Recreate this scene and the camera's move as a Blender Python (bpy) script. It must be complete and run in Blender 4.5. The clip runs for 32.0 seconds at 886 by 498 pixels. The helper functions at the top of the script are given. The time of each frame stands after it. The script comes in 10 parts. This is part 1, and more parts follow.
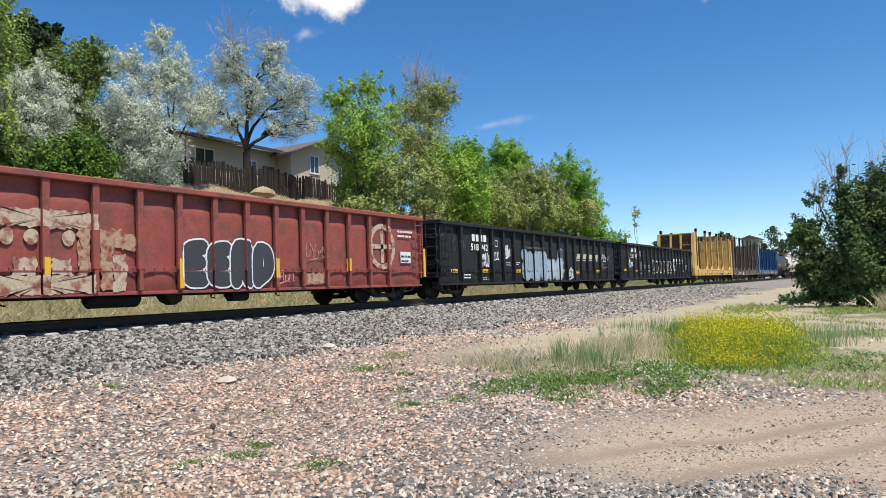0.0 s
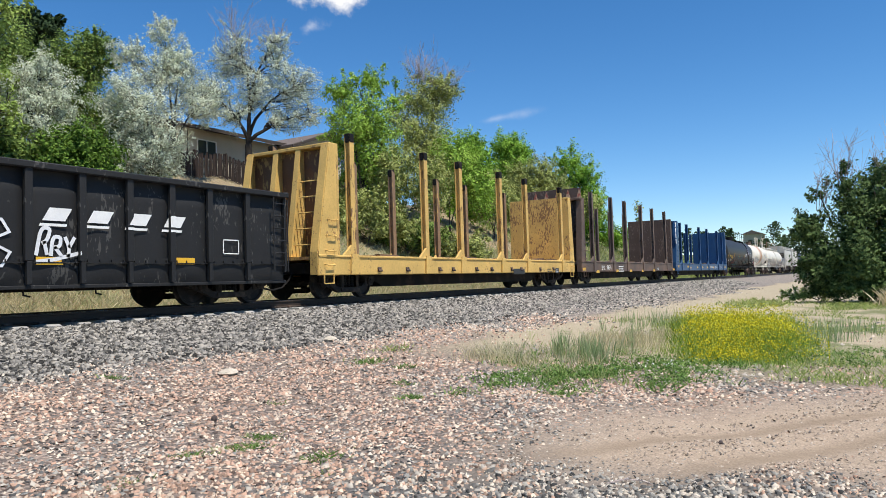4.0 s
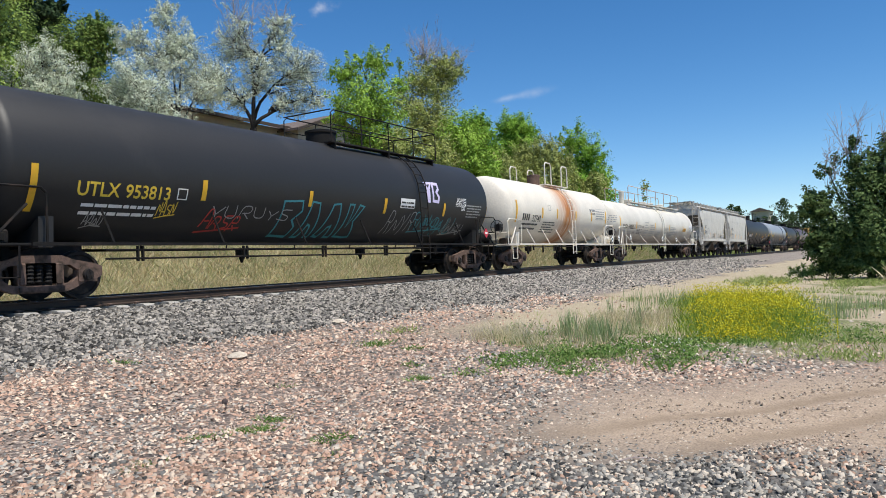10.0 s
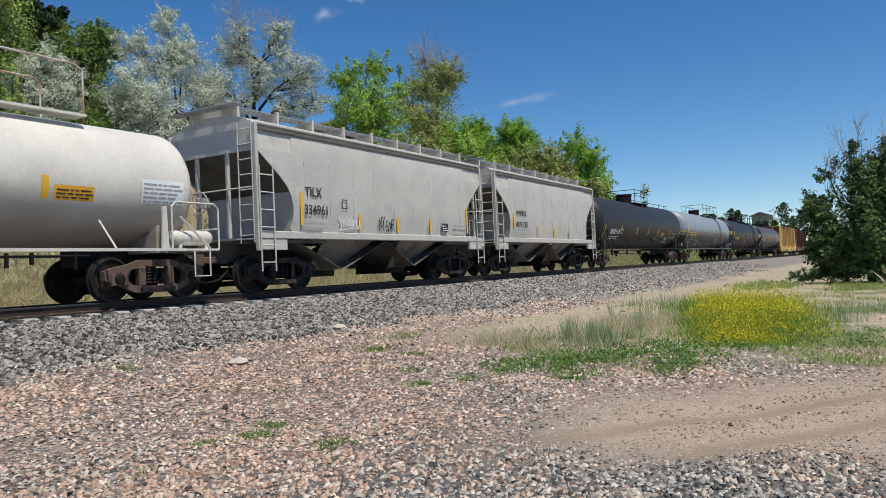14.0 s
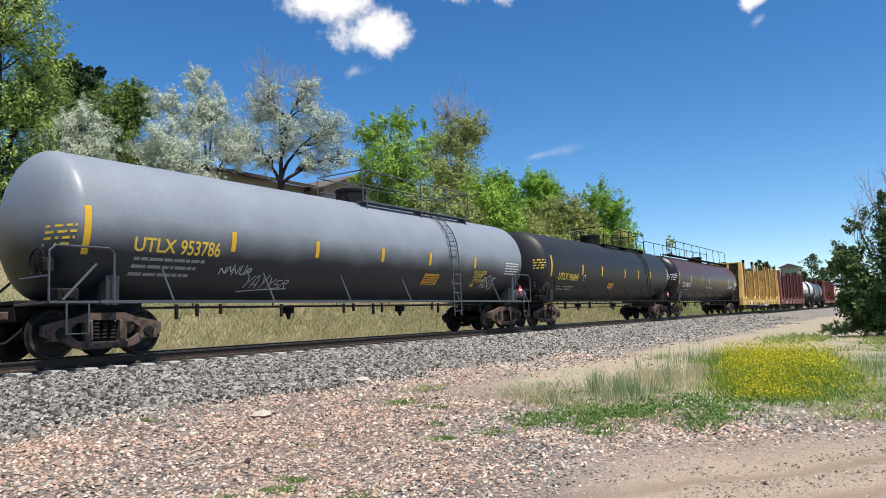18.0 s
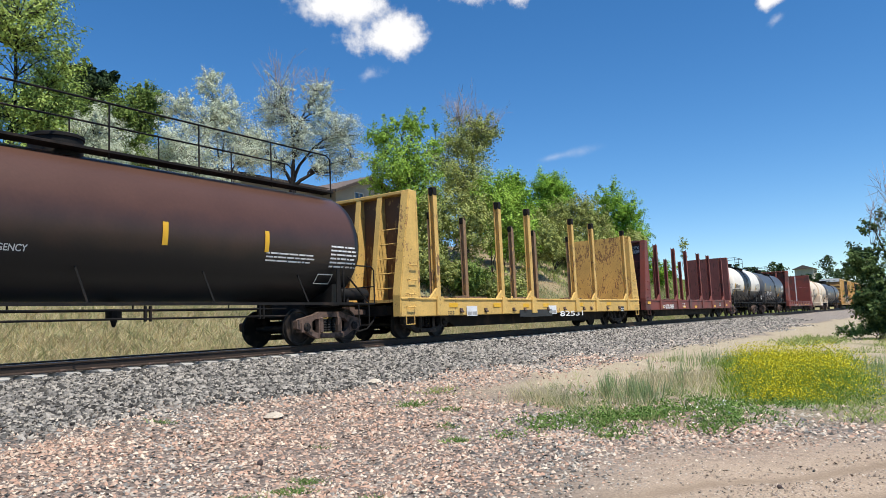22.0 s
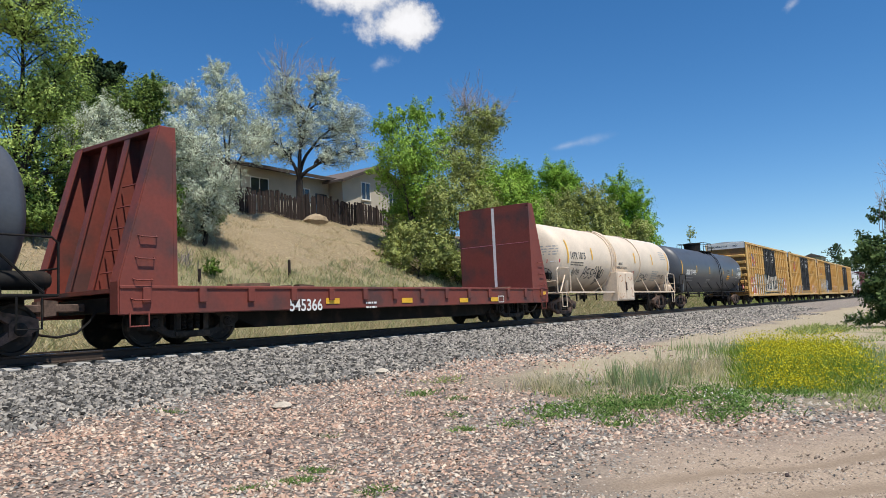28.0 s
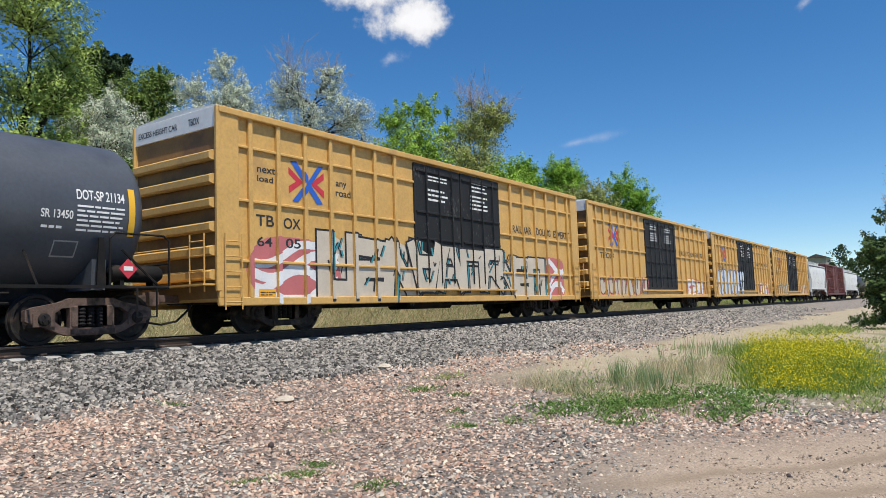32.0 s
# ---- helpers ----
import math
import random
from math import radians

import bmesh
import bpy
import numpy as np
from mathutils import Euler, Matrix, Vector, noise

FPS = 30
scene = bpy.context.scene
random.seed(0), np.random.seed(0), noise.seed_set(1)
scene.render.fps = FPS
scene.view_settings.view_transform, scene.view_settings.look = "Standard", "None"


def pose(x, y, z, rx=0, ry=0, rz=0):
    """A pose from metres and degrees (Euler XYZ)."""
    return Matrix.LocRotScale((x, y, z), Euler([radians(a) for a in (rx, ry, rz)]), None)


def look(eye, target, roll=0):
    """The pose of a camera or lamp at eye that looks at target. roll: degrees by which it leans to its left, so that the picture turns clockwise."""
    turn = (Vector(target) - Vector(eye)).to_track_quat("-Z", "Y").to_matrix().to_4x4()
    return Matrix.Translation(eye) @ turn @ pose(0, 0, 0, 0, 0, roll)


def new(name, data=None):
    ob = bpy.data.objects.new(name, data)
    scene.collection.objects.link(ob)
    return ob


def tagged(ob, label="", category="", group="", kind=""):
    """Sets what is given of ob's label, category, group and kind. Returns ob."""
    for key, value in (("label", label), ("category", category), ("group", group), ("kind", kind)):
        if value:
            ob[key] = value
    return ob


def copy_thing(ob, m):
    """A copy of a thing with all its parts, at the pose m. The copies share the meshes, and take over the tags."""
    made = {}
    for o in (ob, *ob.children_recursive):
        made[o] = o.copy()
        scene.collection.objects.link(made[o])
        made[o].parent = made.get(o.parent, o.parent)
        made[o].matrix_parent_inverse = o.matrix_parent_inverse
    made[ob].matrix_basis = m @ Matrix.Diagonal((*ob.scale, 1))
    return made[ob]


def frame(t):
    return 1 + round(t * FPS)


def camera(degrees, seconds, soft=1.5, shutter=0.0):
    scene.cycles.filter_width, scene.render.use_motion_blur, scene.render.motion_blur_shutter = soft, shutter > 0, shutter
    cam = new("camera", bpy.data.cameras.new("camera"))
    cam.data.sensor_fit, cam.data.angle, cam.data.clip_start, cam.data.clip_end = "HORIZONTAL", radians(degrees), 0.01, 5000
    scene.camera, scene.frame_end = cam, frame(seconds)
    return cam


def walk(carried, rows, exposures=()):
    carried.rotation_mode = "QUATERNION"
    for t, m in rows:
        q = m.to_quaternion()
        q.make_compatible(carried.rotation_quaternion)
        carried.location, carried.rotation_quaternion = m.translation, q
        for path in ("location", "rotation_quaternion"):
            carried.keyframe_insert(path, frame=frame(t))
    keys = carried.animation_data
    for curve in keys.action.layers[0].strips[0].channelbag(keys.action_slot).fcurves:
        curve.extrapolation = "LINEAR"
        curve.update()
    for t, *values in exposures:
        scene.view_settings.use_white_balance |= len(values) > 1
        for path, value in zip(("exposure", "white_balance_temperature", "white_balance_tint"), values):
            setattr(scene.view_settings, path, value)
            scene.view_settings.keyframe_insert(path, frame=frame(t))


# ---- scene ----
cam = camera(62.79, 32.0, soft=0.55)

# the eye stays in one spot; tilt, lean and turn follow the hand
EYE = (0.0, 0.0, 0.38)
PATH = (
    (0, 93.06, 2.06, -59.49), (0.5, 93.14, 2.04, -59.43), (1, 93.12, 1.95, -59.41), (1.5, 93.10, 1.84, -59.41),
    (2, 92.97, 1.75, -58.84), (2.5, 92.99, 1.72, -58.92), (3, 92.75, 1.73, -59.43), (3.5, 92.50, 1.72, -59.33),
    (5.5, 92.82, 2.00, -59.53), (6, 92.58, 2.13, -59.31), (6.5, 92.29, 2.06, -58.98), (7, 91.93, 2.02, -58.86),
    (7.5, 91.18, 2.67, -58.93), (8, 90.92, 2.63, -59.21), (8.5, 90.93, 2.51, -59.31), (9, 91.12, 2.34, -59.31),
    (9.5, 91.07, 2.30, -59.25), (10, 91.12, 2.47, -58.81), (10.5, 90.98, 2.56, -58.79), (11, 90.95, 2.47, -58.80),
    (11.5, 90.83, 2.27, -58.94), (12, 90.86, 2.34, -58.91), (12.5, 91.11, 2.38, -58.91), (13, 91.26, 2.42, -58.93),
    (13.5, 91.45, 2.51, -58.96), (14, 91.51, 2.61, -58.78), (14.5, 92.34, 2.41, -58.51), (16.5, 95.25, 2.56, -57.10),
    (17, 95.48, 2.46, -56.94), (17.5, 95.55, 2.52, -56.98), (18, 95.70, 2.54, -56.88), (18.5, 95.56, 2.68, -56.86),
    (19, 95.80, 2.76, -56.46), (19.5, 95.94, 2.57, -56.37), (20, 96.02, 2.95, -56.05), (20.5, 95.91, 2.90, -56.28),
    (21, 95.90, 2.85, -56.39), (21.5, 95.79, 2.59, -56.20), (22, 95.91, 2.55, -55.96), (22.5, 95.95, 2.54, -55.87),
    (23, 96.00, 2.49, -55.98), (23.5, 96.04, 2.51, -56.23), (24, 96.01, 2.72, -56.20), (24.5, 96.30, 2.77, -55.97),
    (25, 96.09, 2.84, -55.92), (25.5, 95.61, 3.13, -55.80), (26, 95.41, 3.31, -55.74), (26.5, 95.35, 3.17, -55.47),
    (28.5, 95.08, 2.56, -55.34), (29, 95.09, 2.45, -55.02), (29.5, 95.05, 2.29, -54.77), (30, 95.09, 2.09, -54.86),
    (30.5, 95.11, 1.97, -54.79), (31, 95.09, 2.07, -54.75), (31.5, 94.98, 1.97, -54.93), (32, 94.82, 2.00, -55.15),
)
# the phone darkens its picture a little while the pale hoppers pass
STOPS = ((0.0, 0.27), (6.0, 0.27), (9.5, 0.21), (11.0, -0.07), (12.0, -0.16), (14.0, -0.12), (15.5, 0.09), (17.0, 0.23), (19.0, 0.26), (23.5, 0.25), (26.0, 0.09), (28.5, 0.02), (30.0, -0.10), (31.0, -0.06), (32.0, 0.08))
walk(cam, [(t, pose(*EYE, rx, ry, rz)) for t, rx, ry, rz in PATH], STOPS)

# ---- light ----
SUN_ELEVATION, SUN_AZIMUTH = 65.0, -107.0   # azimuth: direction to the sun, from +x towards +y
world = bpy.data.worlds.new("sky")
scene.world = world
world.use_nodes = True
wn, wl = world.node_tree.nodes, world.node_tree.links
sky = wn.new("ShaderNodeTexSky")
sky.sky_type, sky.sun_disc = "NISHITA", False
sky.sun_elevation, sky.sun_rotation = radians(SUN_ELEVATION), radians(90 - SUN_AZIMUTH)
sky.altitude, sky.air_density, sky.dust_density, sky.ozone_density = 1600, 1.0, 0.0, 3.4
wn["Background"].inputs["Strength"].default_value = 0.127
deep = wn.new("ShaderNodeHueSaturation")
deep.inputs["Saturation"].default_value = 1.27
wl.new(sky.outputs[0], deep.inputs["Color"])
wl.new(deep.outputs[0], wn["Background"].inputs["Color"])
sun = new("sun", bpy.data.lights.new("sun", "SUN"))
sun.data.energy, sun.data.angle, sun.data.color = 5.0, radians(0.53), (1.0, 0.95, 0.86)
az, el = radians(SUN_AZIMUTH), radians(SUN_ELEVATION)
sun.matrix_world = look((math.cos(az) * math.cos(el) * 60, math.sin(az) * math.cos(el) * 60, math.sin(el) * 60), (0, 0, 0))

TRACK_Y = 14.28
rng = np.random.default_rng(7)


def travel(t):
    """Metres that the train has gone by t seconds."""
    k = t / 32.0
    return ((((80.618 * k - 218.396) * k + 204.375) * k - 58.909) * k + 392.245) * k


# ---- materials ----
def material(name, rgb, rough=0.6, metal=0.0, vary=0.15, scale=3.0, grain=40.0, bump=0.15, second=None, amount=0.5, spec=0.4, obj=0.0, coords="Object"):
    """A surface with two scales of variation; second: a stain or wear colour that covers part of it."""
    m = bpy.data.materials.new(name)
    m.use_nodes = True
    n, l = m.node_tree.nodes, m.node_tree.links
    bsdf = n["Principled BSDF"]
    tc = n.new("ShaderNodeTexCoord")
    big, fine = n.new("ShaderNodeTexNoise"), n.new("ShaderNodeTexNoise")
    for tex, s, d in ((big, scale, 5.0), (fine, grain, 3.0)):
        tex.inputs["Scale"].default_value, tex.inputs["Detail"].default_value = s, d
        l.new(tc.outputs[coords], tex.inputs["Vector"])
    ramp = n.new("ShaderNodeMapRange")
    ramp.inputs[1].default_value, ramp.inputs[2].default_value = 0.25, 0.75
    ramp.inputs[3].default_value, ramp.inputs[4].default_value = 1 - vary, 1 + vary
    l.new(big.outputs[0], ramp.inputs[0])
    ramp2 = n.new("ShaderNodeMapRange")
    ramp2.inputs[1].default_value, ramp2.inputs[2].default_value = 0.25, 0.75
    ramp2.inputs[3].default_value, ramp2.inputs[4].default_value = 1 - vary * 0.7, 1 + vary * 0.7
    l.new(fine.outputs[0], ramp2.inputs[0])
    mul = n.new("ShaderNodeMath")
    mul.operation = "MULTIPLY"
    l.new(ramp.outputs[0], mul.inputs[0])
    l.new(ramp2.outputs[0], mul.inputs[1])
    base = n.new("ShaderNodeRGB")
    base.outputs[0].default_value = (*rgb, 1)
    colour = base.outputs[0]
    if second:
        mix = n.new("ShaderNodeMix")
        mix.data_type = "RGBA"
        cut = n.new("ShaderNodeMapRange")
        cut.inputs[1].default_value, cut.inputs[2].default_value = 0.62 - amount * 0.3, 0.78 - amount * 0.3
        l.new(big.outputs[0], cut.inputs[0])
        l.new(cut.outputs[0], mix.inputs["Factor"])
        l.new(colour, mix.inputs[6])
        mix.inputs[7].default_value = (*second, 1)
        colour = mix.outputs[2]
    if obj:
        info = n.new("ShaderNodeObjectInfo")
        r3 = n.new("ShaderNodeMapRange")
        r3.inputs[3].default_value, r3.inputs[4].default_value = 1 - obj, 1 + obj
        l.new(info.outputs["Random"], r3.inputs[0])
        mul2 = n.new("ShaderNodeMath")
        mul2.operation = "MULTIPLY"
        l.new(mul.outputs[0], mul2.inputs[0])
        l.new(r3.outputs[0], mul2.inputs[1])
        mul = mul2
    scaled = n.new("ShaderNodeVectorMath")
    scaled.operation = "SCALE"
    l.new(colour, scaled.inputs[0])
    l.new(mul.outputs[0], scaled.inputs["Scale"])
    l.new(scaled.outputs[0], bsdf.inputs["Base Color"])
    bsdf.inputs["Roughness"].default_value, bsdf.inputs["Metallic"].default_value = rough, metal
    bsdf.inputs["Specular IOR Level"].default_value = spec
    if bump:
        bp = n.new("ShaderNodeBump")
        bp.inputs["Strength"].default_value, bp.inputs["Distance"].default_value = bump, 0.02
        l.new(fine.outputs[0], bp.inputs["Height"])
        l.new(bp.outputs[0], bsdf.inputs["Normal"])
    return m


def island_material(name, colours, rough=0.9, bump=0.0, translucent=0.0, patch=None, patch_scale=0.25):
    """For loose pieces joined in one mesh: each island takes its own colour from a row of colours."""
    m = bpy.data.materials.new(name)
    m.use_nodes = True
    n, l = m.node_tree.nodes, m.node_tree.links
    bsdf = n["Principled BSDF"]
    geo = n.new("ShaderNodeNewGeometry")
    ramp = n.new("ShaderNodeValToRGB")
    ramp.color_ramp.interpolation = "LINEAR"
    e = ramp.color_ramp.elements
    while len(e) < len(colours):
        e.new(0.5)
    for i, c in enumerate(colours):
        e[i].position, e[i].color = i / (len(colours) - 1), (*c, 1)
    l.new(geo.outputs["Random Per Island"], ramp.inputs[0])
    colour = ramp.outputs[0]
    if patch:
        tc, tex = n.new("ShaderNodeTexCoord"), n.new("ShaderNodeTexNoise")
        tex.inputs["Scale"].default_value, tex.inputs["Detail"].default_value = patch_scale, 3.0
        l.new(tc.outputs["Object"], tex.inputs["Vector"])
        cut = n.new("ShaderNodeMapRange")
        cut.inputs[1].default_value, cut.inputs[2].default_value = 0.45, 0.62
        l.new(tex.outputs[0], cut.inputs[0])
        mix = n.new("ShaderNodeMix")
        mix.data_type, mix.blend_type = "RGBA", "MULTIPLY"
        l.new(cut.outputs[0], mix.inputs["Factor"])
        l.new(colour, mix.inputs[6])
        mix.inputs[7].default_value = (*patch, 1)
        colour = mix.outputs[2]
    l.new(colour, bsdf.inputs["Base Color"])
    bsdf.inputs["Roughness"].default_value = rough
    bsdf.inputs["Specular IOR Level"].default_value = 0.1
    if translucent:
        out = n["Material Output"]
        tr, add = n.new("ShaderNodeBsdfTranslucent"), n.new("ShaderNodeMixShader")
        l.new(colour, tr.inputs[0])
        add.inputs[0].default_value = translucent
        l.new(bsdf.outputs[0], add.inputs[1])
        l.new(tr.outputs[0], add.inputs[2])
        l.new(add.outputs[0], out.inputs[0])
    return m


MAT = {}
MAT["steel_dark"] = material("dark_steel", (0.013, 0.012, 0.0115), 0.75, 0.0, 0.3, 2.0, 30, second=(0.032, 0.022, 0.017), amount=0.3, spec=0.18)
MAT["wheel"] = material("wheel_steel", (0.016, 0.0135, 0.0125), 0.65, 0.0, 0.25, 4.0, 30, second=(0.055, 0.04, 0.03), amount=0.3, spec=0.25)
MAT["rust"] = material("rusty_casting", (0.15, 0.10, 0.08), 0.85, 0.0, 0.35, 5.0, 40, second=(0.05, 0.037, 0.03), amount=0.55, spec=0.2)
MAT["cast_black"] = material("sooty_casting", (0.03, 0.026, 0.023), 0.8, 0.0, 0.3, 5.0, 40, second=(0.06, 0.045, 0.036), amount=0.4, spec=0.25)
MAT["rail"] = material("rail_steel", (0.045, 0.03, 0.022), 0.7, 0.2, 0.2, 3.0, 30)
MAT["rail_head"] = material("polished_rail", (0.45, 0.44, 0.42), 0.25, 0.9, 0.1, 3.0, 30, 0.02)
MAT["concrete"] = material("tie_concrete", (0.33, 0.315, 0.29), 0.9, 0.0, 0.15, 3.0, 30, obj=0.12)
MAT["yellow_stripe"] = material("yellow_reflector", (0.75, 0.42, 0.03), 0.45, 0.0, 0.08, 4.0, 60, 0.02)
MAT["white_mark"] = material("white_lettering", (0.78, 0.77, 0.74), 0.5, 0.0, 0.08, 6.0, 60, 0.0)
MAT["black_mark"] = material("black_lettering", (0.03, 0.03, 0.03), 0.5, 0.0, 0.1, 6.0, 60, 0.0)
MAT["yellow_mark"] = material("yellow_lettering", (0.80, 0.55, 0.06), 0.5, 0.0, 0.08, 6.0, 60, 0.0)
MAT["grey_mark"] = material("grey_lettering", (0.33, 0.33, 0.32), 0.5, 0.0, 0.1, 6.0, 60, 0.0)


# ---- mesh building ----
class Shape:
    """Collects vertices and faces for one mesh."""

    def __init__(self):
        self.v, self.f = [], []

    def add(self, verts, faces):
        o = len(self.v)
        self.v += [tuple(p) for p in verts]
        self.f += [[o + i for i in face] for face in faces]
        return self

    def box(self, x0, x1, y0, y1, z0, z1, c=0.0):
        if c <= 0:
            p = [(x, y, z) for x in (x0, x1) for y in (y0, y1) for z in (z0, z1)]
            return self.add(p, [(0, 1, 3, 2), (4, 6, 7, 5), (0, 4, 5, 1), (2, 3, 7, 6), (0, 2, 6, 4), (1, 5, 7, 3)])
        # chamfered on the edges along x and at both ends
        ring = [(y0 + c, z0), (y1 - c, z0), (y1, z0 + c), (y1, z1 - c), (y1 - c, z1), (y0 + c, z1), (y0, z1 - c), (y0, z0 + c)]
        return self.prism(ring, x0, x1, c)

    def prism(self, ring, x0, x1, c=0.0):
        """A closed (y, z) outline drawn out along x, with c of chamfer at its ends."""
        n = len(ring)
        cy, cz = sum(p[0] for p in ring) / n, sum(p[1] for p in ring) / n
        rows = []
        if c > 0:
            sh = [(p[0] + (c if p[0] < cy else -c) * 0.7, p[1] + (c if p[1] < cz else -c) * 0.7) for p in ring]
            rows = [(x0, sh), (x0 + c, ring), (x1 - c, ring), (x1, sh)]
        else:
            rows = [(x0, ring), (x1, ring)]
        v = [(x, *p) for x, r in rows for p in r]
        f = [[k * n + i, k * n + (i + 1) % n, (k + 1) * n + (i + 1) % n, (k + 1) * n + i] for k in range(len(rows) - 1) for i in range(n)]
        f += [list(range(n))[::-1], [(len(rows) - 1) * n + i for i in range(n)]]
        return self.add(v, f)

    def slab(self, ring, y0, y1):
        """A closed (x, z) outline drawn out along y."""
        n = len(ring)
        v = [(p[0], y, p[1]) for y in (y0, y1) for p in ring]
        f = [[i, (i + 1) % n, n + (i + 1) % n, n + i] for i in range(n)] + [list(range(n))[::-1], [n + i for i in range(n)]]
        return self.add(v, f)

    def tube(self, pts, r=0.02, n=6, r1=None):
        """A round bar along a line of points."""
        pts = [Vector(p) for p in pts]
        r1 = r if r1 is None else r1
        o = len(self.v)
        side = None
        for i, p in enumerate(pts):
            d = (pts[min(i + 1, len(pts) - 1)] - pts[max(i - 1, 0)]).normalized()
            if side is None:
                side = d.orthogonal().normalized()
            side = (side - d * side.dot(d)).normalized()
            up = d.cross(side)
            rr = r + (r1 - r) * i / max(1, len(pts) - 1)
            for k in range(n):
                a = 2 * math.pi * k / n
                self.v.append(tuple(p + side * math.cos(a) * rr + up * math.sin(a) * rr))
        m = len(pts)
        for i in range(m - 1):
            for k in range(n):
                a, b = o + i * n + k, o + i * n + (k + 1) % n
                self.f.append([a, b, b + n, a + n])
        self.f += [[o + k for k in range(n)][::-1], [o + (m - 1) * n + k for k in range(n)]]
        return self

    def lathe(self, prof, origin=(0, 0, 0), axis="x", n=32, a0=0.0, a1=360.0):
        """A profile of (along, radius) turned about an axis."""
        full = abs(a1 - a0) >= 359.9
        cnt = n if full else n + 1
        o = len(self.v)
        for s, r in prof:
            for k in range(cnt):
                a = radians(a0 + (a1 - a0) * k / n)
                c, q = math.cos(a) * r, math.sin(a) * r
                p = {"x": (s, c, q), "y": (c, s, q), "z": (c, q, s)}[axis]
                self.v.append((p[0] + origin[0], p[1] + origin[1], p[2] + origin[2]))
        for i in range(len(prof) - 1):
            for k in range(n):
                a, b = o + i * cnt + k, o + i * cnt + (k + 1) % cnt
                self.f.append([a, a + cnt, b + cnt, b])
        return self

    def weld(self):
        """Joins points that lie in one place."""
        seen, at = {}, []
        v = []
        for p in self.v:
            k = (round(p[0], 4), round(p[1], 4), round(p[2], 4))
            if k not in seen:
                seen[k] = len(v)
                v.append(p)
            at.append(seen[k])
        f = []
        for face in self.f:
            g = []
            for i in face:
                if at[i] not in g:
                    g.append(at[i])
            if len(g) > 2:
                f.append(g)
        self.v, self.f = v, f

    def make(self, name, mat, parent=None, label="", smooth=False, at=None):
        me = bpy.data.meshes.new(name)
        me.from_pydata(self.v, [], self.f)
        me.materials.append(MAT[mat] if isinstance(mat, str) else mat)
        if smooth:
            me.shade_smooth()
            me.set_sharp_from_angle(angle=radians(35))
        ob = new(name, me)
        if parent:
            ob.parent = parent
        if at:
            ob.location = at
        return tagged(ob, label)


def thing(name, label, category, group="", kind=""):
    return tagged(new(name), label, category, group, kind)


def again(ob, parent, at, turn=0.0, mirror=False):
    """The same mesh once more as a part."""
    c = ob.copy()
    scene.collection.objects.link(c)
    c.parent = parent
    c.location, c.rotation_euler = at, (0, 0, radians(turn))
    return c
# ---- ground ----
def smooth(a, b, x):
    k = np.clip((np.asarray(x, float) - a) / (b - a), 0, 1)
    return k * k * (3 - 2 * k)


def height(x, y):
    """The ground's height: yard, ballast bed, ditch, bank and the terrace behind it."""
    x, y = np.asarray(x, float), np.asarray(y, float)
    z = np.interp(y, [-3000, -20, 2, 6, 9.9, 12.5, 16.0, 17.6, 20.0, 23.0, 27.0, 32.5, 34.5, 60, 400, 3000],
                  [-1.5, -1.2, -1.14, -1.0, -0.76, -0.27, -0.27, -0.55, 0.05, 1.6, 4.0, 6.6, 6.9, 7.2, 14, 30])
    back = smooth(17.5, 21, y)
    far = smooth(75, 190, x)                       # the bank falls off down the line
    z = z * (1 - back) + back * (z * (1 - 0.75 * far) + far * 0.4)
    bumps = 0.05 * np.sin(x * 0.9 + y * 0.5) * np.sin(y * 1.3 - x * 0.4) + 0.03 * np.sin(x * 2.3 + 1.7 * np.sin(y)) * np.sin(y * 2.9)
    calm = 1 - smooth(9.3, 10.2, y) * (1 - smooth(17.4, 18.5, y))
    k = np.clip(x - 5.9, -0.6, 6)
    q = y - (2.4 - 0.5 * k - 0.1 * k * k)
    ruts = -0.05 * (np.exp(-(q / 0.25) ** 2) + 0.8 * np.exp(-((q + 1.15) / 0.25) ** 2)) * smooth(5.2, 6.2, x) * smooth(13, 10, x)
    ridge = 5.5 * smooth(150, 290, x) * smooth(8, 26, y)
    return z + bumps * calm * (1 + 2.5 * back) + ruts + ridge


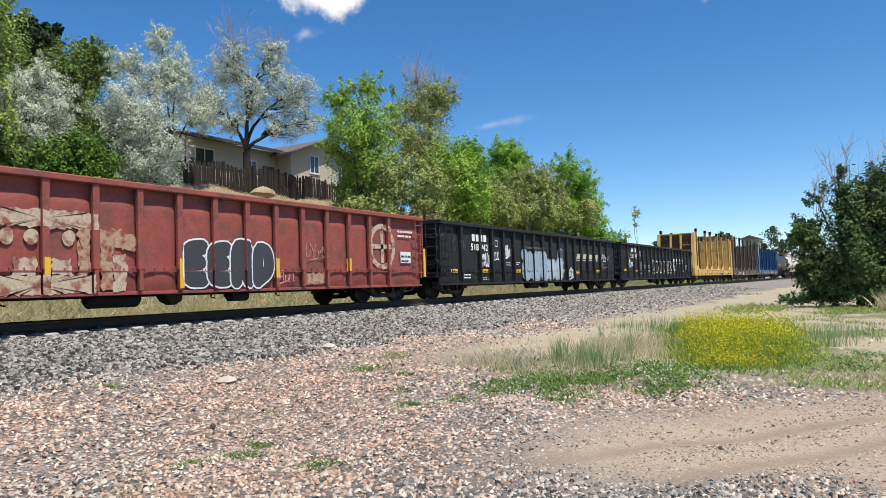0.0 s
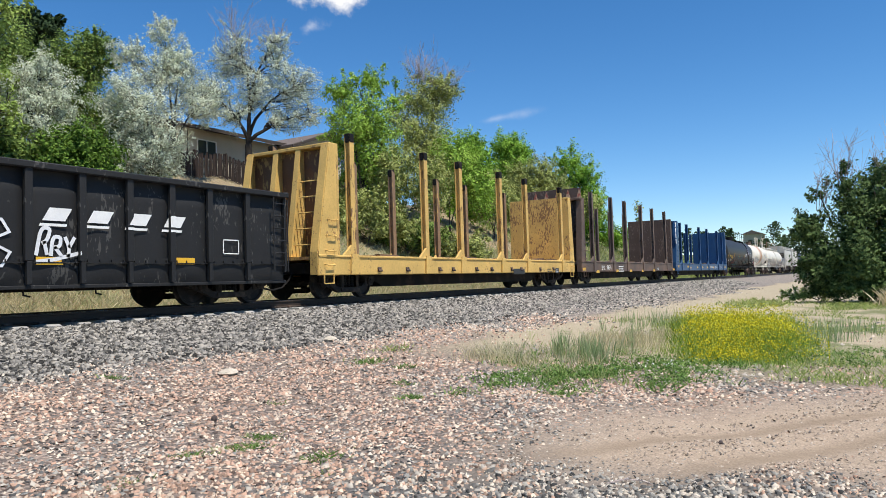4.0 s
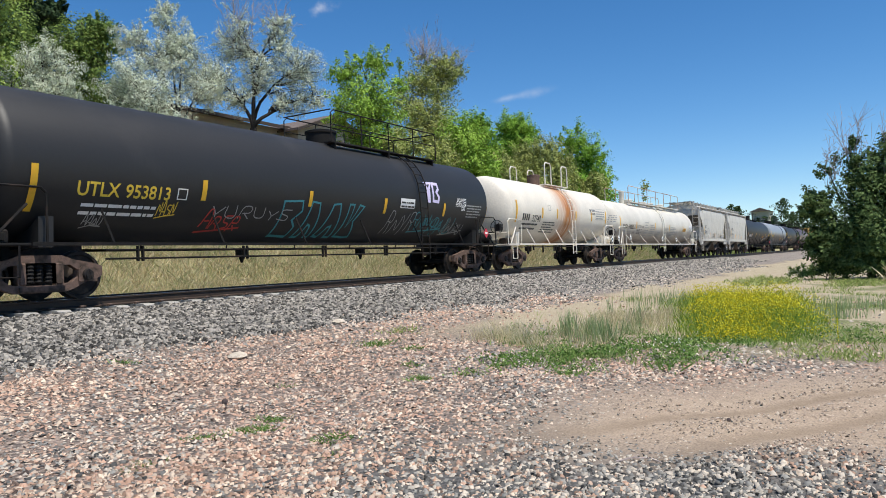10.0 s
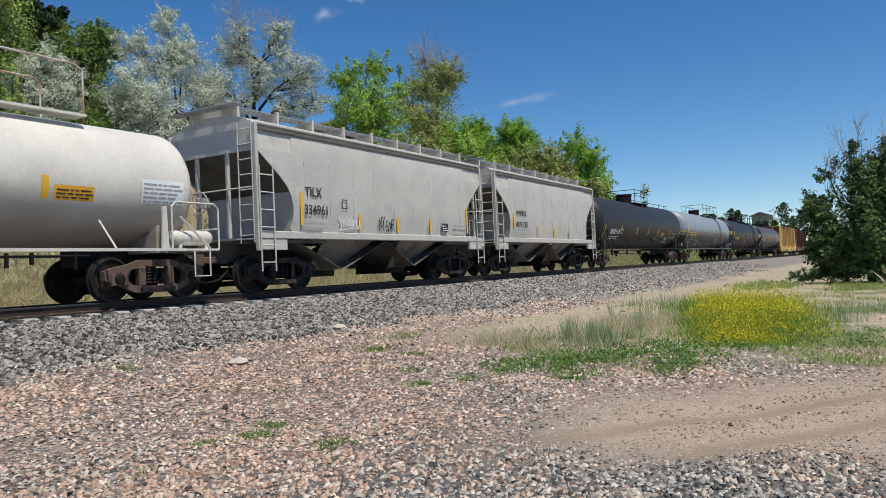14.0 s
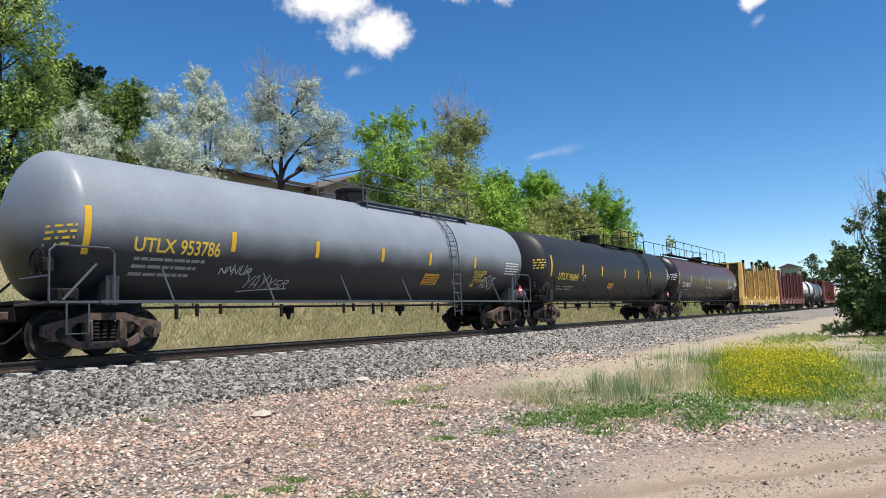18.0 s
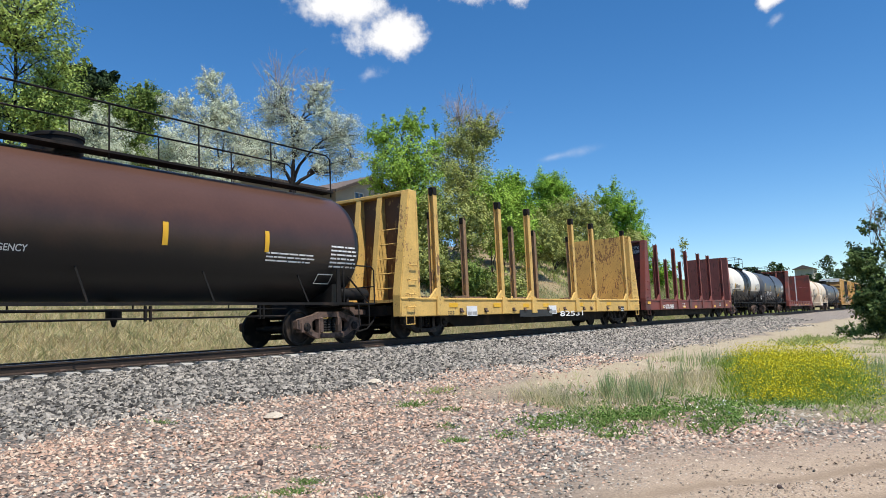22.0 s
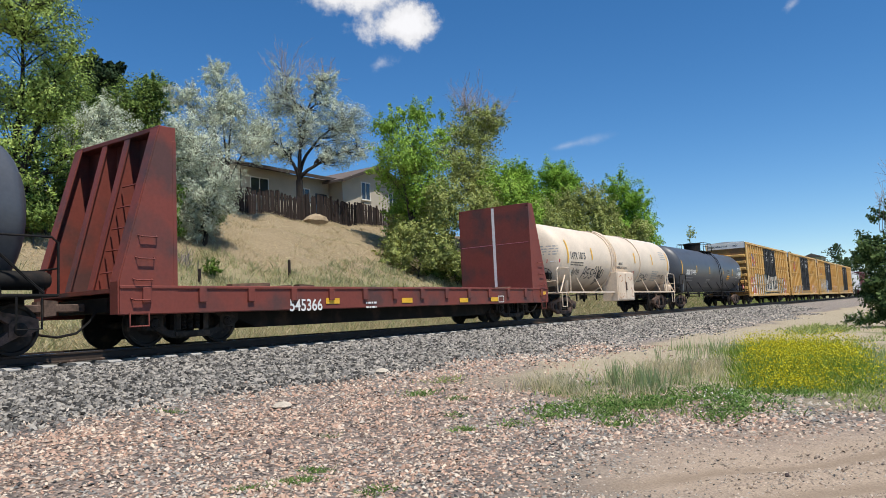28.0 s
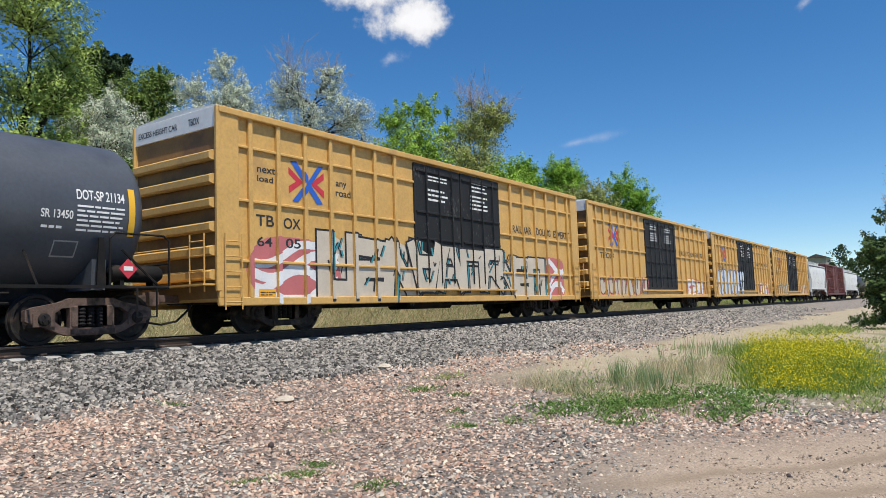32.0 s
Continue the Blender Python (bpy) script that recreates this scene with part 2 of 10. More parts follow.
def ground_material():
    m = bpy.data.materials.new("ground_soil")
    m.use_nodes = True
    n, l = m.node_tree.nodes, m.node_tree.links
    bsdf = n["Principled BSDF"]
    geo, sep = n.new("ShaderNodeNewGeometry"), n.new("ShaderNodeSeparateXYZ")
    l.new(geo.outputs["Position"], sep.inputs[0])

    def noise_tex(s, d=5.0):
        t = n.new("ShaderNodeTexNoise")
        t.inputs["Scale"].default_value, t.inputs["Detail"].default_value = s, d
        l.new(geo.outputs["Position"], t.inputs["Vector"])
        return t.outputs[0]

    def span(v, a, b):
        r = n.new("ShaderNodeMapRange")
        r.inputs[1].default_value, r.inputs[2].default_value = a, b
        l.new(v, r.inputs[0])
        return r.outputs[0]

    def blend(f, a, b, mode="MIX"):
        x = n.new("ShaderNodeMix")
        x.data_type, x.blend_type = "RGBA", mode
        if isinstance(f, float):
            x.inputs["Factor"].default_value = f
        else:
            l.new(f, x.inputs["Factor"])
        for s, c in ((6, a), (7, b)):
            if isinstance(c, tuple):
                x.inputs[s].default_value = (*c, 1)
            else:
                l.new(c, x.inputs[s])
        return x.outputs[2]

    def math_(op, a, b):
        x = n.new("ShaderNodeMath")
        x.operation = op
        for i, c in enumerate((a, b)):
            if isinstance(c, (int, float)):
                x.inputs[i].default_value = c
            else:
                l.new(c, x.inputs[i])
        return x.outputs[0]

    X, Y = sep.outputs[0], sep.outputs[1]
    wob = math_("MULTIPLY", math_("SUBTRACT", noise_tex(0.35), 0.5), 3.0)
    yw = math_("ADD", Y, wob)
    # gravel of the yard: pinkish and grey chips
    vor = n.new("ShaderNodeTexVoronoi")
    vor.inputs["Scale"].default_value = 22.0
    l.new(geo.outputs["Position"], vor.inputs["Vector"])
    chips = n.new("ShaderNodeValToRGB")
    for i, (p, c) in enumerate(((0.0, (0.13, 0.11, 0.098)), (0.35, (0.24, 0.19, 0.16)), (0.7, (0.33, 0.25, 0.20)), (1.0, (0.41, 0.335, 0.28)))):
        if i > 1:
            chips.color_ramp.elements.new(p)
        chips.color_ramp.elements[i].position, chips.color_ramp.elements[i].color = p, (*c, 1)
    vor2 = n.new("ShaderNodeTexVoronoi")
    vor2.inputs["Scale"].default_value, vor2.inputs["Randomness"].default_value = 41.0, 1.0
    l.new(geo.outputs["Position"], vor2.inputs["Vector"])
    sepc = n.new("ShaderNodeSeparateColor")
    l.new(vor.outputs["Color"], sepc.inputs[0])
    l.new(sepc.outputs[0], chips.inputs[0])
    # shade in the gaps between chips is mixed in as a darker colour
    chips_gap_shade = blend(math_("MULTIPLY", span(vor.outputs["Distance"], 0.45, 0.75), 0.7), chips.outputs[0], (0.10, 0.085, 0.075))
    dirt = blend(noise_tex(1.3), (0.41, 0.32, 0.235), (0.325, 0.25, 0.185))
    dirt = blend(0.6, dirt, blend(span(noise_tex(55.0, 4.0), 0.35, 0.65), (0.6, 0.6, 0.6), (1.35, 1.35, 1.35)), "MULTIPLY")
    grey = blend(noise_tex(30.0), (0.07, 0.068, 0.066), (0.17, 0.163, 0.155))
    straw = blend(noise_tex(0.8), (0.38, 0.295, 0.185), (0.28, 0.215, 0.13))
    straw = blend(0.5, straw, blend(span(noise_tex(9.0), 0.35, 0.65), (0.55, 0.55, 0.55), (1.3, 1.3, 1.3)), "MULTIPLY")
    green = blend(noise_tex(1.1), (0.22, 0.215, 0.11), (0.34, 0.295, 0.17))
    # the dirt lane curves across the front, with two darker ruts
    yard_grey = blend(math_("MULTIPLY", span(math_("ADD", yw, math_("MULTIPLY", wob, 0.5)), 4.4, 2.6), span(X, 7.5, 5.0)), chips_gap_shade, grey)
    inner = span(math_("ADD", math_("ADD", X, math_("MULTIPLY", Y, 0.18)), math_("MULTIPLY", wob, 0.35)), 5.1, 6.5)
    outer = span(math_("ADD", math_("ADD", X, math_("MULTIPLY", Y, 0.8)), math_("MULTIPLY", wob, 0.9)), 11.4, 9.4)
    lane_f = math_("MULTIPLY", math_("MULTIPLY", inner, outer), span(math_("ADD", Y, math_("MULTIPLY", wob, 0.4)), 3.6, 2.0))
    yard = blend(lane_f, yard_grey, dirt)
    k = math_("SUBTRACT", X, 5.9)
    q = math_("ADD", math_("SUBTRACT", Y, 2.4), math_("ADD", math_("MULTIPLY", k, 0.5), math_("MULTIPLY", math_("MULTIPLY", k, k), 0.1)))
    for off in (0.0, 1.15):
        qa = math_("ABSOLUTE", math_("ADD", q, off), 0)
        yard = blend(math_("MULTIPLY", math_("MULTIPLY", span(math_("ADD", qa, math_("MULTIPLY", wob, 0.08)), 0.28, 0.05), lane_f), 0.55), yard, (0.21, 0.155, 0.105))
    beyond = math_("MULTIPLY", span(math_("ADD", X, math_("MULTIPLY", wob, 2.0)), 10.5, 14.5), span(yw, 8.5, 7.5))
    yard = blend(beyond, yard, blend(noise_tex(2.0), (0.47, 0.395, 0.28), (0.38, 0.315, 0.215)))
    yard = blend(math_("MULTIPLY", math_("MULTIPLY", beyond, span(noise_tex(0.5), 0.5, 0.62)), span(Y, 4.0, 1.5)), yard, (0.20, 0.21, 0.10))
    # pale grey gravel runs between the ballast's foot and the trodden strip
    pale = blend(span(vor.outputs["Distance"], 0.2, 0.7), (0.37, 0.32, 0.275), (0.2, 0.175, 0.155))
    yard = blend(math_("MULTIPLY", span(X, 9.0, 14.0), span(yw, 7.7, 8.5)), yard, pale)
    c = blend(math_("MULTIPLY", span(yw, 9.3, 10.2), span(X, 26.0, 17.0)), yard, grey)
    c = blend(span(yw, 16.6, 17.6), c, green)
    c = blend(span(yw, 22.6, 25.6), c, straw)
    c = blend(math_("MULTIPLY", span(X, 55, 110), span(Y, 19, 22)), c, (0.16, 0.18, 0.07))
    c = blend(0.35, c, blend(noise_tex(6.0), (0.55, 0.55, 0.55), (1.35, 1.35, 1.35)), "MULTIPLY")
    l.new(c, bsdf.inputs["Base Color"])
    bsdf.inputs["Roughness"].default_value, bsdf.inputs["Specular IOR Level"].default_value = 0.95, 0.15
    bp = n.new("ShaderNodeBump")
    l.new(span(lane_f, 1.25, -0.4), bp.inputs["Strength"])
    bp.inputs["Distance"].default_value = 0.045
    l.new(math_("MULTIPLY", math_("ADD", vor.outputs["Distance"], math_("MULTIPLY", vor2.outputs["Distance"], 0.5)), -1.0), bp.inputs["Height"])
    l.new(bp.outputs[0], bsdf.inputs["Normal"])
    return m


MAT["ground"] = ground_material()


def build_ground():
    xs = np.concatenate([np.linspace(-2500, -60, 14), np.linspace(-40, -5, 12), np.arange(-4, 30, 0.3), np.arange(30, 80, 1.0), np.arange(80, 260, 5.0), np.linspace(300, 3500, 16)])
    ys = np.concatenate([np.linspace(-2500, -40, 12), np.linspace(-30, -5, 10), np.arange(-4, 10, 0.3), np.arange(10, 40, 0.4), np.arange(40, 120, 4.0), np.linspace(130, 3000, 14)])
    gx, gy = np.meshgrid(xs, ys, indexing="ij")
    gz = height(gx, gy)
    nx, ny = gx.shape
    verts = np.stack([gx, gy, gz], -1).reshape(-1, 3)
    i, j = np.meshgrid(np.arange(nx - 1), np.arange(ny - 1), indexing="ij")
    a = (i * ny + j).ravel()
    faces = np.stack([a, a + ny, a + ny + 1, a + 1], -1)
    me = bpy.data.meshes.new("ground")
    me.from_pydata(verts.tolist(), [], faces.tolist())
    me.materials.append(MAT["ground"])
    me.shade_smooth()
    tagged(new("ground", me), "gravel yard, ballast bed and dry grassy bank", "ground", kind="structure")


build_ground()


# ---- track ----
def build_track():
    track = thing("railway_track", "single railway track on concrete ties in grey ballast", "railway track", kind="structure")
    prof = [(-0.075, -0.18), (0.075, -0.18), (0.075, -0.165), (0.012, -0.14), (0.012, -0.045), (0.036, -0.035), (0.036, -0.004), (-0.036, -0.004), (-0.036, -0.035), (-0.012, -0.045), (-0.012, -0.14), (-0.075, -0.165)]
    head = [(-0.03, -0.005), (0.03, -0.005), (0.028, 0.0), (-0.028, 0.0)]
    for s in (-1, 1):
        yc = TRACK_Y + s * 0.753
        r = Shape().prism([(y + yc, z) for y, z in prof], -60, 420).make("rail", "rail", track)
        Shape().prism([(y + yc, z) for y, z in head], -60, 420).make("rail_head", "rail_head", r)
    tie = Shape()
    ring = [(-1.30, -0.36), (1.30, -0.36), (1.30, -0.22), (1.22, -0.19), (-1.22, -0.19), (-1.30, -0.22)]
    tie.add([(x, y, z) for x, sc in ((-0.13, 1), (0.13, 1)) for y, z in ring], [[0, 1, 7, 6], [1, 2, 8, 7], [2, 3, 9, 8], [3, 4, 10, 9], [4, 5, 11, 10], [5, 0, 6, 11], [5, 4, 3, 2, 1, 0], [6, 7, 8, 9, 10, 11]])
    first = None
    for k in range(120):
        px = 3.0 + 0.61 * k
        if first is None:
            first = tie.make("tie", "concrete", track, at=(px, TRACK_Y, 0))
        else:
            again(first, track, (px, TRACK_Y, 0))
    clip = Shape().box(-0.06, 0.06, -0.05, 0.05, 0, 0.05, 0.012)
    cm = None
    for k in range(60):
        for s in (-1, 1):
            px = 3.0 + 0.61 * k
            at = (px, TRACK_Y - 0.753 + s * 0.115, -0.19)
            cm = clip.make("rail_clip", "rust", track, at=at) if cm is None else again(cm, track, at)


build_track()
# ---- rolling stock ----
SKIN = {}
CARS = []       # (thing, middle of the car in the train's own length)
WHEELS = []     # wheelsets of the trucks
GROUP = "cars of the freight train"
AXLE = 0.90


SIDE_FRAME = [(-1.22, 0.62), (-1.22, 0.44), (-1.1, 0.38), (-0.95, 0.36), (-0.62, 0.2), (-0.46, 0.15), (0.46, 0.15), (0.62, 0.2), (0.95, 0.36), (1.1, 0.38), (1.22, 0.44), (1.22, 0.62), (1.05, 0.68), (0.62, 0.76), (0.4, 0.84), (-0.4, 0.84), (-0.62, 0.76), (-1.05, 0.68)]
SIDE_HOLES = [[(-0.28, 0.29), (0.28, 0.29), (0.28, 0.7), (-0.28, 0.7)]] + [[(s * 0.43, 0.3), (s * 0.43, 0.66), (s * 0.56, 0.66), (s * 0.8, 0.5), (s * 0.58, 0.32)] for s in (-1, 1)]


def plate(outer, holes, y0, y1):
    """A thick plate in the (x, z) plane with holes through it."""
    bm = bmesh.new()
    edges = []
    for ring in (outer, *holes):
        vs = [bm.verts.new((x, y0, z)) for x, z in ring]
        edges += [bm.edges.new((vs[i], vs[(i + 1) % len(vs)])) for i in range(len(vs))]
    faces = [f for f in bmesh.ops.triangle_fill(bm, edges=edges, use_beauty=True)["geom"] if isinstance(f, bmesh.types.BMFace)]
    grown = bmesh.ops.extrude_face_region(bm, geom=faces)["geom"]
    for v in grown:
        if isinstance(v, bmesh.types.BMVert):
            v.co.y = y1
    bmesh.ops.recalc_face_normals(bm, faces=bm.faces[:])
    bm.verts.index_update()
    out = Shape().add([v.co for v in bm.verts], [[v.index for v in f.verts] for f in bm.faces])
    bm.free()
    return out


def build_truck():
    truck = Shape().box(-0.18, 0.18, -0.95, 0.95, 0.42, 0.66, 0.03).make("truck", "steel_dark")
    for s in (-1, 1):
        y = s * 1.0
        fr = plate(SIDE_FRAME, SIDE_HOLES, y - 0.07, y + 0.07)
        for x in (-AXLE, AXLE):
            fr.slab([(x - 0.19, 0.33), (x + 0.19, 0.33), (x + 0.19, 0.56), (x + 0.12, 0.62), (x - 0.12, 0.62), (x - 0.19, 0.56)], y - 0.1, y + 0.1)
        for x in (-0.34, 0.34):
            fr.box(x - 0.06, x + 0.06, y - 0.095, y + 0.095, 0.3, 0.7, 0.02)
        fr.slab([(-0.42, 0.18), (0.42, 0.18), (0.42, 0.27), (-0.42, 0.27)], y - 0.12, y + 0.12)
        fr.make("side_frame", "rust", truck, "rust-brown cast side frame")
        sp = None
        for x in (-0.17, 0, 0.17):
            if sp is None:
                sp = Shape().lathe([(0.32 + 0.034 * i, 0.075 if i % 2 else 0.055) for i in range(11)], (0, 0, 0), "z", 10).make("spring", "steel_dark", truck, at=(x, y, 0))
            else:
                again(sp, truck, (x, y, 0))
    for x in (-AXLE, AXLE):
        w = Shape()
        for s in (-1, 1):
            prof = [(-0.70, 0.08), (-0.70, 0.485), (-0.735, 0.485), (-0.742, 0.46), (-0.825, 0.452), (-0.825, 0.40), (-0.79, 0.38), (-0.775, 0.22), (-0.83, 0.14), (-0.83, 0.08)]
            w.lathe([(p * -s, r) for p, r in prof], (0, 0, 0), "y", 30)
            w.lathe([(s * a, r) for a, r in ((0.8, 0.12), (1.10, 0.12), (1.14, 0.10), (1.15, 0.0))], (0, 0, 0), "y", 14)
            for k in range(3):
                a = 2 * math.pi * k / 3
                w.box(math.cos(a) * 0.06 - 0.015, math.cos(a) * 0.06 + 0.015, s * 1.15 - 0.015, s * 1.15 + 0.02, math.sin(a) * 0.06 - 0.015, math.sin(a) * 0.06 + 0.015)
        w.lathe([(-0.8, 0.08), (0.8, 0.08)], (0, 0, 0), "y", 12)
        w.make("wheelset", "wheel", truck, smooth=True, at=(x, 0, 0.457))
    return truck


TRUCK = build_truck()


def add_trucks(car, half, tone=None):
    """Two trucks under a car, half the distance of their middles."""
    for s in (-1, 1):
        t = copy_thing(TRUCK, pose(s * half, 0, 0))
        t.parent = car
        for c in t.children:
            if tone and c.name.startswith("side_frame"):
                c.material_slots[0].link = "OBJECT"
                c.material_slots[0].material = MAT[tone]
                c["label"] = "black cast side frame"
            if c.name.startswith("wheelset"):
                WHEELS.append(c)


def add_couplers(car, L):
    """A coupler with its draft gear and an air hose at each end."""
    for s in (-1, 1):
        c = Shape()
        c.box(min(s * (L / 2 - 1.0), s * (L / 2 - 0.12)), max(s * (L / 2 - 1.0), s * (L / 2 - 0.12)), -0.09, 0.09, 0.76, 0.92, 0.02)
        c.slab([(s * (L / 2 - 0.16), 0.68), (s * (L / 2 + 0.07), 0.70), (s * (L / 2 + 0.07), 0.98), (s * (L / 2 - 0.16), 1.0)], -0.16 * s - 0.06, -0.16 * s + 0.10)
        c.slab([(s * (L / 2 - 0.2), 0.70), (s * (L / 2 - 0.02), 0.70), (s * (L / 2 - 0.02), 0.98), (s * (L / 2 - 0.2), 0.98)], -0.02, 0.16)
        c.make("coupler", "rust", car, "rusty knuckle coupler")
        pts = [(s * (L / 2 - 0.75), -0.45, 0.78), (s * (L / 2 - 0.6), -0.45, 0.55), (s * (L / 2 - 0.35), -0.42, 0.34), (s * L / 2, -0.38, 0.28)]
        Shape().tube(pts, 0.025, 6).make("air_hose", "steel_dark", car, "black air hose")


def tank_fittings(car, R, zc, plat=None, ladder_x=None, hatch=(), rail=None, trim="steel_dark", dome="steel_dark", low_rail=None, tall=0.85, hoops=False):
    """What stands on a tank: walkway, railings, valve housing and a ladder that follows the barrel."""
    top = zc + R
    if plat:
        a, b = plat
        for q in (-1, 1):
            y = q * 0.62
            Shape().box(a, b, min(y, y + q * 0.28), max(y, y + q * 0.28), top - 0.1, top - 0.065).make("walkway", trim, car)
            s = Shape()
            yr = q * 0.9
            if hoops:
                for xa, xb in ((a, a + 0.75), (b - 0.75, b)):
                    s.tube([(xa, yr, top - 0.1), (xa, yr, top + tall), (xa + 0.12, yr, top + tall + 0.14), (xb - 0.12, yr, top + tall + 0.14), (xb, yr, top + tall), (xb, yr, top - 0.1)], 0.028, 6)
                s.make("railing", trim, car)
                continue
            s.tube([(a, yr, top - 0.08), (a, yr, top + tall - 0.1), (a + 0.12, yr, top + tall), (b - 0.12, yr, top + tall), (b, yr, top + tall - 0.1), (b, yr, top - 0.08)], 0.02, 6)
            s.tube([(a, yr, top + tall * 0.5), (b, yr, top + tall * 0.5)], 0.016, 5)
            n = max(2, int((b - a) / 1.3))
            for k in range(1, n):
                x = a + (b - a) * k / n
                s.tube([(x, yr, top - 0.08), (x, yr, top + tall)], 0.018, 5)
            s.make("railing", trim, car)
            for k in range(3):
                x = a + 0.2 + (b - a - 0.4) * k / 2
                Shape().slab([(x - 0.02, top - 0.1), (x + 0.02, top - 0.1), (x + 0.02, top - 0.34), (x - 0.02, top - 0.34)], min(q * 0.55, q * 0.9), max(q * 0.55, q * 0.9)).make("walkway_bracket", trim, car)
        for x in (() if hoops else (a, b)):
            Shape().tube([(x, -0.9, top + tall), (x, 0.9, top + tall)], 0.02, 5).make("cross_rail", trim, car)
    if rail:
        a, b = rail
        for q in (-1, 1):
            yr = q * 0.75
            s = Shape().tube([(a, yr, top - 0.1), (a, yr, top + 0.95), (a + 0.15, yr, top + 1.05), (b - 0.15, yr, top + 1.05), (b, yr, top + 0.95), (b, yr, top - 0.1)], 0.022, 6)
            n = int((b - a) / 2.1)
            for k in range(1, n):
                x = a + (b - a) * k / n
                s.tube([(x, yr, top - 0.1), (x, yr, top + 1.05)], 0.02, 5)
            s.make("railing", "rusty_rail" if trim == "tank_offwhite" else trim, car)
            Shape().box(a, b, min(q * 0.45, q * 0.85), max(q * 0.45, q * 0.85), top + 0.0, top + 0.05).make("walkway", trim, car)
    if low_rail:
        a, b = low_rail
        s = Shape().tube([(a, -0.55, top - 0.12), (a + 0.1, -0.55, top + 0.12), (b - 0.1, -0.55, top + 0.12), (b, -0.55, top - 0.12)], 0.018, 5)
        for k in range(12):
            x = a + (b - a) * (k + 0.5) / 12
            s.tube([(x, -0.55, top - 0.12), (x, -0.55, top + 0.12)], 0.012, 4)
        s.make("safety_rail", trim, car)
    for hx, hr, hh in hatch:
        Shape().lathe([(top - 0.12, hr), (top + hh * 0.8, hr), (top + hh * 0.82, hr * 1.06), (top + hh, hr * 1.06), (top + hh + 0.03, hr * 0.9), (top + hh + 0.03, 0)], (hx, 0, 0), "z", 20).make("valve_housing", dome, car, smooth=True)
    if ladder_x is not None:
        s = Shape()
        for dx in (-0.22, 0.22):
            pts = []
            for a in range(75, -31, -15):
                pts.append((ladder_x + dx, -(R + 0.09) * math.cos(radians(a)), zc + (R + 0.09) * math.sin(radians(a))))
            pts[-2:] = [(ladder_x + dx, -R - 0.12, zc - 0.5), (ladder_x + dx, -R - 0.12, 0.55)]
            s.tube(pts, 0.022, 5)
        side = s.make("ladder", trim, car)
        steps = [(-(R + 0.09) * math.cos(radians(a)), zc + (R + 0.09) * math.sin(radians(a))) for a in range(70, -6, -11)]
        steps += [(-R - 0.12, zc - 0.4 - 0.3 * i) for i in range(20) if zc - 0.4 - 0.3 * i > 0.55]
        for y, z in steps:
            Shape().tube([(ladder_x - 0.22, y, z), (ladder_x + 0.22, y, z)], 0.016, 5).make("rung", trim, side)


def brake_wheel(car, x, y, z, trim="steel_dark"):
    s = Shape()
    s.tube([(x, y + math.cos(a * 0.5236) * 0.28, z + math.sin(a * 0.5236) * 0.28) for a in range(13)], 0.016, 5)
    for k in range(3):
        a = k * 1.047
        s.tube([(x, y + math.cos(a) * 0.28, z + math.sin(a) * 0.28), (x, y - math.cos(a) * 0.28, z - math.sin(a) * 0.28)], 0.01, 4)
    s.box(x, x + 0.25, y - 0.12, y + 0.12, z - 0.15, z + 0.12, 0.02)
    s.make("brake_wheel", trim, car)


def register(car, u0, u1):
    CARS.append((car, (u0 + u1) / 2))
    car.location = ((u0 + u1) / 2, TRACK_Y, 0)
    return car


W = 1.56   # half the width of a car's side


def paint(name, rgb, rough=0.5, wear=(0.12, 0.08, 0.06), amount=0.25, vary=0.14, scale=0.9):
    MAT[name] = material(name, rgb, rough, 0.0, vary, scale, 14, 0.08, wear, amount)
    return name


paint("gondola_red", (0.31, 0.075, 0.056), 0.65, (0.17, 0.058, 0.045), 0.5, 0.25, 1.6)
paint("gondola_black", (0.018, 0.018, 0.02), 0.5, (0.05, 0.045, 0.04), 0.25)
paint("flat_brown", (0.11, 0.078, 0.062), 0.7, (0.16, 0.10, 0.07), 0.4)
paint("flat_blue", (0.014, 0.06, 0.155), 0.45, (0.02, 0.07, 0.16), 0.3)
paint("flat_red", (0.20, 0.048, 0.034), 0.6, (0.09, 0.04, 0.035), 0.4)
paint("tank_black", (0.022, 0.0215, 0.0215), 0.52, (0.034, 0.032, 0.031), 0.2, 0.08, 0.5)
paint("tank_white", (0.72, 0.66, 0.56), 0.45, (0.55, 0.47, 0.38), 0.1)
paint("tank_offwhite", (0.62, 0.585, 0.51), 0.5, (0.47, 0.43, 0.37), 0.2)
paint("tank_cream", (0.72, 0.58, 0.44), 0.5, (0.55, 0.42, 0.30), 0.15)
paint("tank_grey", (0.34, 0.36, 0.39), 0.4, (0.28, 0.29, 0.31), 0.3)
paint("tank_slate", (0.075, 0.082, 0.095), 0.42, (0.05, 0.055, 0.065), 0.3)
paint("tank_brown", (0.085, 0.040, 0.030), 0.35, (0.05, 0.028, 0.024), 0.3)
paint("hopper_grey", (0.52, 0.49, 0.435), 0.5, (0.36, 0.34, 0.31), 0.15)
paint("hopper_white", (0.66, 0.66, 0.64), 0.5, (0.5, 0.5, 0.48), 0.15)
paint("box_yellow", (0.60, 0.36, 0.11), 0.5, (0.42, 0.25, 0.09), 0.15)
# yellow boxcar end sheets: dirt and the shading between ribs in one colour
paint("end_dirt_shade", (0.30, 0.165, 0.055), 0.7, (0.18, 0.10, 0.045), 0.5)
paint("box_brown", (0.16, 0.05, 0.045), 0.6, (0.10, 0.05, 0.045), 0.35)


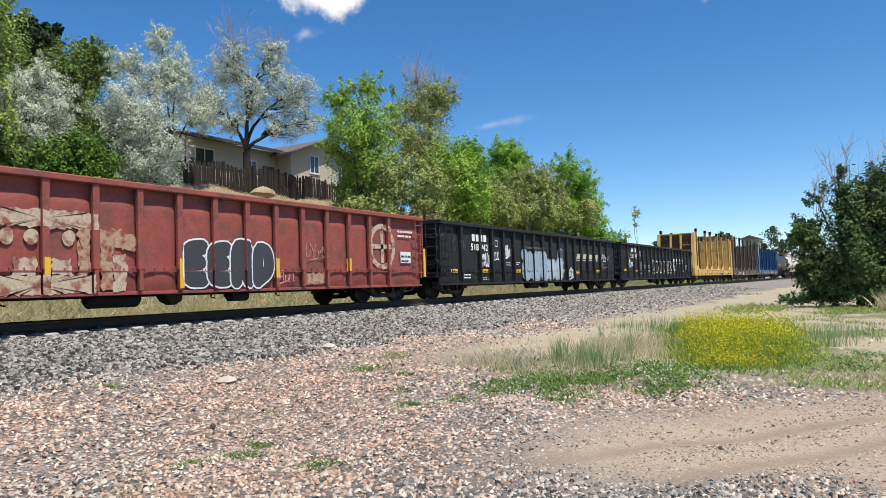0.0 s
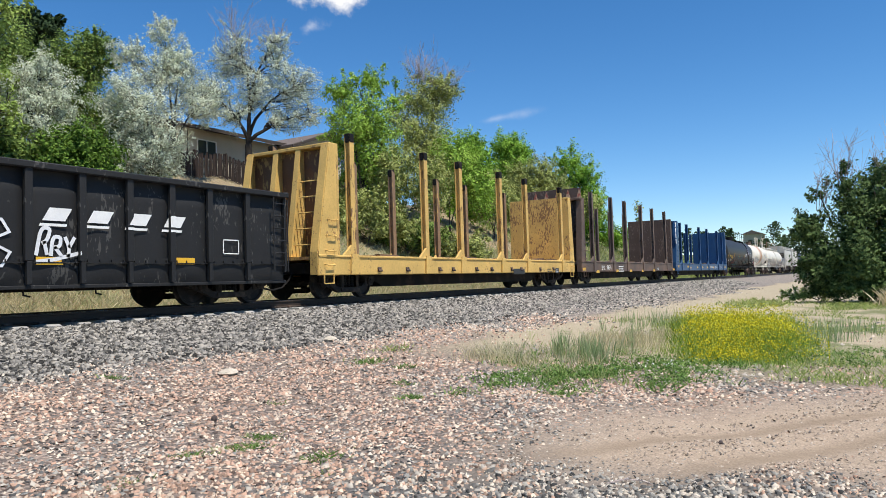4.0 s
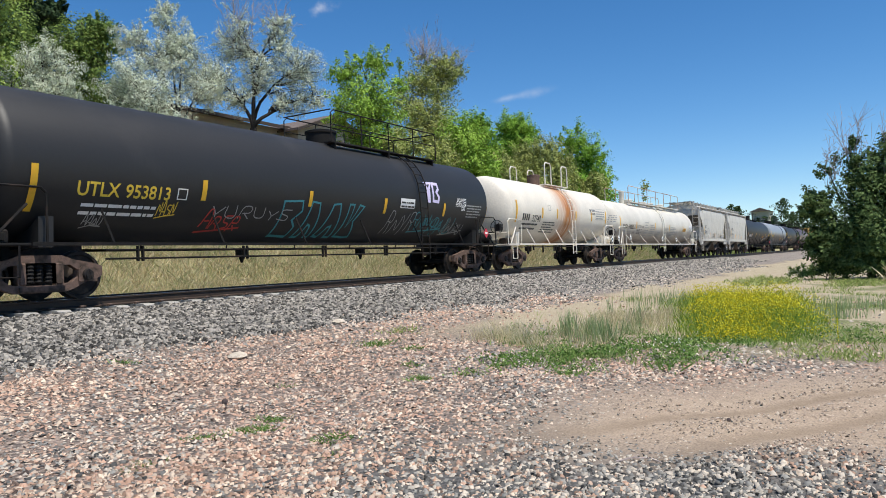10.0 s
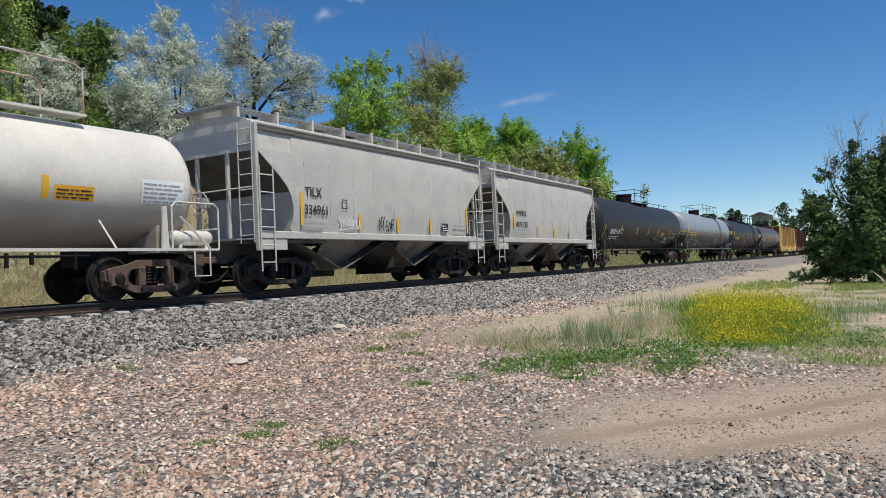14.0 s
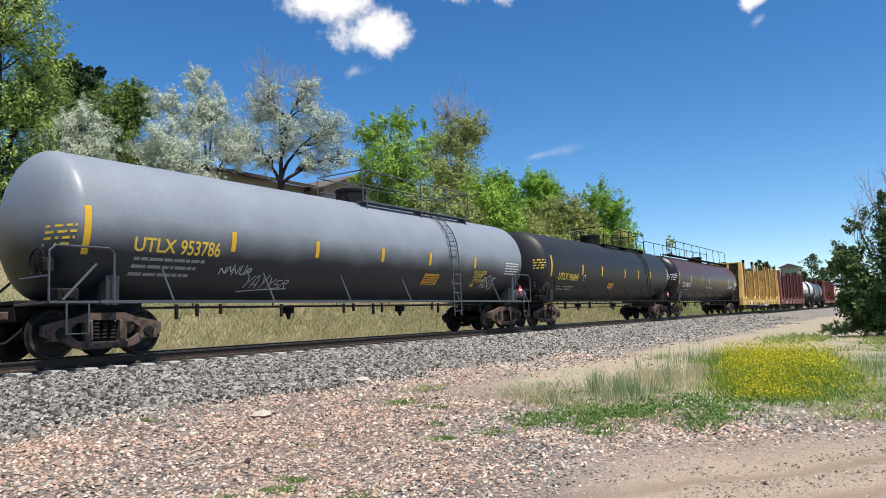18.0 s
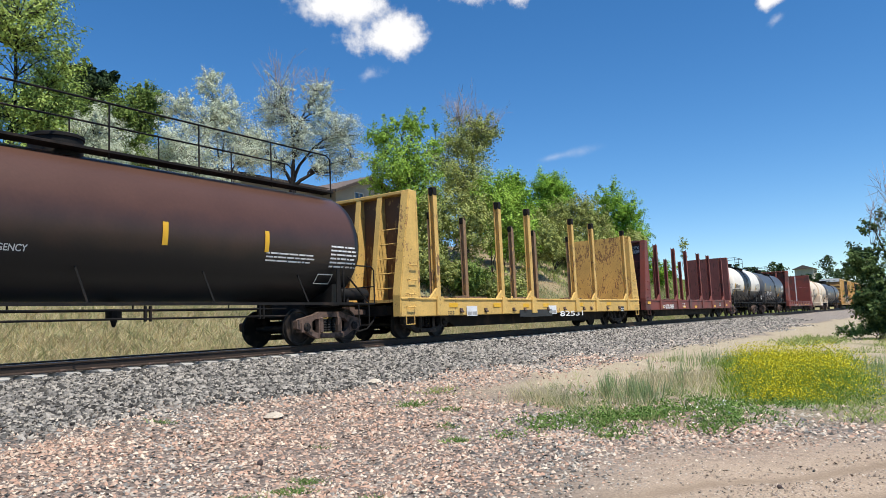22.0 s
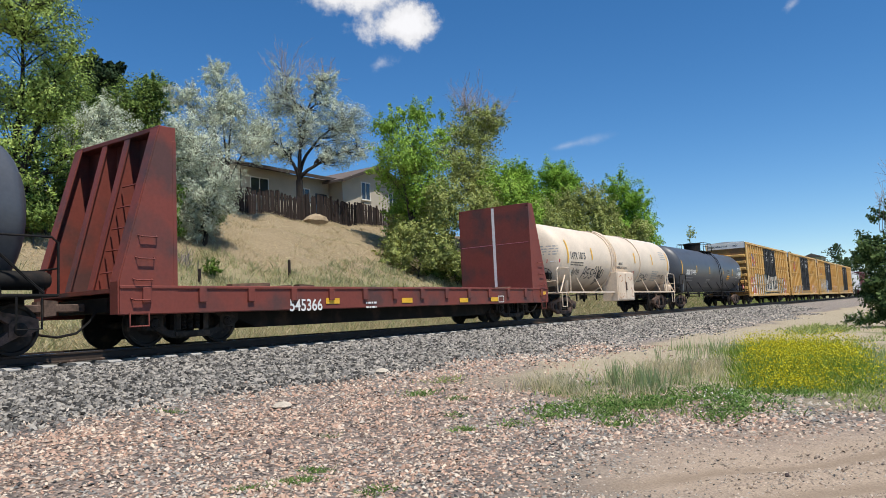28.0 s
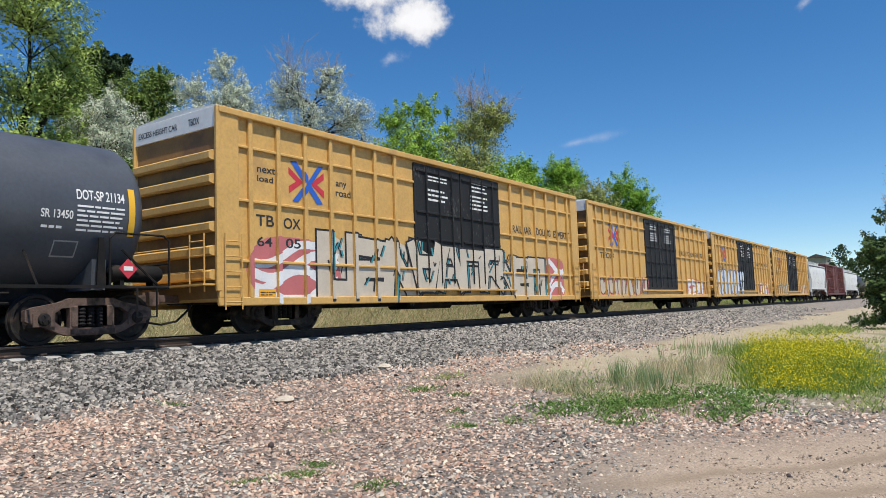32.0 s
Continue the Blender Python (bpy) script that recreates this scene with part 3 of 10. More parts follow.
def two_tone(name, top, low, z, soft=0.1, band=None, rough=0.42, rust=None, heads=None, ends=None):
    """Barrel colour: a lower half of another colour with an uneven edge, and a band round the middle; rust: a streaked
    ring (x, half width).
    """
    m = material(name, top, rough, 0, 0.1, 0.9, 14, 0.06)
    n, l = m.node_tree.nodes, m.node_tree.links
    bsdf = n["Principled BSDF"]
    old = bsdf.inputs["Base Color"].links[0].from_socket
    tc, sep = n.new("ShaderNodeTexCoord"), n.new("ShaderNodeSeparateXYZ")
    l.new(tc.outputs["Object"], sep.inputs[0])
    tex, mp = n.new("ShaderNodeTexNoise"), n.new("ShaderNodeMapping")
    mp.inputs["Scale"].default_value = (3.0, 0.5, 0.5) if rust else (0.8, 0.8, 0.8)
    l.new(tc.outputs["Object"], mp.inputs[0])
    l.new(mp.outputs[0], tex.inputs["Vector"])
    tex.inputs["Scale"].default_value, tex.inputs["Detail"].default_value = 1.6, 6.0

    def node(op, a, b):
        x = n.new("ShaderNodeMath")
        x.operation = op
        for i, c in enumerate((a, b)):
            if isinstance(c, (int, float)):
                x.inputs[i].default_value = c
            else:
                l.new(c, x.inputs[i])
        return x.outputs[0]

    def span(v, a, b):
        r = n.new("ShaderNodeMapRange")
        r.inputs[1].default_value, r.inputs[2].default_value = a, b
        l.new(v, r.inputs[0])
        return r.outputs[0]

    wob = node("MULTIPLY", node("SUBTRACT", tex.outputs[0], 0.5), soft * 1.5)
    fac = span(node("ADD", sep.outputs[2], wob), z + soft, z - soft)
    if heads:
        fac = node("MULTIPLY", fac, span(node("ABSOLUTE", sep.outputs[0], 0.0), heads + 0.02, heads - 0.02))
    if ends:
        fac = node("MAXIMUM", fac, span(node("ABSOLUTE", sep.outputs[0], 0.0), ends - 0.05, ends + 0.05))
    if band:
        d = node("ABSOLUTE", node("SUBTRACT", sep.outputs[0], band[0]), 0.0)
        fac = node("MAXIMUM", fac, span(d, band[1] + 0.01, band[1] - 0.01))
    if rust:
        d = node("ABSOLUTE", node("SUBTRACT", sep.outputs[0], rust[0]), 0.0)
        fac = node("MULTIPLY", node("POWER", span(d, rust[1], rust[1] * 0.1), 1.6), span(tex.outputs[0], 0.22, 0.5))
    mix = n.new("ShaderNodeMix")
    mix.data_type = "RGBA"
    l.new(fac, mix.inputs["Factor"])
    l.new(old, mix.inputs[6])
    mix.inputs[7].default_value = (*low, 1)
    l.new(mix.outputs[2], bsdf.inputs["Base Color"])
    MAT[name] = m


two_tone("tank_rust_white", (0.72, 0.66, 0.56), (0.46, 0.175, 0.04), 0, 0.1, None, 0.45, (0.2, 2.0))
# lower barrel colour holds brown stains together with the belly's shading
two_tone("tank_offwhite_grimy_shade", (0.64, 0.60, 0.52), (0.33, 0.28, 0.235), 1.85, 0.4, None, 0.45)
# cream barrel turns brown towards the bottom, over a soft uneven edge
two_tone("tank_cream_dark_low", (0.70, 0.585, 0.455), (0.27, 0.20, 0.145), 1.5, 0.32, None, 0.5)
MAT["rusty_rail"] = material("rusty_white_rail", (0.60, 0.54, 0.46), 0.7, 0, 0.15, 1.2, 14, 0.1, (0.34, 0.17, 0.10), 0.7)
# grey and maroon barrels turn darker below, over a soft uneven edge
two_tone("tank_grey_dark_low", (0.25, 0.268, 0.292), (0.035, 0.037, 0.042), 2.35, 0.35)
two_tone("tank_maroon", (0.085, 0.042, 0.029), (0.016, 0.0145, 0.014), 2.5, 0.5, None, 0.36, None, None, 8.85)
two_tone("tank_white_black", (0.72, 0.66, 0.57), (0.02, 0.02, 0.022), 2.02, 0.012, (-0.05, 1.42), 0.42, None, 4.95)
def scuffed(name, rgb, wear, amount, strokes=(0.3, 19.0)):
    """Paint scraped in short upright strokes where loads have knocked against it."""
    m = material(name, rgb, 0.7, 0, 0.15, 1.5, 20, 0.15)
    n, l = m.node_tree.nodes, m.node_tree.links
    bsdf = n["Principled BSDF"]
    old = bsdf.inputs["Base Color"].links[0].from_socket
    tc = n.new("ShaderNodeTexCoord")
    outs = []
    for scale, s in (((1, 1.0, strokes[0]), strokes[1]), ((1, 1.0, 0.7), 1.6)):
        mp, tex = n.new("ShaderNodeMapping"), n.new("ShaderNodeTexNoise")
        mp.inputs["Scale"].default_value = scale
        tex.inputs["Scale"].default_value, tex.inputs["Detail"].default_value, tex.inputs["Distortion"].default_value = s, 3.0, 0.6
        l.new(tc.outputs["Object"], mp.inputs[0])
        l.new(mp.outputs[0], tex.inputs["Vector"])
        outs.append(tex.outputs[0])
    add = n.new("ShaderNodeMath")
    half = n.new("ShaderNodeMath")
    half.operation = "MULTIPLY"
    half.inputs[1].default_value = 0.8
    l.new(outs[1], half.inputs[0])
    l.new(outs[0], add.inputs[0])
    l.new(half.outputs[0], add.inputs[1])
    cut = n.new("ShaderNodeMapRange")
    cut.inputs[1].default_value, cut.inputs[2].default_value, cut.inputs[4].default_value = 1.085 - amount * 0.17, 1.12 - amount * 0.17, 0.9
    l.new(add.outputs[0], cut.inputs[0])
    mix = n.new("ShaderNodeMix")
    mix.data_type = "RGBA"
    l.new(cut.outputs[0], mix.inputs["Factor"])
    l.new(old, mix.inputs[6])
    mix.inputs[7].default_value = (*wear, 1)
    l.new(mix.outputs[2], bsdf.inputs["Base Color"])
    MAT[name] = m


scuffed("flat_yellow", (0.62, 0.40, 0.12), (0.30, 0.17, 0.07), 0.06, (0.8, 15.0))
scuffed("scuffed_yellow", (0.56, 0.355, 0.11), (0.19, 0.10, 0.05), 0.75)
scuffed("scuffed_brown", (0.09, 0.06, 0.048), (0.19, 0.14, 0.11), 0.35)
scuffed("gondola_black", (0.013, 0.013, 0.0135), (0.07, 0.066, 0.06), 0.12)
MAT["deck_wood"] = material("splintered_deck_wood", (0.17, 0.105, 0.065), 0.9, 0, 0.3, 3.0, 22, 0.4, (0.07, 0.045, 0.035), 0.5, obj=0.35)
scuffed("stake_yellow", (0.60, 0.385, 0.12), (0.13, 0.065, 0.04), 0.32, (0.16, 22.0))
scuffed("rust_panel", (0.16, 0.085, 0.045), (0.40, 0.25, 0.09), 0.3, (0.4, 9.0))
scuffed("stake_worn", (0.21, 0.135, 0.08), (0.44, 0.28, 0.10), 0.35, (0.16, 18.0))
scuffed("stake_brown", (0.135, 0.095, 0.072), (0.05, 0.032, 0.026), 0.6, (0.22, 22.0))
scuffed("stake_blue", (0.014, 0.06, 0.155), (0.05, 0.045, 0.045), 0.1, (0.25, 20.0))
scuffed("stake_red", (0.185, 0.05, 0.037), (0.07, 0.033, 0.028), 0.5, (0.22, 22.0))
scuffed("scuffed_red", (0.15, 0.055, 0.05), (0.075, 0.035, 0.03), 0.5)


def gondola(u0, u1, mat, label, ribs, top=2.74):
    L, car = u1 - u0, thing("gondola_car", label, "gondola", GROUP)
    h = L / 2 - 0.62
    body = Shape()
    body.box(-h, h, -W + 0.12, W - 0.12, 0.95, 1.05)
    body.make("floor", mat, car)
    dents = random.Random(len(CARS) + 3)
    for s in (-1, 1):
        y = s * (W - 0.10)
        edges = sorted([-h, *ribs, h])
        for a, b in zip(edges, edges[1:]):
            if b - a < 0.05:
                continue
            pan = Shape()
            dent, nu, nv = dents.uniform(0.06, 0.084), 10, 18
            lean = dents.uniform(-0.25, 0.25)
            for i in range(nu + 1):
                for j in range(nv + 1):
                    u, w = i / nu, j / nv
                    side = math.sin(math.pi * min(1, max(0, u))) ** 0.4
                    edge = 0.80 + 0.06 * side + 0.02 * lean * math.sin(7 * u + 40 * lean)
                    bulge = dent * side * min(1, (w + 0.02) / 0.12) * min(1, max(0, (edge + 0.05 - w) / 0.05)) + 0.006 * math.sin(9 * u + 7 * w + 20 * dent)
                    pan.v.append((a + (b - a) * u, y - s * 0.075 + s * min(bulge, 0.09), 0.5 + (top - 0.6) * w))
            for i in range(nu):
                for j in range(nv):
                    o = i * (nv + 1) + j
                    pan.f.append([o, o + nv + 1, o + nv + 2, o + 1] if s < 0 else [o, o + 1, o + nv + 2, o + nv + 1])
            pan.box(a, b, min(y - s * 0.11, y - s * 0.095), max(y - s * 0.11, y - s * 0.095), 0.5, top - 0.1)
            pan.make("side_panel", mat, car, smooth=True)
            row = Shape().box(a, b, min(y, y + s * 0.035), max(y, y + s * 0.035), 0.93, 0.95)
            for i in range(4):
                xr = a + (b - a) * (i + 0.5) / 4
                row.box(xr - 0.012, xr + 0.012, min(y, y + s * 0.04), max(y, y + s * 0.04), 0.95, 1.0)
            row.make("rivet_strip", mat, car)
        Shape().box(-h, h, min(y - s * 0.11, y + s * 0.13), max(y - s * 0.11, y + s * 0.13), top - 0.13, top, 0.02).make("top_chord", mat, car)
        Shape().box(-h, h, min(y - s * 0.1, y + s * 0.015), max(y - s * 0.1, y + s * 0.015), 0.46, 0.53, 0.01).make("side_sill", mat, car)
        rib = None
        for x in ribs:
            if rib is None:
                rib = Shape().box(-0.07, 0.07, -0.045, 0.045, 0.96, top - 0.12, 0.012).box(-0.045, 0.045, -0.045, 0.02, 0.54, 0.96, 0.01).make("rib", mat, car, at=(x, y + s * 0.05, 0))
            else:
                rib = again(rib, car, (x, y + s * 0.05, 0))
    for s in (-1, 1):
        x = s * h
        e = Shape().box(min(x, x - s * 0.04), max(x, x - s * 0.04), -W + 0.08, W - 0.08, 0.74, top - 0.06).make("end_panel", mat, car)
        for z in (1.25, 1.7, 2.15):
            Shape().box(min(x, x + s * 0.1), max(x, x + s * 0.1), -W + 0.15, W - 0.15, z, z + 0.12, 0.02).make("end_rib", mat, e)
        Shape().box(min(x - s * 0.06, x + s * 0.08), max(x - s * 0.06, x + s * 0.08), -W, W, top - 0.12, top + 0.02, 0.02).make("end_chord", mat, e)
        ladder(car, [(x - s * 0.35, -W - 0.07, 0.75), (x - s * 0.35, -W - 0.07, top - 0.15)], 0.42, "x", 6, mat)
        ladder(car, [(x + s * 0.15, -W + 0.35, 0.75), (x + s * 0.15, -W + 0.35, top - 0.15)], 0.42, "y", 6, mat)
    SKIN[car.name] = ("ribbed", -W + 0.08, [(x - 0.07, x + 0.07, -W + 0.005) for x in ribs])
    Shape().lathe([(-1.85, 0.0), (-1.83, 0.1), (-1.75, 0.17), (-0.7, 0.17), (-0.62, 0.1), (-0.6, 0.0)], (0, -1.05, 0.38), "x", 14).make("air_reservoir", "steel_dark", car, smooth=True)
    Shape().slab([(-0.1, 0.46), (0.4, 0.46), (0.36, 0.3), (0.2, 0.22), (0.02, 0.3)], -1.2, -0.9).make("brake_valve", "steel_dark", car)
    Shape().lathe([(1.9, 0.0), (1.92, 0.14), (2.45, 0.14), (2.5, 0.0)], (0, -1.0, 0.38), "x", 12).make("brake_cylinder", "steel_dark", car, smooth=True)
    for x in (-3.6, 1.1, 1.5, 3.2, 4.6):
        Shape().tube([(x, -1.3, 0.5), (x + 0.02, -1.28, 0.36), (x + 0.14, -1.28, 0.33)], 0.018, 5).make("rod_hanger", "steel_dark", car)
    Shape().tube([(-h + 3.2, -1.3, 0.52), (h - 3.2, -1.3, 0.52)], 0.02, 5).make("brake_rod", "steel_dark", car)
    underframe(car, L, 0.62)
    add_trucks(car, L / 2 - 2.1, "cast_black")
    add_couplers(car, L)
    return register(car, u0, u1)


def underframe(car, L, z=0.7, depth=0.3, width=0.42):
    Shape().slab([(-L / 2 + 0.7, 1.0), (-L / 2 + 0.7, 0.72), (-L / 2 + 3.4, 0.68), (-L / 2 + 4.4, z - depth + 0.1), (L / 2 - 4.4, z - depth + 0.1), (L / 2 - 3.4, 0.68), (L / 2 - 0.7, 0.72), (L / 2 - 0.7, 1.0)], -width, width).make("centre_sill", "steel_dark", car)


def ladder(car, ends, width, along, rungs, mat, r=0.018):
    """Two stiles and rungs between two points."""
    a, b = Vector(ends[0]), Vector(ends[1])
    off = Vector((width / 2, 0, 0)) if along == "x" else Vector((0, width / 2, 0))
    ob = Shape().tube([a - off, b - off], r, 5).tube([a + off, b + off], r, 5).make("ladder", mat, car)
    for k in range(rungs):
        p = a.lerp(b, (k + 0.5) / rungs)
        Shape().tube([p - off, p + off], r * 0.8, 5).make("rung", mat, ob)
    return ob


def bulkhead_flat(u0, u1, mat, label, posts, btop=4.45, ptop=4.7, deck=1.18, inner=None, capped=False, wedge=(1.25, 1.25), post=None, back=None):
    L, car = u1 - u0, thing("bulkhead_flatcar", label, "flatcar", GROUP)
    h = L / 2 - 0.55
    inner = inner or mat
    for s in (-1, 1):
        y = s * W
        Shape().box(-h, h, min(y, y - s * 0.1), max(y, y - s * 0.1), 0.64, deck, 0.02).make("side_sill", mat, car)
        Shape().box(-h, h, min(y - s * 0.12, y + s * 0.03), max(y - s * 0.12, y + s * 0.03), deck - 0.05, deck + 0.02, 0.015).make("sill_cap", mat, car)
        for x in posts:
            p = Shape()
            ya, yb = (y - 0.012, y + 0.182) if s < 0 else (y - 0.182, y + 0.012)
            beam = [(-0.1, ya), (0.1, ya), (0.1, ya + 0.024), (0.02, ya + 0.024), (0.02, yb - 0.024), (0.1, yb - 0.024), (0.1, yb), (-0.1, yb), (-0.1, yb - 0.024), (-0.02, yb - 0.024), (-0.02, ya + 0.024), (-0.1, ya + 0.024)]
            p.add([(x + bx, by, 0.7) for bx, by in beam] + [(x + bx, by, ptop - 0.06 - 0.6 * bx) for bx, by in beam], [[i, (i + 1) % 12, 12 + (i + 1) % 12, 12 + i] for i in range(12)] + [list(range(12))[::-1], list(range(12, 24))])
            po = p.make("stake", (back if s > 0 and back else post) or mat, car)
            Shape().slab([(x - 0.2, 0.66), (x + 0.2, 0.66), (x + 0.16, deck + 0.06), (x - 0.16, deck + 0.06)], y + min(s * 0.02, s * 0.06), y + max(s * 0.02, s * 0.06)).make("stake_pocket", mat, po)
            Shape().slab([(x - 0.5, deck), (x - 0.09, deck), (x - 0.09, deck + 0.32)], y - 0.02 - (s > 0) * 0.06, y + 0.06 - (s > 0) * 0.06).make("gusset", mat, po)
            if capped:
                Shape().box(x - 0.1, x + 0.1, min(y - s * 0.18, y + s * 0.03), max(y - s * 0.18, y + s * 0.03), ptop - 0.25, ptop + 0.01, 0.02).make("cap", "steel_dark", po)
    Shape().box(-h, h, -W + 0.1, W - 0.1, deck - 0.1, deck - 0.02).make("deck", inner, car)
    loose = random.Random(int(u0))
    x = -h + wedge[0] + 0.4
    while x < h - wedge[1] - 1.6:
        wide = loose.uniform(0.5, 1.5)
        for q in (-1, 1):
            if loose.random() < 0.75:
                y0, z1, tip = q * loose.uniform(1.18, 1.36), deck + loose.uniform(0.02, 0.09), loose.uniform(-0.03, 0.05)
                Shape().slab([(x, deck - 0.03), (x + wide, deck - 0.03), (x + wide, z1 + tip), (x, z1)], y0 - 0.1, y0 + 0.1).make("deck_board", "deck_wood", car, "splintered brown deck board")
        x += wide + loose.uniform(0.05, 0.6)
    gaps = sorted([-h + 1.4, *posts, h - 1.4])
    for a, b in zip(gaps, gaps[1:]):
        if capped and b - a > 1.6:
            for t in (0.3, 0.68):
                xw = a + (b - a) * t
                wn_ = Shape().box(xw - 0.08, xw + 0.08, -W - 0.045, -W + 0.01, 0.78, 0.87, 0.012)
                wn_.lathe([(xw - 0.09, 0.035), (xw + 0.1, 0.035)], (0, -W - 0.04, 0.76), "x", 8)
                wn_.make("strap_winch", "rust", car, "rusty cargo strap winch")
    for s in (-1, 1):
        depth = wedge[(s + 1) // 2]
        x = s * (h - depth)
        out = s * h
        b = Shape()
        V = W + 0.015
        b.prism([(-V, deck), (V, deck), (V, btop - 0.3), (V - 0.1, btop - 0.12), (V * 0.75, btop), (-V * 0.75, btop), (0.1 - V, btop - 0.12), (-V, btop - 0.3)], min(x - s * 0.006, x + s * 0.08), max(x - s * 0.006, x + s * 0.08))
        bh = b.make("bulkhead", inner, car)
        if post:
            rear = Shape().box(min(x + s * 0.082, x + s * 0.1), max(x + s * 0.082, x + s * 0.1), -W + 0.06, W - 0.06, deck + 0.02, btop - 0.12)
            # on the red car the darker scuffed red stands in for the recess's shade
            rear.make("back_panel", {"stake_yellow": "rust_panel", "stake_red": "scuffed_red", "stake_brown": "scuffed_brown"}.get(post, mat), bh, "weathered outer face of the end wall, the red one darkened for shade")
        for q in (-1, 1):
            y = q * (W - 0.04)
            Shape().slab([(x, 0.66), (out, 0.66), (out, deck + 0.1), (x + s * 0.35, btop - 0.05), (x, btop)], min(y, y + q * 0.05), max(y, y + q * 0.05)).make("side_wedge", mat, bh)
        for q in (-1, 1):
            y = q * (W - 0.01)
            Shape().slab([(out, 0.66), (out + s * 0.03, 0.66), (out + s * 0.03, deck + 0.1), (x + s * 0.38, btop - 0.05), (x + s * 0.35, btop - 0.05), (out, deck + 0.1)], min(y, y - q * 0.26), max(y, y - q * 0.26)).make("wedge_flange", mat, bh)
        for yy in (-0.42, 0.42):
            br = Shape().slab([(x, deck), (out - s * 0.1, deck), (x + s * 0.32, btop - 0.1), (x + s * 0.08, btop - 0.1)], yy - 0.012, yy + 0.012)
            br.slab([(out - s * 0.1, deck), (out - s * 0.07, deck), (x + s * 0.35, btop - 0.1), (x + s * 0.32, btop - 0.1)], yy - 0.09, yy + 0.09)
            br.make("brace", mat, bh)
        Shape().box(min(x, x + s * 0.36), max(x, x + s * 0.36), -W, W, btop - 0.1, btop, 0.02).make("head_beam", mat, bh)
        for z in (1.5, 1.95, 2.4, 2.85, 3.3):
            xx = out - s * (0.16 + (z - 1.2) / (btop - 1.2) * (depth - 0.35))
            Shape().tube([(xx, -W + 0.26, z), (xx, -0.5, z)], 0.018, 5).make("rung", mat, bh)
        for z in (0.92, 1.3, 1.72, 2.15):
            xx = out - s * (0.42 + 0.13 * (z - 0.9))
            Shape().tube([(xx - 0.2, -W - 0.01, z + 0.03), (xx - 0.17, -W - 0.09, z), (xx + 0.17, -W - 0.09, z), (xx + 0.2, -W - 0.01, z + 0.03)], 0.016, 5).make("grab_iron", mat, bh)
        st = Shape().tube([(out - s * 0.2, -W - 0.02, 0.68), (out - s * 0.2, -W - 0.02, 0.42), (out - s * 0.6, -W - 0.02, 0.42), (out - s * 0.6, -W - 0.02, 0.68)], 0.02, 5)
        st.make("sill_step", mat, car)
    SKIN[car.name] = ("flat", -W - 0.012)
    underframe(car, L, 0.5, 0.32, 0.9)
    add_trucks(car, L / 2 - 2.5, "cast_black")
    add_couplers(car, L)
    return register(car, u0, u1)


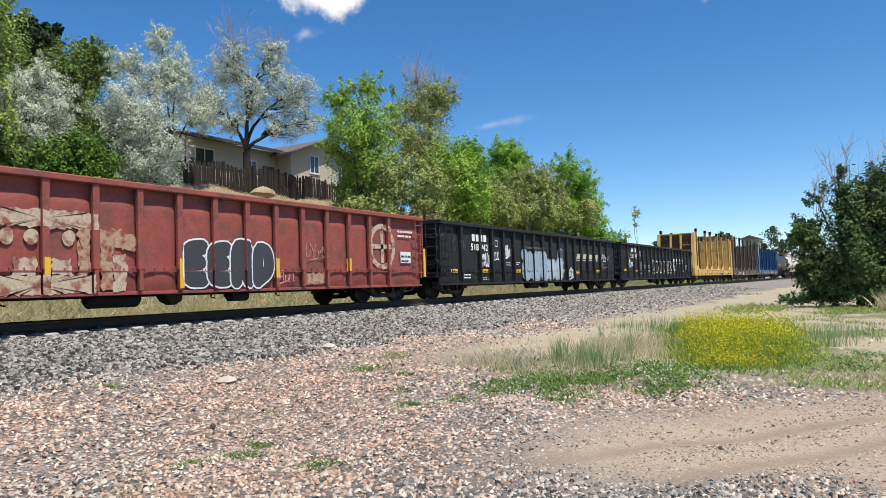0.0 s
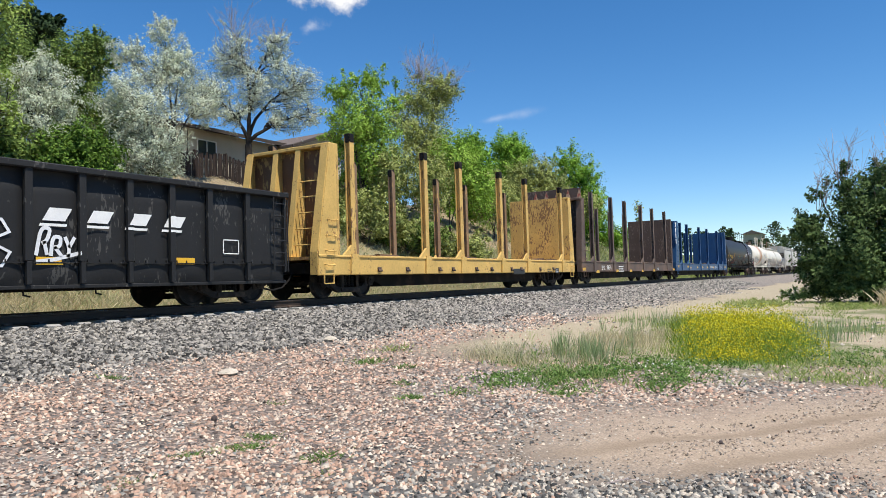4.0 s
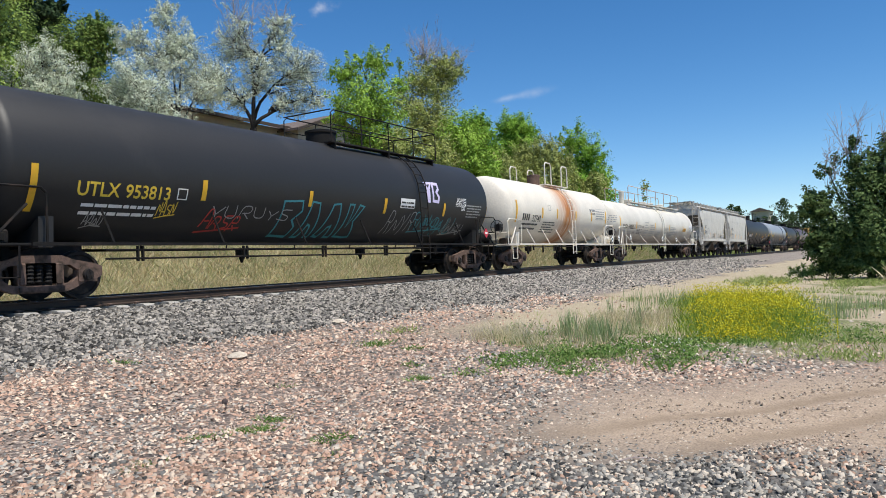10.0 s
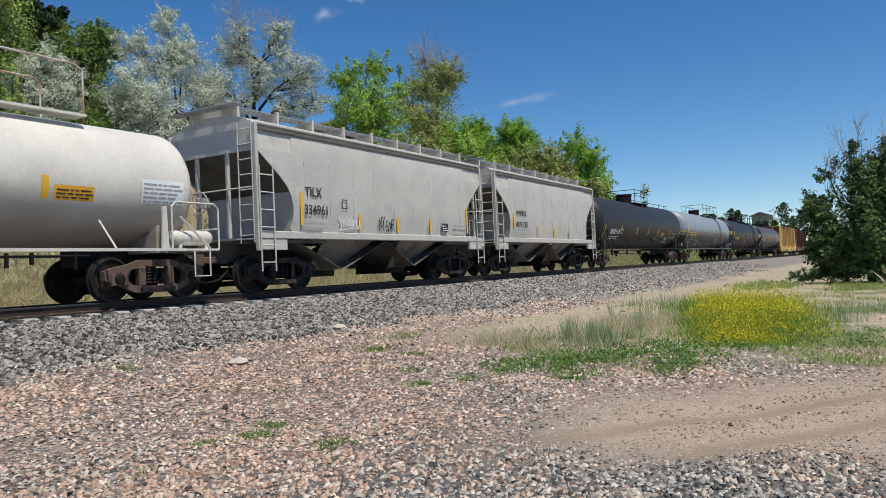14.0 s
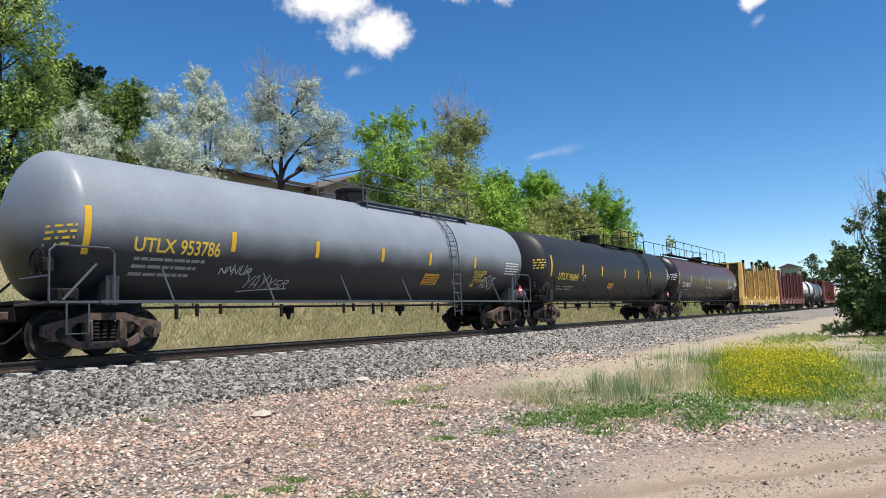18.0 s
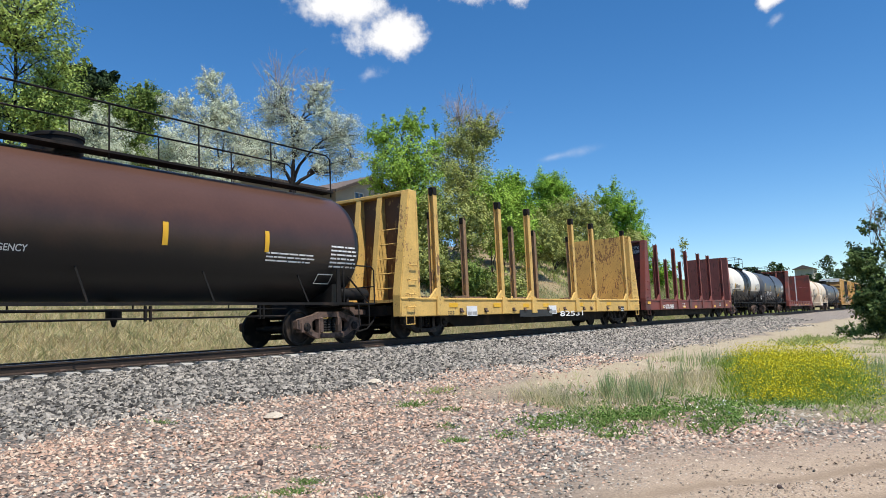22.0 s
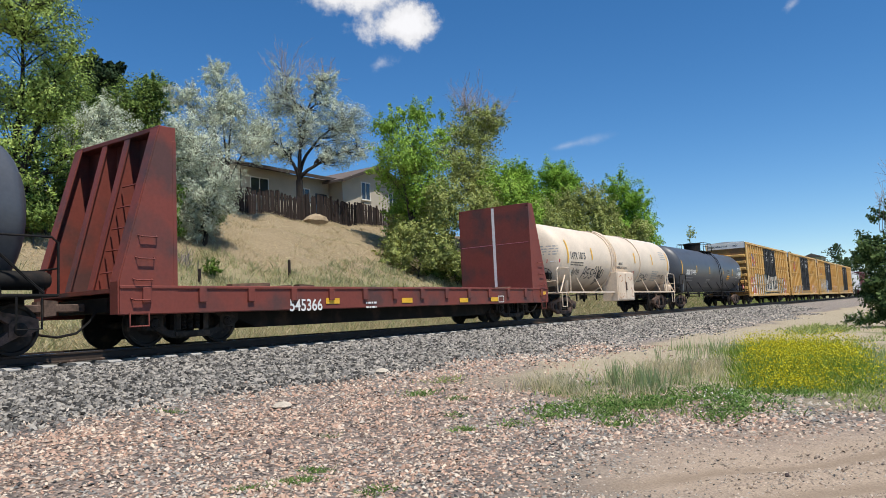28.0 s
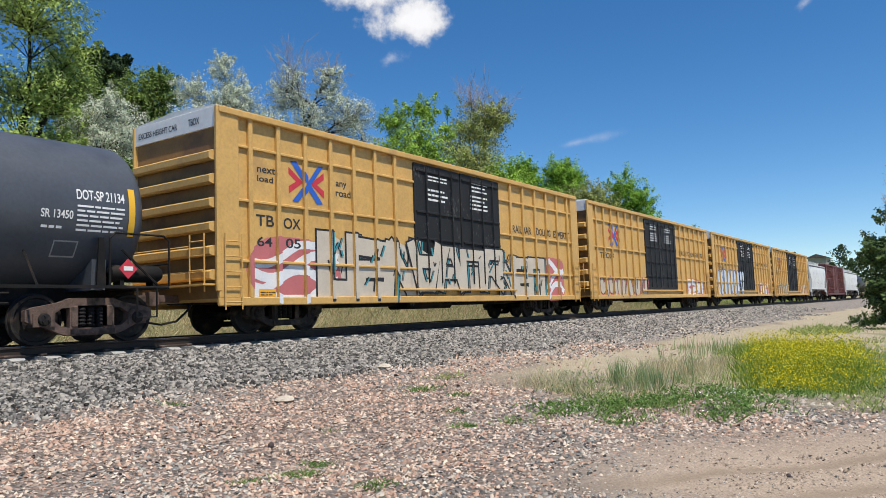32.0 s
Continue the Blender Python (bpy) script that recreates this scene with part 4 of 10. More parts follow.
def tank_car(u0, u1, mat, label, R=1.5, zc=2.6, trucks=1.9, inset=0.72, trim="steel_dark", **fit):
    """Tank shell with dished heads, stub sills, saddles, side rails, manway platform and ladder."""
    L, car = u1 - u0, thing("tank_car", label, "tank car", GROUP)
    h = L / 2 - inset
    dish = 0.55
    prof = [(-h, 0.0)] + [(-h + dish * (1 - math.sin(radians(90 - a))), R * math.sin(radians(a))) for a in (8, 16, 26, 36, 46, 56, 66, 76, 84)] + [(-h + dish, R), (h - dish, R)]
    prof += [(h - dish * (1 - math.sin(radians(90 - a))), R * math.sin(radians(a))) for a in (84, 76, 66, 56, 46, 36, 26, 16, 8)] + [(h, 0.0)]
    Shape().lathe(prof, (0, 0, zc), "x", 48).make("tank_shell", mat, car, smooth=True)
    for s in (-1, 1):
        x = s * (L / 2 - trucks)
        e = s * (L / 2 - 0.55)
        Shape().box(min(x - s * 1.3, e), max(x - s * 1.3, e), -0.3, 0.3, 0.72, 1.12, 0.02).make("stub_sill", "steel_dark", car)
        Shape().prism([(-1.25, 0.98), (1.25, 0.98), (1.28, 1.55), (0.9, 1.32), (0, 1.15), (-0.9, 1.32), (-1.28, 1.55)], x - 0.14, x + 0.14).make("saddle", mat, car)
        Shape().box(min(e, e - s * 0.95), max(e, e - s * 0.95), -1.5, 1.5, 1.0, 1.05, 0.01).make("end_platform", trim, car)
        for q in (-1, 1):
            y = q * 1.48
            rail = [(e, y, 1.05), (e, y, 1.95), (e - s * 0.12, y, 2.05), (e - s * 1.15, y, 2.05), (e - s * 1.25, y, 1.95), (e - s * 1.25, y, 1.05)]
            Shape().tube(rail, 0.022, 6).make("handrail", trim, car)
            Shape().tube([(e - s * 0.25, y, 1.06), (e - s * 0.95, y - q * 0.1, 1.75)], 0.026, 5).make("end_brace", trim, car)
        Shape().tube([(e, -1.48, 1.5), (e, -0.5, 1.5)], 0.018, 5).make("end_rail", trim, car)
        for q in (-1, 1):
            st = Shape().tube([(e - s * 0.3, q * 1.52, 1.0), (e - s * 0.3, q * 1.52, 0.45), (e - s * 0.72, q * 1.52, 0.45), (e - s * 0.72, q * 1.52, 1.0)], 0.02, 5)
            st.make("sill_step", trim, car)
    for q in (-1, 1):
        y = q * 1.5
        Shape().box(-L / 2 + 1.5, L / 2 - 1.5, y - 0.03, y + 0.03, 1.0, 1.06).make("running_rail", trim, car)
        n = 6
        for k in range(n):
            x = -h + 2.4 + (2 * h - 4.8) * k / (n - 1)
            Shape().tube([(x, y, 1.03), (x - 0.1, q * (R * 0.82), zc - R * 0.57)], 0.022, 5).make("rail_strut", trim, car)
    pip = Shape().tube([(-h + 2.6, -0.9, 0.94), (h - 2.6, -0.9, 0.94)], 0.022, 6)
    if trim == "steel_dark":
        pip.tube([(-h + 2.6, -0.9, 0.76), (h - 2.6, -0.9, 0.76)], 0.022, 6)
        for k in range(5):
            x = -h + 3.4 + (2 * h - 6.8) * k / 4
            for dx in (-0.06, 0.06):
                pip.box(x + dx - 0.02, x + dx + 0.02, -0.93, -0.87, 0.7, 1.02)
    else:
        for k, off in enumerate((0.0, 0.45, 1.0, 2.6, 4.6, 4.95, 5.7, 6.05, 8.3, 8.6, 9.9, 10.25, 10.9)):
            x = -h + 2.9 + off * (2 * h - 5.8) / 10.9
            pip.box(x - 0.028, x + 0.028, -0.93, -0.87, 0.68 + 0.05 * (k % 3), 1.0)
    for x in (-0.24 * h, 0.3 * h):
        pip.tube([(x, 0, 1.0), (x, 0, 0.78)], 0.16, 10).tube([(x, 0, 0.78), (x, 0, 0.62)], 0.08, 8, 0.03)
    pip.make("brake_piping", "steel_dark", car)
    SKIN[car.name] = ("tank", R, zc, h, dish)
    tank_fittings(car, R, zc, trim=trim, **fit)
    brake_wheel(car, -L / 2 + 0.62, -0.95, 1.75)
    x = L / 2 - 1.05
    Shape().lathe([(x - 0.62, 0.0), (x - 0.58, 0.12), (x - 0.5, 0.17), (x + 0.4, 0.17), (x + 0.48, 0.12), (x + 0.5, 0.0)], (0, -1.18, 1.3), "x", 16).make("air_reservoir", trim, car, smooth=True)
    for dx in (-0.4, 0.3):
        Shape().box(x + dx - 0.04, x + dx + 0.04, -1.3, -1.06, 1.05, 1.2).make("reservoir_foot", trim, car)
    Shape().slab([(x - 0.98, 1.05), (x - 0.8, 1.05), (x - 0.84, 1.95), (x - 0.94, 1.95)], -1.44, -1.4).make("placard_plate", trim, car)
    Shape().box(-x - 0.2, -x + 0.2, -1.25, -0.9, 1.05, 1.3, 0.03).box(-x - 0.12, -x + 0.1, -1.3, -1.24, 1.1, 1.24, 0.01).make("brake_valve", "steel_dark", car)
    add_trucks(car, L / 2 - trucks)
    add_couplers(car, L)
    return register(car, u0, u1)


# one dark brown for slope sheets, bay slopes, end floors, draft sills, eave lips
MAT["hopper_brown"] = material("brown_slope_steel", (0.13, 0.115, 0.10), 0.8, 0, 0.25, 1.2, 14, 0.1, (0.07, 0.055, 0.045), 0.5)
# bay sheets: dirt and the underside's shade together in one darker colour
MAT["bay_shade_dirt"] = material("shaded_grimy_bay_paint", (0.24, 0.215, 0.185), 0.7, 0, 0.25, 1.2, 14, 0.1, (0.12, 0.10, 0.085), 0.5)
MAT["seam"] = material("grimy_seam", (0.52, 0.5, 0.45), 0.7, 0, 0.2, 2.0, 20, 0.0)
MAT["grating"] = material("galvanised_grating", (0.34, 0.35, 0.36), 0.5, 0.4, 0.1, 6, 60, 0.1)


def hopper_car(u0, u1, mat, label):
    """Rounded sides cut away in a curve at the ends, where the slope sheets lean in under an arched end plate."""
    L, car = u1 - u0, thing("covered_hopper", label, "hopper car", GROUP)
    h = L / 2 - 0.62
    k = h / 5.65
    arch = [(-W + 0.08, 4.1), (-W * 0.8, 4.24), (-W * 0.5, 4.36), (0, 4.43), (W * 0.5, 4.36), (W * 0.8, 4.24), (W - 0.08, 4.1)]
    sec = [(-W + 0.04, 1.45), (-W - 0.01, 1.8), (-W - 0.03, 2.4), (-W - 0.03, 3.0), (-W - 0.01, 3.5), (-W + 0.02, 3.9), (-W + 0.08, 4.1)]
    inner = h - 1.24
    Shape().prism(sec + arch[1:-1] + [(-y, z) for y, z in reversed(sec)], -inner, inner).make("body", mat, car, smooth=True)
    # side sheets past the body, with their curved cut
    cut = [(1.45, 1.24), (1.56, 1.12), (1.8, 1.2), (2.1, 1.22), (2.4, 1.13), (2.62, 1.0), (2.85, 0.76), (3.06, 0.5), (3.3, 0.2), (3.47, 0.0), (4.1, 0.0)]
    for s in (-1, 1):
        for q in (-1, 1):
            sh = Shape()
            v, f = [], []
            for z, c in cut:
                y = float(np.interp(z, [p[1] for p in sec], [p[0] for p in sec]))
                for t in (0.0, 0.03):
                    v += [(s * (inner - 0.01), q * (-y - t), z), (s * (h - c + 0.005), q * (-y - t), z)]
            for i in range(len(cut) - 1):
                o, n_ = 4 * i, 4 * i + 4
                f += [[o, o + 1, n_ + 1, n_], [o + 2, n_ + 2, n_ + 3, o + 3], [o + 1, o + 3, n_ + 3, n_ + 1]]
            sh.add(v, f).make("side_sheet", mat, car)
        Shape().prism([(-W + 0.06, 3.45)] + [(y * 0.99, z - 0.01) for y, z in arch] + [(W - 0.06, 3.45)], min(s * h, s * (h - 0.06)), max(s * h, s * (h - 0.06))).make("end_plate", mat, car)
        Shape().prism(arch + [(W - 0.1, 4.05), (-W + 0.1, 4.05)], min(s * inner, s * (h - 0.02)), max(s * inner, s * (h - 0.02))).make("roof_end", mat, car, smooth=True)
        Shape().slab([(s * (h - 0.04), 3.46), (s * (h - 0.10), 3.46), (s * (h - 2.7), 1.42), (s * (h - 2.62), 1.42)], -W + 0.05, W - 0.05).make("slope_sheet", "hopper_brown", car)
        Shape().box(min(s * (h - 2.6), s * h), max(s * (h - 2.6), s * h), -W + 0.1, W - 0.1, 1.2, 1.28).make("end_floor", "hopper_brown", car)
        for q in (-1, 1):
            y = q * (W - 0.02)
            Shape().box(s * h - 0.05, s * h + 0.05, y - 0.05, y + 0.05, 1.0, 4.1, 0.01).make("corner_post", mat, car)
            Shape().box(s * (h - 0.02) - 0.05, s * (h - 0.02) + 0.05, q * 0.55 - 0.04, q * 0.55 + 0.04, 1.26, 3.5, 0.01).make("end_post", mat, car)
            Shape().slab([(s * h, 1.02), (s * (h - 0.95), 1.02), (s * (h - 0.95), 1.28), (s * h, 1.28)], min(q * (W - 0.1), q * W), max(q * (W - 0.1), q * W)).make("jacking_pad", mat, car)
        ladder(car, [(s * (h - 0.24), -W - 0.06, 0.5), (s * (h - 0.24), -W - 0.06, 3.05)], 0.46, "x", 6, mat, 0.022)
        ladder(car, [(s * (h + 0.06), -W + 0.32, 1.2), (s * (h + 0.06), -W + 0.32, 4.15)], 0.46, "y", 8, mat, 0.02)
        for z in (1.3, 2.55):
            Shape().tube([(s * (h + 0.05), -W + 0.05, z), (s * (h + 0.05), W - 0.05, z)], 0.02, 5).make("end_handrail", mat, car)
        Shape().box(min(s * (h + 0.1), s * (h - 0.5)), max(s * (h + 0.1), s * (h - 0.5)), -0.9, 0.9, 1.3, 1.34).make("brake_step", "grating", car)
        Shape().box(min(s * h, s * (h - 1.6)), max(s * h, s * (h - 1.6)), -0.4, 0.4, 0.75, 1.2).make("draft_sill", "hopper_brown", car)
    brake_wheel(car, -h - 0.12, 0.35, 2.3, mat)
    for q in (-1, 1):
        y = q * (W + 0.02)
        Shape().box(-h, h, min(y, y - q * 0.1), max(y, y - q * 0.1), 1.29, 1.48, 0.02).make("side_sill", mat, car)
        Shape().box(-h, h, min(y, y - q * 0.1), max(y, y - q * 0.1), 4.06, 4.14, 0.02).make("eave", mat, car)
        Shape().box(-h + 0.05, h - 0.05, min(y - q * 0.01, y - q * 0.05), max(y - q * 0.01, y - q * 0.05), 3.93, 4.0, 0.01).make("eave_lip", "hopper_brown", car)
        for x0, x1, x2, x3 in ((-3.14, -0.95, -1.8, -2.95), (0.40, 2.55, 1.74, 0.86)):
            y2 = q * (W - 0.1)
            Shape().add([(x0 * k, y2, 1.3), (x1 * k, y2, 1.3), (x2 * k, y2 * 0.42, 0.48), (x3 * k, y2 * 0.42, 0.48), (x0 * k, y2 * 0.96, 1.3), (x1 * k, y2 * 0.96, 1.3), (x2 * k, y2 * 0.38, 0.48), (x3 * k, y2 * 0.38, 0.48)],
                        [[0, 1, 2, 3], [4, 7, 6, 5], [0, 3, 7, 4], [1, 5, 6, 2], [0, 4, 5, 1], [3, 2, 6, 7]]).make("bay_sheet", "bay_shade_dirt", car, "grimy sloped bay sheet coloured darker for shade")
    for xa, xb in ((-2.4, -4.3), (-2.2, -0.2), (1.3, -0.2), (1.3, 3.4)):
        Shape().slab([(xa * k, 0.5), (xa * k + 0.05, 0.5), (xb * k + 0.05, 1.3), (xb * k, 1.3)], -W + 0.2, W - 0.2).make("bay_slope", "hopper_brown", car)
    for x in (-2.35, 1.3):
        Shape().box(x * k - 0.55, x * k + 0.55, -0.62, 0.62, 0.3, 0.5, 0.02).make("outlet_gate", "steel_dark", car)
    SKIN[car.name] = ("flat", -W - 0.05)
    for i in range(-4, 5):
        x = i * inner / 4.4
        Shape().box(x - 0.007, x + 0.007, -W - 0.033, -W - 0.02, 1.9, 3.3).make("weld_seam", "seam", car)
    for q in (-0.55, 0.55):
        w = Shape()
        for i in range(5):
            y = q + (i - 2) * 0.1
            w.box(-h - 0.2, h + 0.2, y - 0.03, y + 0.03, 4.60, 4.63)
        w.make("roof_walk", "grating", car)
    for s in (-1, 1):
        w = Shape()
        for i in range(4):
            x = s * (h + 0.02 + i * 0.09)
            w.box(x - 0.03, x + 0.03, -W + 0.35, W - 0.35, 4.56, 4.59)
        w.make("end_walk", "grating", car)
    Shape().box(-h + 0.8, h - 0.8, -0.24, 0.24, 4.38, 4.54, 0.03).make("hatch_cover", mat, car)
    n = 9
    for i in range(n):
        x = -h + 0.15 + (2 * h - 0.3) * i / (n - 1)
        Shape().box(x - 0.03, x + 0.03, -0.8, 0.8, 4.42, 4.6).box(x - 0.035, x + 0.035, -0.86, -0.78, 4.26, 4.68).box(x - 0.035, x + 0.035, 0.78, 0.86, 4.26, 4.68).make("walk_bracket", mat, car)
    add_trucks(car, L / 2 - 1.9, "cast_black")
    add_couplers(car, L)
    return register(car, u0, u1)


def box_car(u0, u1, mat, label, door="gondola_black", white_end=True, top=5.0):
    L, car = u1 - u0, thing("boxcar", label, "boxcar", GROUP)
    h = L / 2 - 0.62
    k = h / 9.22
    d0, d1 = -2.15 * k, 2.8 * k
    rows = [x * k for x in (-8.32, -7.48, -6.6, -5.7, -4.82, -3.94, -3.06, 3.62, 4.55, 5.5, 6.45, 7.4, 8.34)]
    spans = [(x - 0.06, x + 0.06, -W) for x in rows] + [(-h, -h + 0.55, -W), (h - 0.55, h, -W), (d0, d1, -W + 0.03)]
    SKIN[car.name] = ("ribbed", -W + 0.09, spans)
    Shape().box(-h + 0.05, h - 0.05, -W + 0.09, W - 0.09, 0.74, top - 0.05).make("body", mat, car)
    Shape().prism([(-W + 0.02, top - 0.06), (W - 0.02, top - 0.06), (W - 0.1, top + 0.04), (0, top + 0.13), (-W + 0.1, top + 0.04)], -h, h).make("roof", "hopper_white", car)
    belts = [z * top / 5.0 for z in (1.62, 2.98, 4.2)]
    for q in (-1, 1):
        y = q * (W - 0.09)
        lo, hi = min(y, y + q * 0.09), max(y, y + q * 0.09)
        Shape().box(-h, h, min(y, y + q * 0.13), max(y, y + q * 0.13), top - 0.16, top, 0.02).make("top_chord", mat, car)
        Shape().box(-h, h, lo, hi, 0.63, 0.82, 0.02).make("side_sill", mat, car)
        for s in (-1, 1):
            Shape().box(min(s * h, s * (h - 0.55)), max(s * h, s * (h - 0.55)), lo, hi, 0.8, top - 0.14, 0.015).make("corner_panel", mat, car)
        first = None
        for x in rows:
            first = Shape().box(-0.06, 0.06, lo, hi, 0.8, top - 0.14, 0.02).make("side_post", mat, car, at=(x, 0, 0)) if first is None else again(first, car, (x, 0, 0))
        for a, b in ((-h + 0.55, d0), (d1, h - 0.55)):
            for z in belts:
                Shape().box(a, b, lo + (0.03 if q < 0 else 0), hi - (0.03 if q > 0 else 0), z - 0.035, z + 0.035, 0.015).make("side_belt", mat, car)
        mid_ = (d0 + d1) / 2
        for a, b in ((d0, mid_ - 0.03), (mid_ + 0.03, d1)):
            dr = Shape().box(a, b, lo + (0.03 if q < 0 else -0.02), hi + (0.02 if q < 0 else -0.03), 1.1, top - 0.2, 0.02).make("plug_door", door, car, "plain sliding plug door")
            for t in (0.22, 0.5, 0.78):
                x = a + (b - a) * t
                Shape().tube([(x, y + q * 0.12, 1.2), (x, y + q * 0.12, top - 0.3)], 0.024, 6).make("lock_rod", door, dr)
            for z in (1.75, 2.5, 3.3, 4.55):
                Shape().box(a + 0.06, b - 0.06, min(y + q * 0.05, y + q * 0.1), max(y + q * 0.05, y + q * 0.1), z * top / 5, z * top / 5 + 0.07, 0.01).make("door_rib", door, dr)
        Shape().box(d0 - 0.9, d1 + 0.9, min(y, y + q * 0.15), max(y, y + q * 0.15), 0.98, 1.04, 0.01).make("door_track", mat, car)
    for s in (-1, 1):
        x = s * h
        Shape().box(min(x - s * 0.05, x - s * 0.02), max(x - s * 0.05, x - s * 0.02), -W + 0.1, W - 0.1, 0.8, top - 0.4).make("end_panel", "end_dirt_shade" if white_end else mat, car, "recessed end sheet, on yellow cars darkened for dirt and rib shading")
        for z in (1.2, 1.72, 2.24, 2.76, 3.28, 3.8):
            zz = z * top / 5
            Shape().prism([(-W + 0.1, zz), (W - 0.1, zz), (W - 0.1, zz + 0.11), (W - 0.1, zz + 0.22), (-W + 0.1, zz + 0.22), (-W + 0.1, zz + 0.11)], min(x - s * 0.06, x + s * 0.15), max(x - s * 0.06, x + s * 0.15), 0.06).make("end_rib", mat, car)
        Shape().box(min(x - s * 0.05, x + s * 0.03), max(x - s * 0.05, x + s * 0.03), -W + 0.02, W - 0.02, top - 0.46, top, 0.01).make("end_board", "white_mark" if white_end else mat, car, "plain painted end board")
        for q in (-1, 1):
            Shape().box(x - 0.06, x + 0.06, q * (W - 0.03) - 0.04, q * (W - 0.03) + 0.04, 0.95, top, 0.015).make("corner_post", mat, car)
        ladder(car, [(x - s * 0.34, -W - 0.05, 0.55), (x - s * 0.34, -W - 0.05, 2.2)], 0.45, "x", 5, mat)
        ladder(car, [(x + s * 0.2, -W + 0.5, 0.95), (x + s * 0.2, -W + 0.5, 2.2)], 0.5, "y", 4, mat)
        Shape().tube([(x + s * 0.2, -W + 0.8, 1.95), (x + s * 0.2, W - 0.3, 1.95)], 0.018, 5).make("end_handrail", mat, car)
        Shape().box(min(x, x + s * 0.35), max(x, x + s * 0.35), -W + 0.1, W - 0.1, 1.08, 1.12).make("end_step", mat, car)
    Shape().box(-1.5, 0.9, -0.7, 0.2, 0.45, 0.78, 0.08).make("air_reservoir", "steel_dark", car)
    Shape().tube([(-h + 3.6, -1.35, 0.72), (h - 3.6, -1.35, 0.72)], 0.02, 5).make("brake_rod", "steel_dark", car)
    underframe(car, L, 0.75)
    add_trucks(car, L / 2 - 2.95, "cast_black")
    add_couplers(car, L)
    return register(car, u0, u1)


# ---- the train, from its head to its tail ----
def at_posts(u0, u1, places):
    return [p - (u0 + u1) / 2 for p in places]


BLACK_RIBS = [-8.5, -7.02] + [-6.0 + 1.02 * k for k in range(14)] + [8.4]
c01 = gondola(0.0, 21.0, "gondola_red", "weathered red gondola with pale paint patches and spray letters", [-9.7, -8.7] + [-7.8 + 0.985 * k for k in range(17)])
c02 = gondola(21.0, 42.2, "gondola_black", "black gondola with pale blue spray painting on its side", BLACK_RIBS)
c03 = gondola(42.2, 62.9, "gondola_black", "black gondola with thin white outlined drawings", BLACK_RIBS)
c04 = bulkhead_flat(62.9, 83.3, "flat_yellow", "yellow bulkhead flatcar with black-capped yellow stakes", at_posts(62.9, 83.3, (65.0, 69.0, 71.4, 74.7, 77.2, 81.25)), 4.32, 4.7, inner="scuffed_yellow", capped=True, wedge=(0.9, 0.6), post="stake_yellow", back="stake_worn")
c05 = bulkhead_flat(83.3, 103.9, "flat_brown", "dark brown bulkhead flatcar with tall rusty stakes", at_posts(83.3, 103.9, (85.8, 89.2, 91.9, 95.42, 98.25, 101.65)), 4.45, 4.95, inner="scuffed_brown", wedge=(0.6, 0.3), post="stake_brown")
c06 = bulkhead_flat(103.9, 126.9, "flat_blue", "deep blue bulkhead flatcar with blue stakes", at_posts(103.9, 126.9, (106.5, 108.9, 113.65, 117.1, 121.87, 124.4)), 4.45, 4.42, wedge=(1.0, 0.45), post="stake_blue")
c07 = tank_car(126.9, 146.95, "tank_black", "matt black pressure tank car with chalk and teal graffiti", plat=(0.5, 6.2), ladder_x=4.2, hatch=((1.1, 0.45, 0.38),))
c08 = tank_car(146.95, 161.4, "tank_rust_white", "white tank car streaked with orange rust round its ladder", R=1.42, zc=2.55, trim="tank_white", plat=(-1.3, 1.5), ladder_x=0.5, hatch=((-0.6, 0.3, 0.45),), hoops=True, tall=0.8, dome="rust")
c09 = tank_car(161.4, 182.7, "tank_offwhite_grimy_shade", "long off-white tank car with grimy belly darkened for shade, railed roof walk", R=1.32, zc=2.4, trim="tank_offwhite", rail=(-5.6, 7.4), ladder_x=0.1, hatch=((-4.6, 0.16, 0.8), (-3.2, 0.26, 0.32), (0.1, 0.26, 0.32), (2.0, 0.26, 0.32), (4.6, 0.28, 0.34)), dome="tank_offwhite")
c10 = hopper_car(182.7, 195.25, "hopper_grey", "pale grey two-bay covered hopper with rounded sides")
c11 = hopper_car(195.25, 207.6, "hopper_grey", "pale grey covered hopper coupled behind its twin")
c12 = tank_car(207.6, 227.45, "tank_black", "black pressure tank car with white number and yellow stripes", plat=(-0.7, 2.2), hatch=((-0.1, 0.5, 0.5),), low_rail=(-9.0, 8.6), tall=0.75)
c13 = tank_car(227.45, 247.65, "tank_grey_dark_low", "pale grey pressure tank car with dark lower half", trim="tank_slate", plat=(0.0, 6.0), ladder_x=3.85, hatch=((0.5, 0.45, 0.4),))
c14 = tank_car(247.65, 267.6, "tank_black", "black pressure tank car with yellow number", plat=(-0.4, 6.2), ladder_x=4.4, hatch=((0.0, 0.5, 0.45),))
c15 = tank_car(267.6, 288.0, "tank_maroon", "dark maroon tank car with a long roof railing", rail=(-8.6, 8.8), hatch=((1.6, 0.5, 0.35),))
c16 = bulkhead_flat(288.0, 309.5, "flat_yellow", "yellow bulkhead flatcar with badly scuffed end wall", at_posts(288.0, 309.5, (290.5, 294.6, 296.9, 301.0, 303.25, 307.3)), 4.45, 4.68, inner="scuffed_yellow", capped=True, wedge=(0.95, 0.95), post="stake_yellow", back="stake_worn")
c17 = bulkhead_flat(309.5, 330.4, "flat_red", "oxide red bulkhead flatcar with red stakes", at_posts(309.5, 330.4, (312.55, 315.95, 318.5, 321.5, 324.05, 327.6)), 4.45, 4.35, inner="scuffed_red", wedge=(0.9, 0.5), post="stake_red")
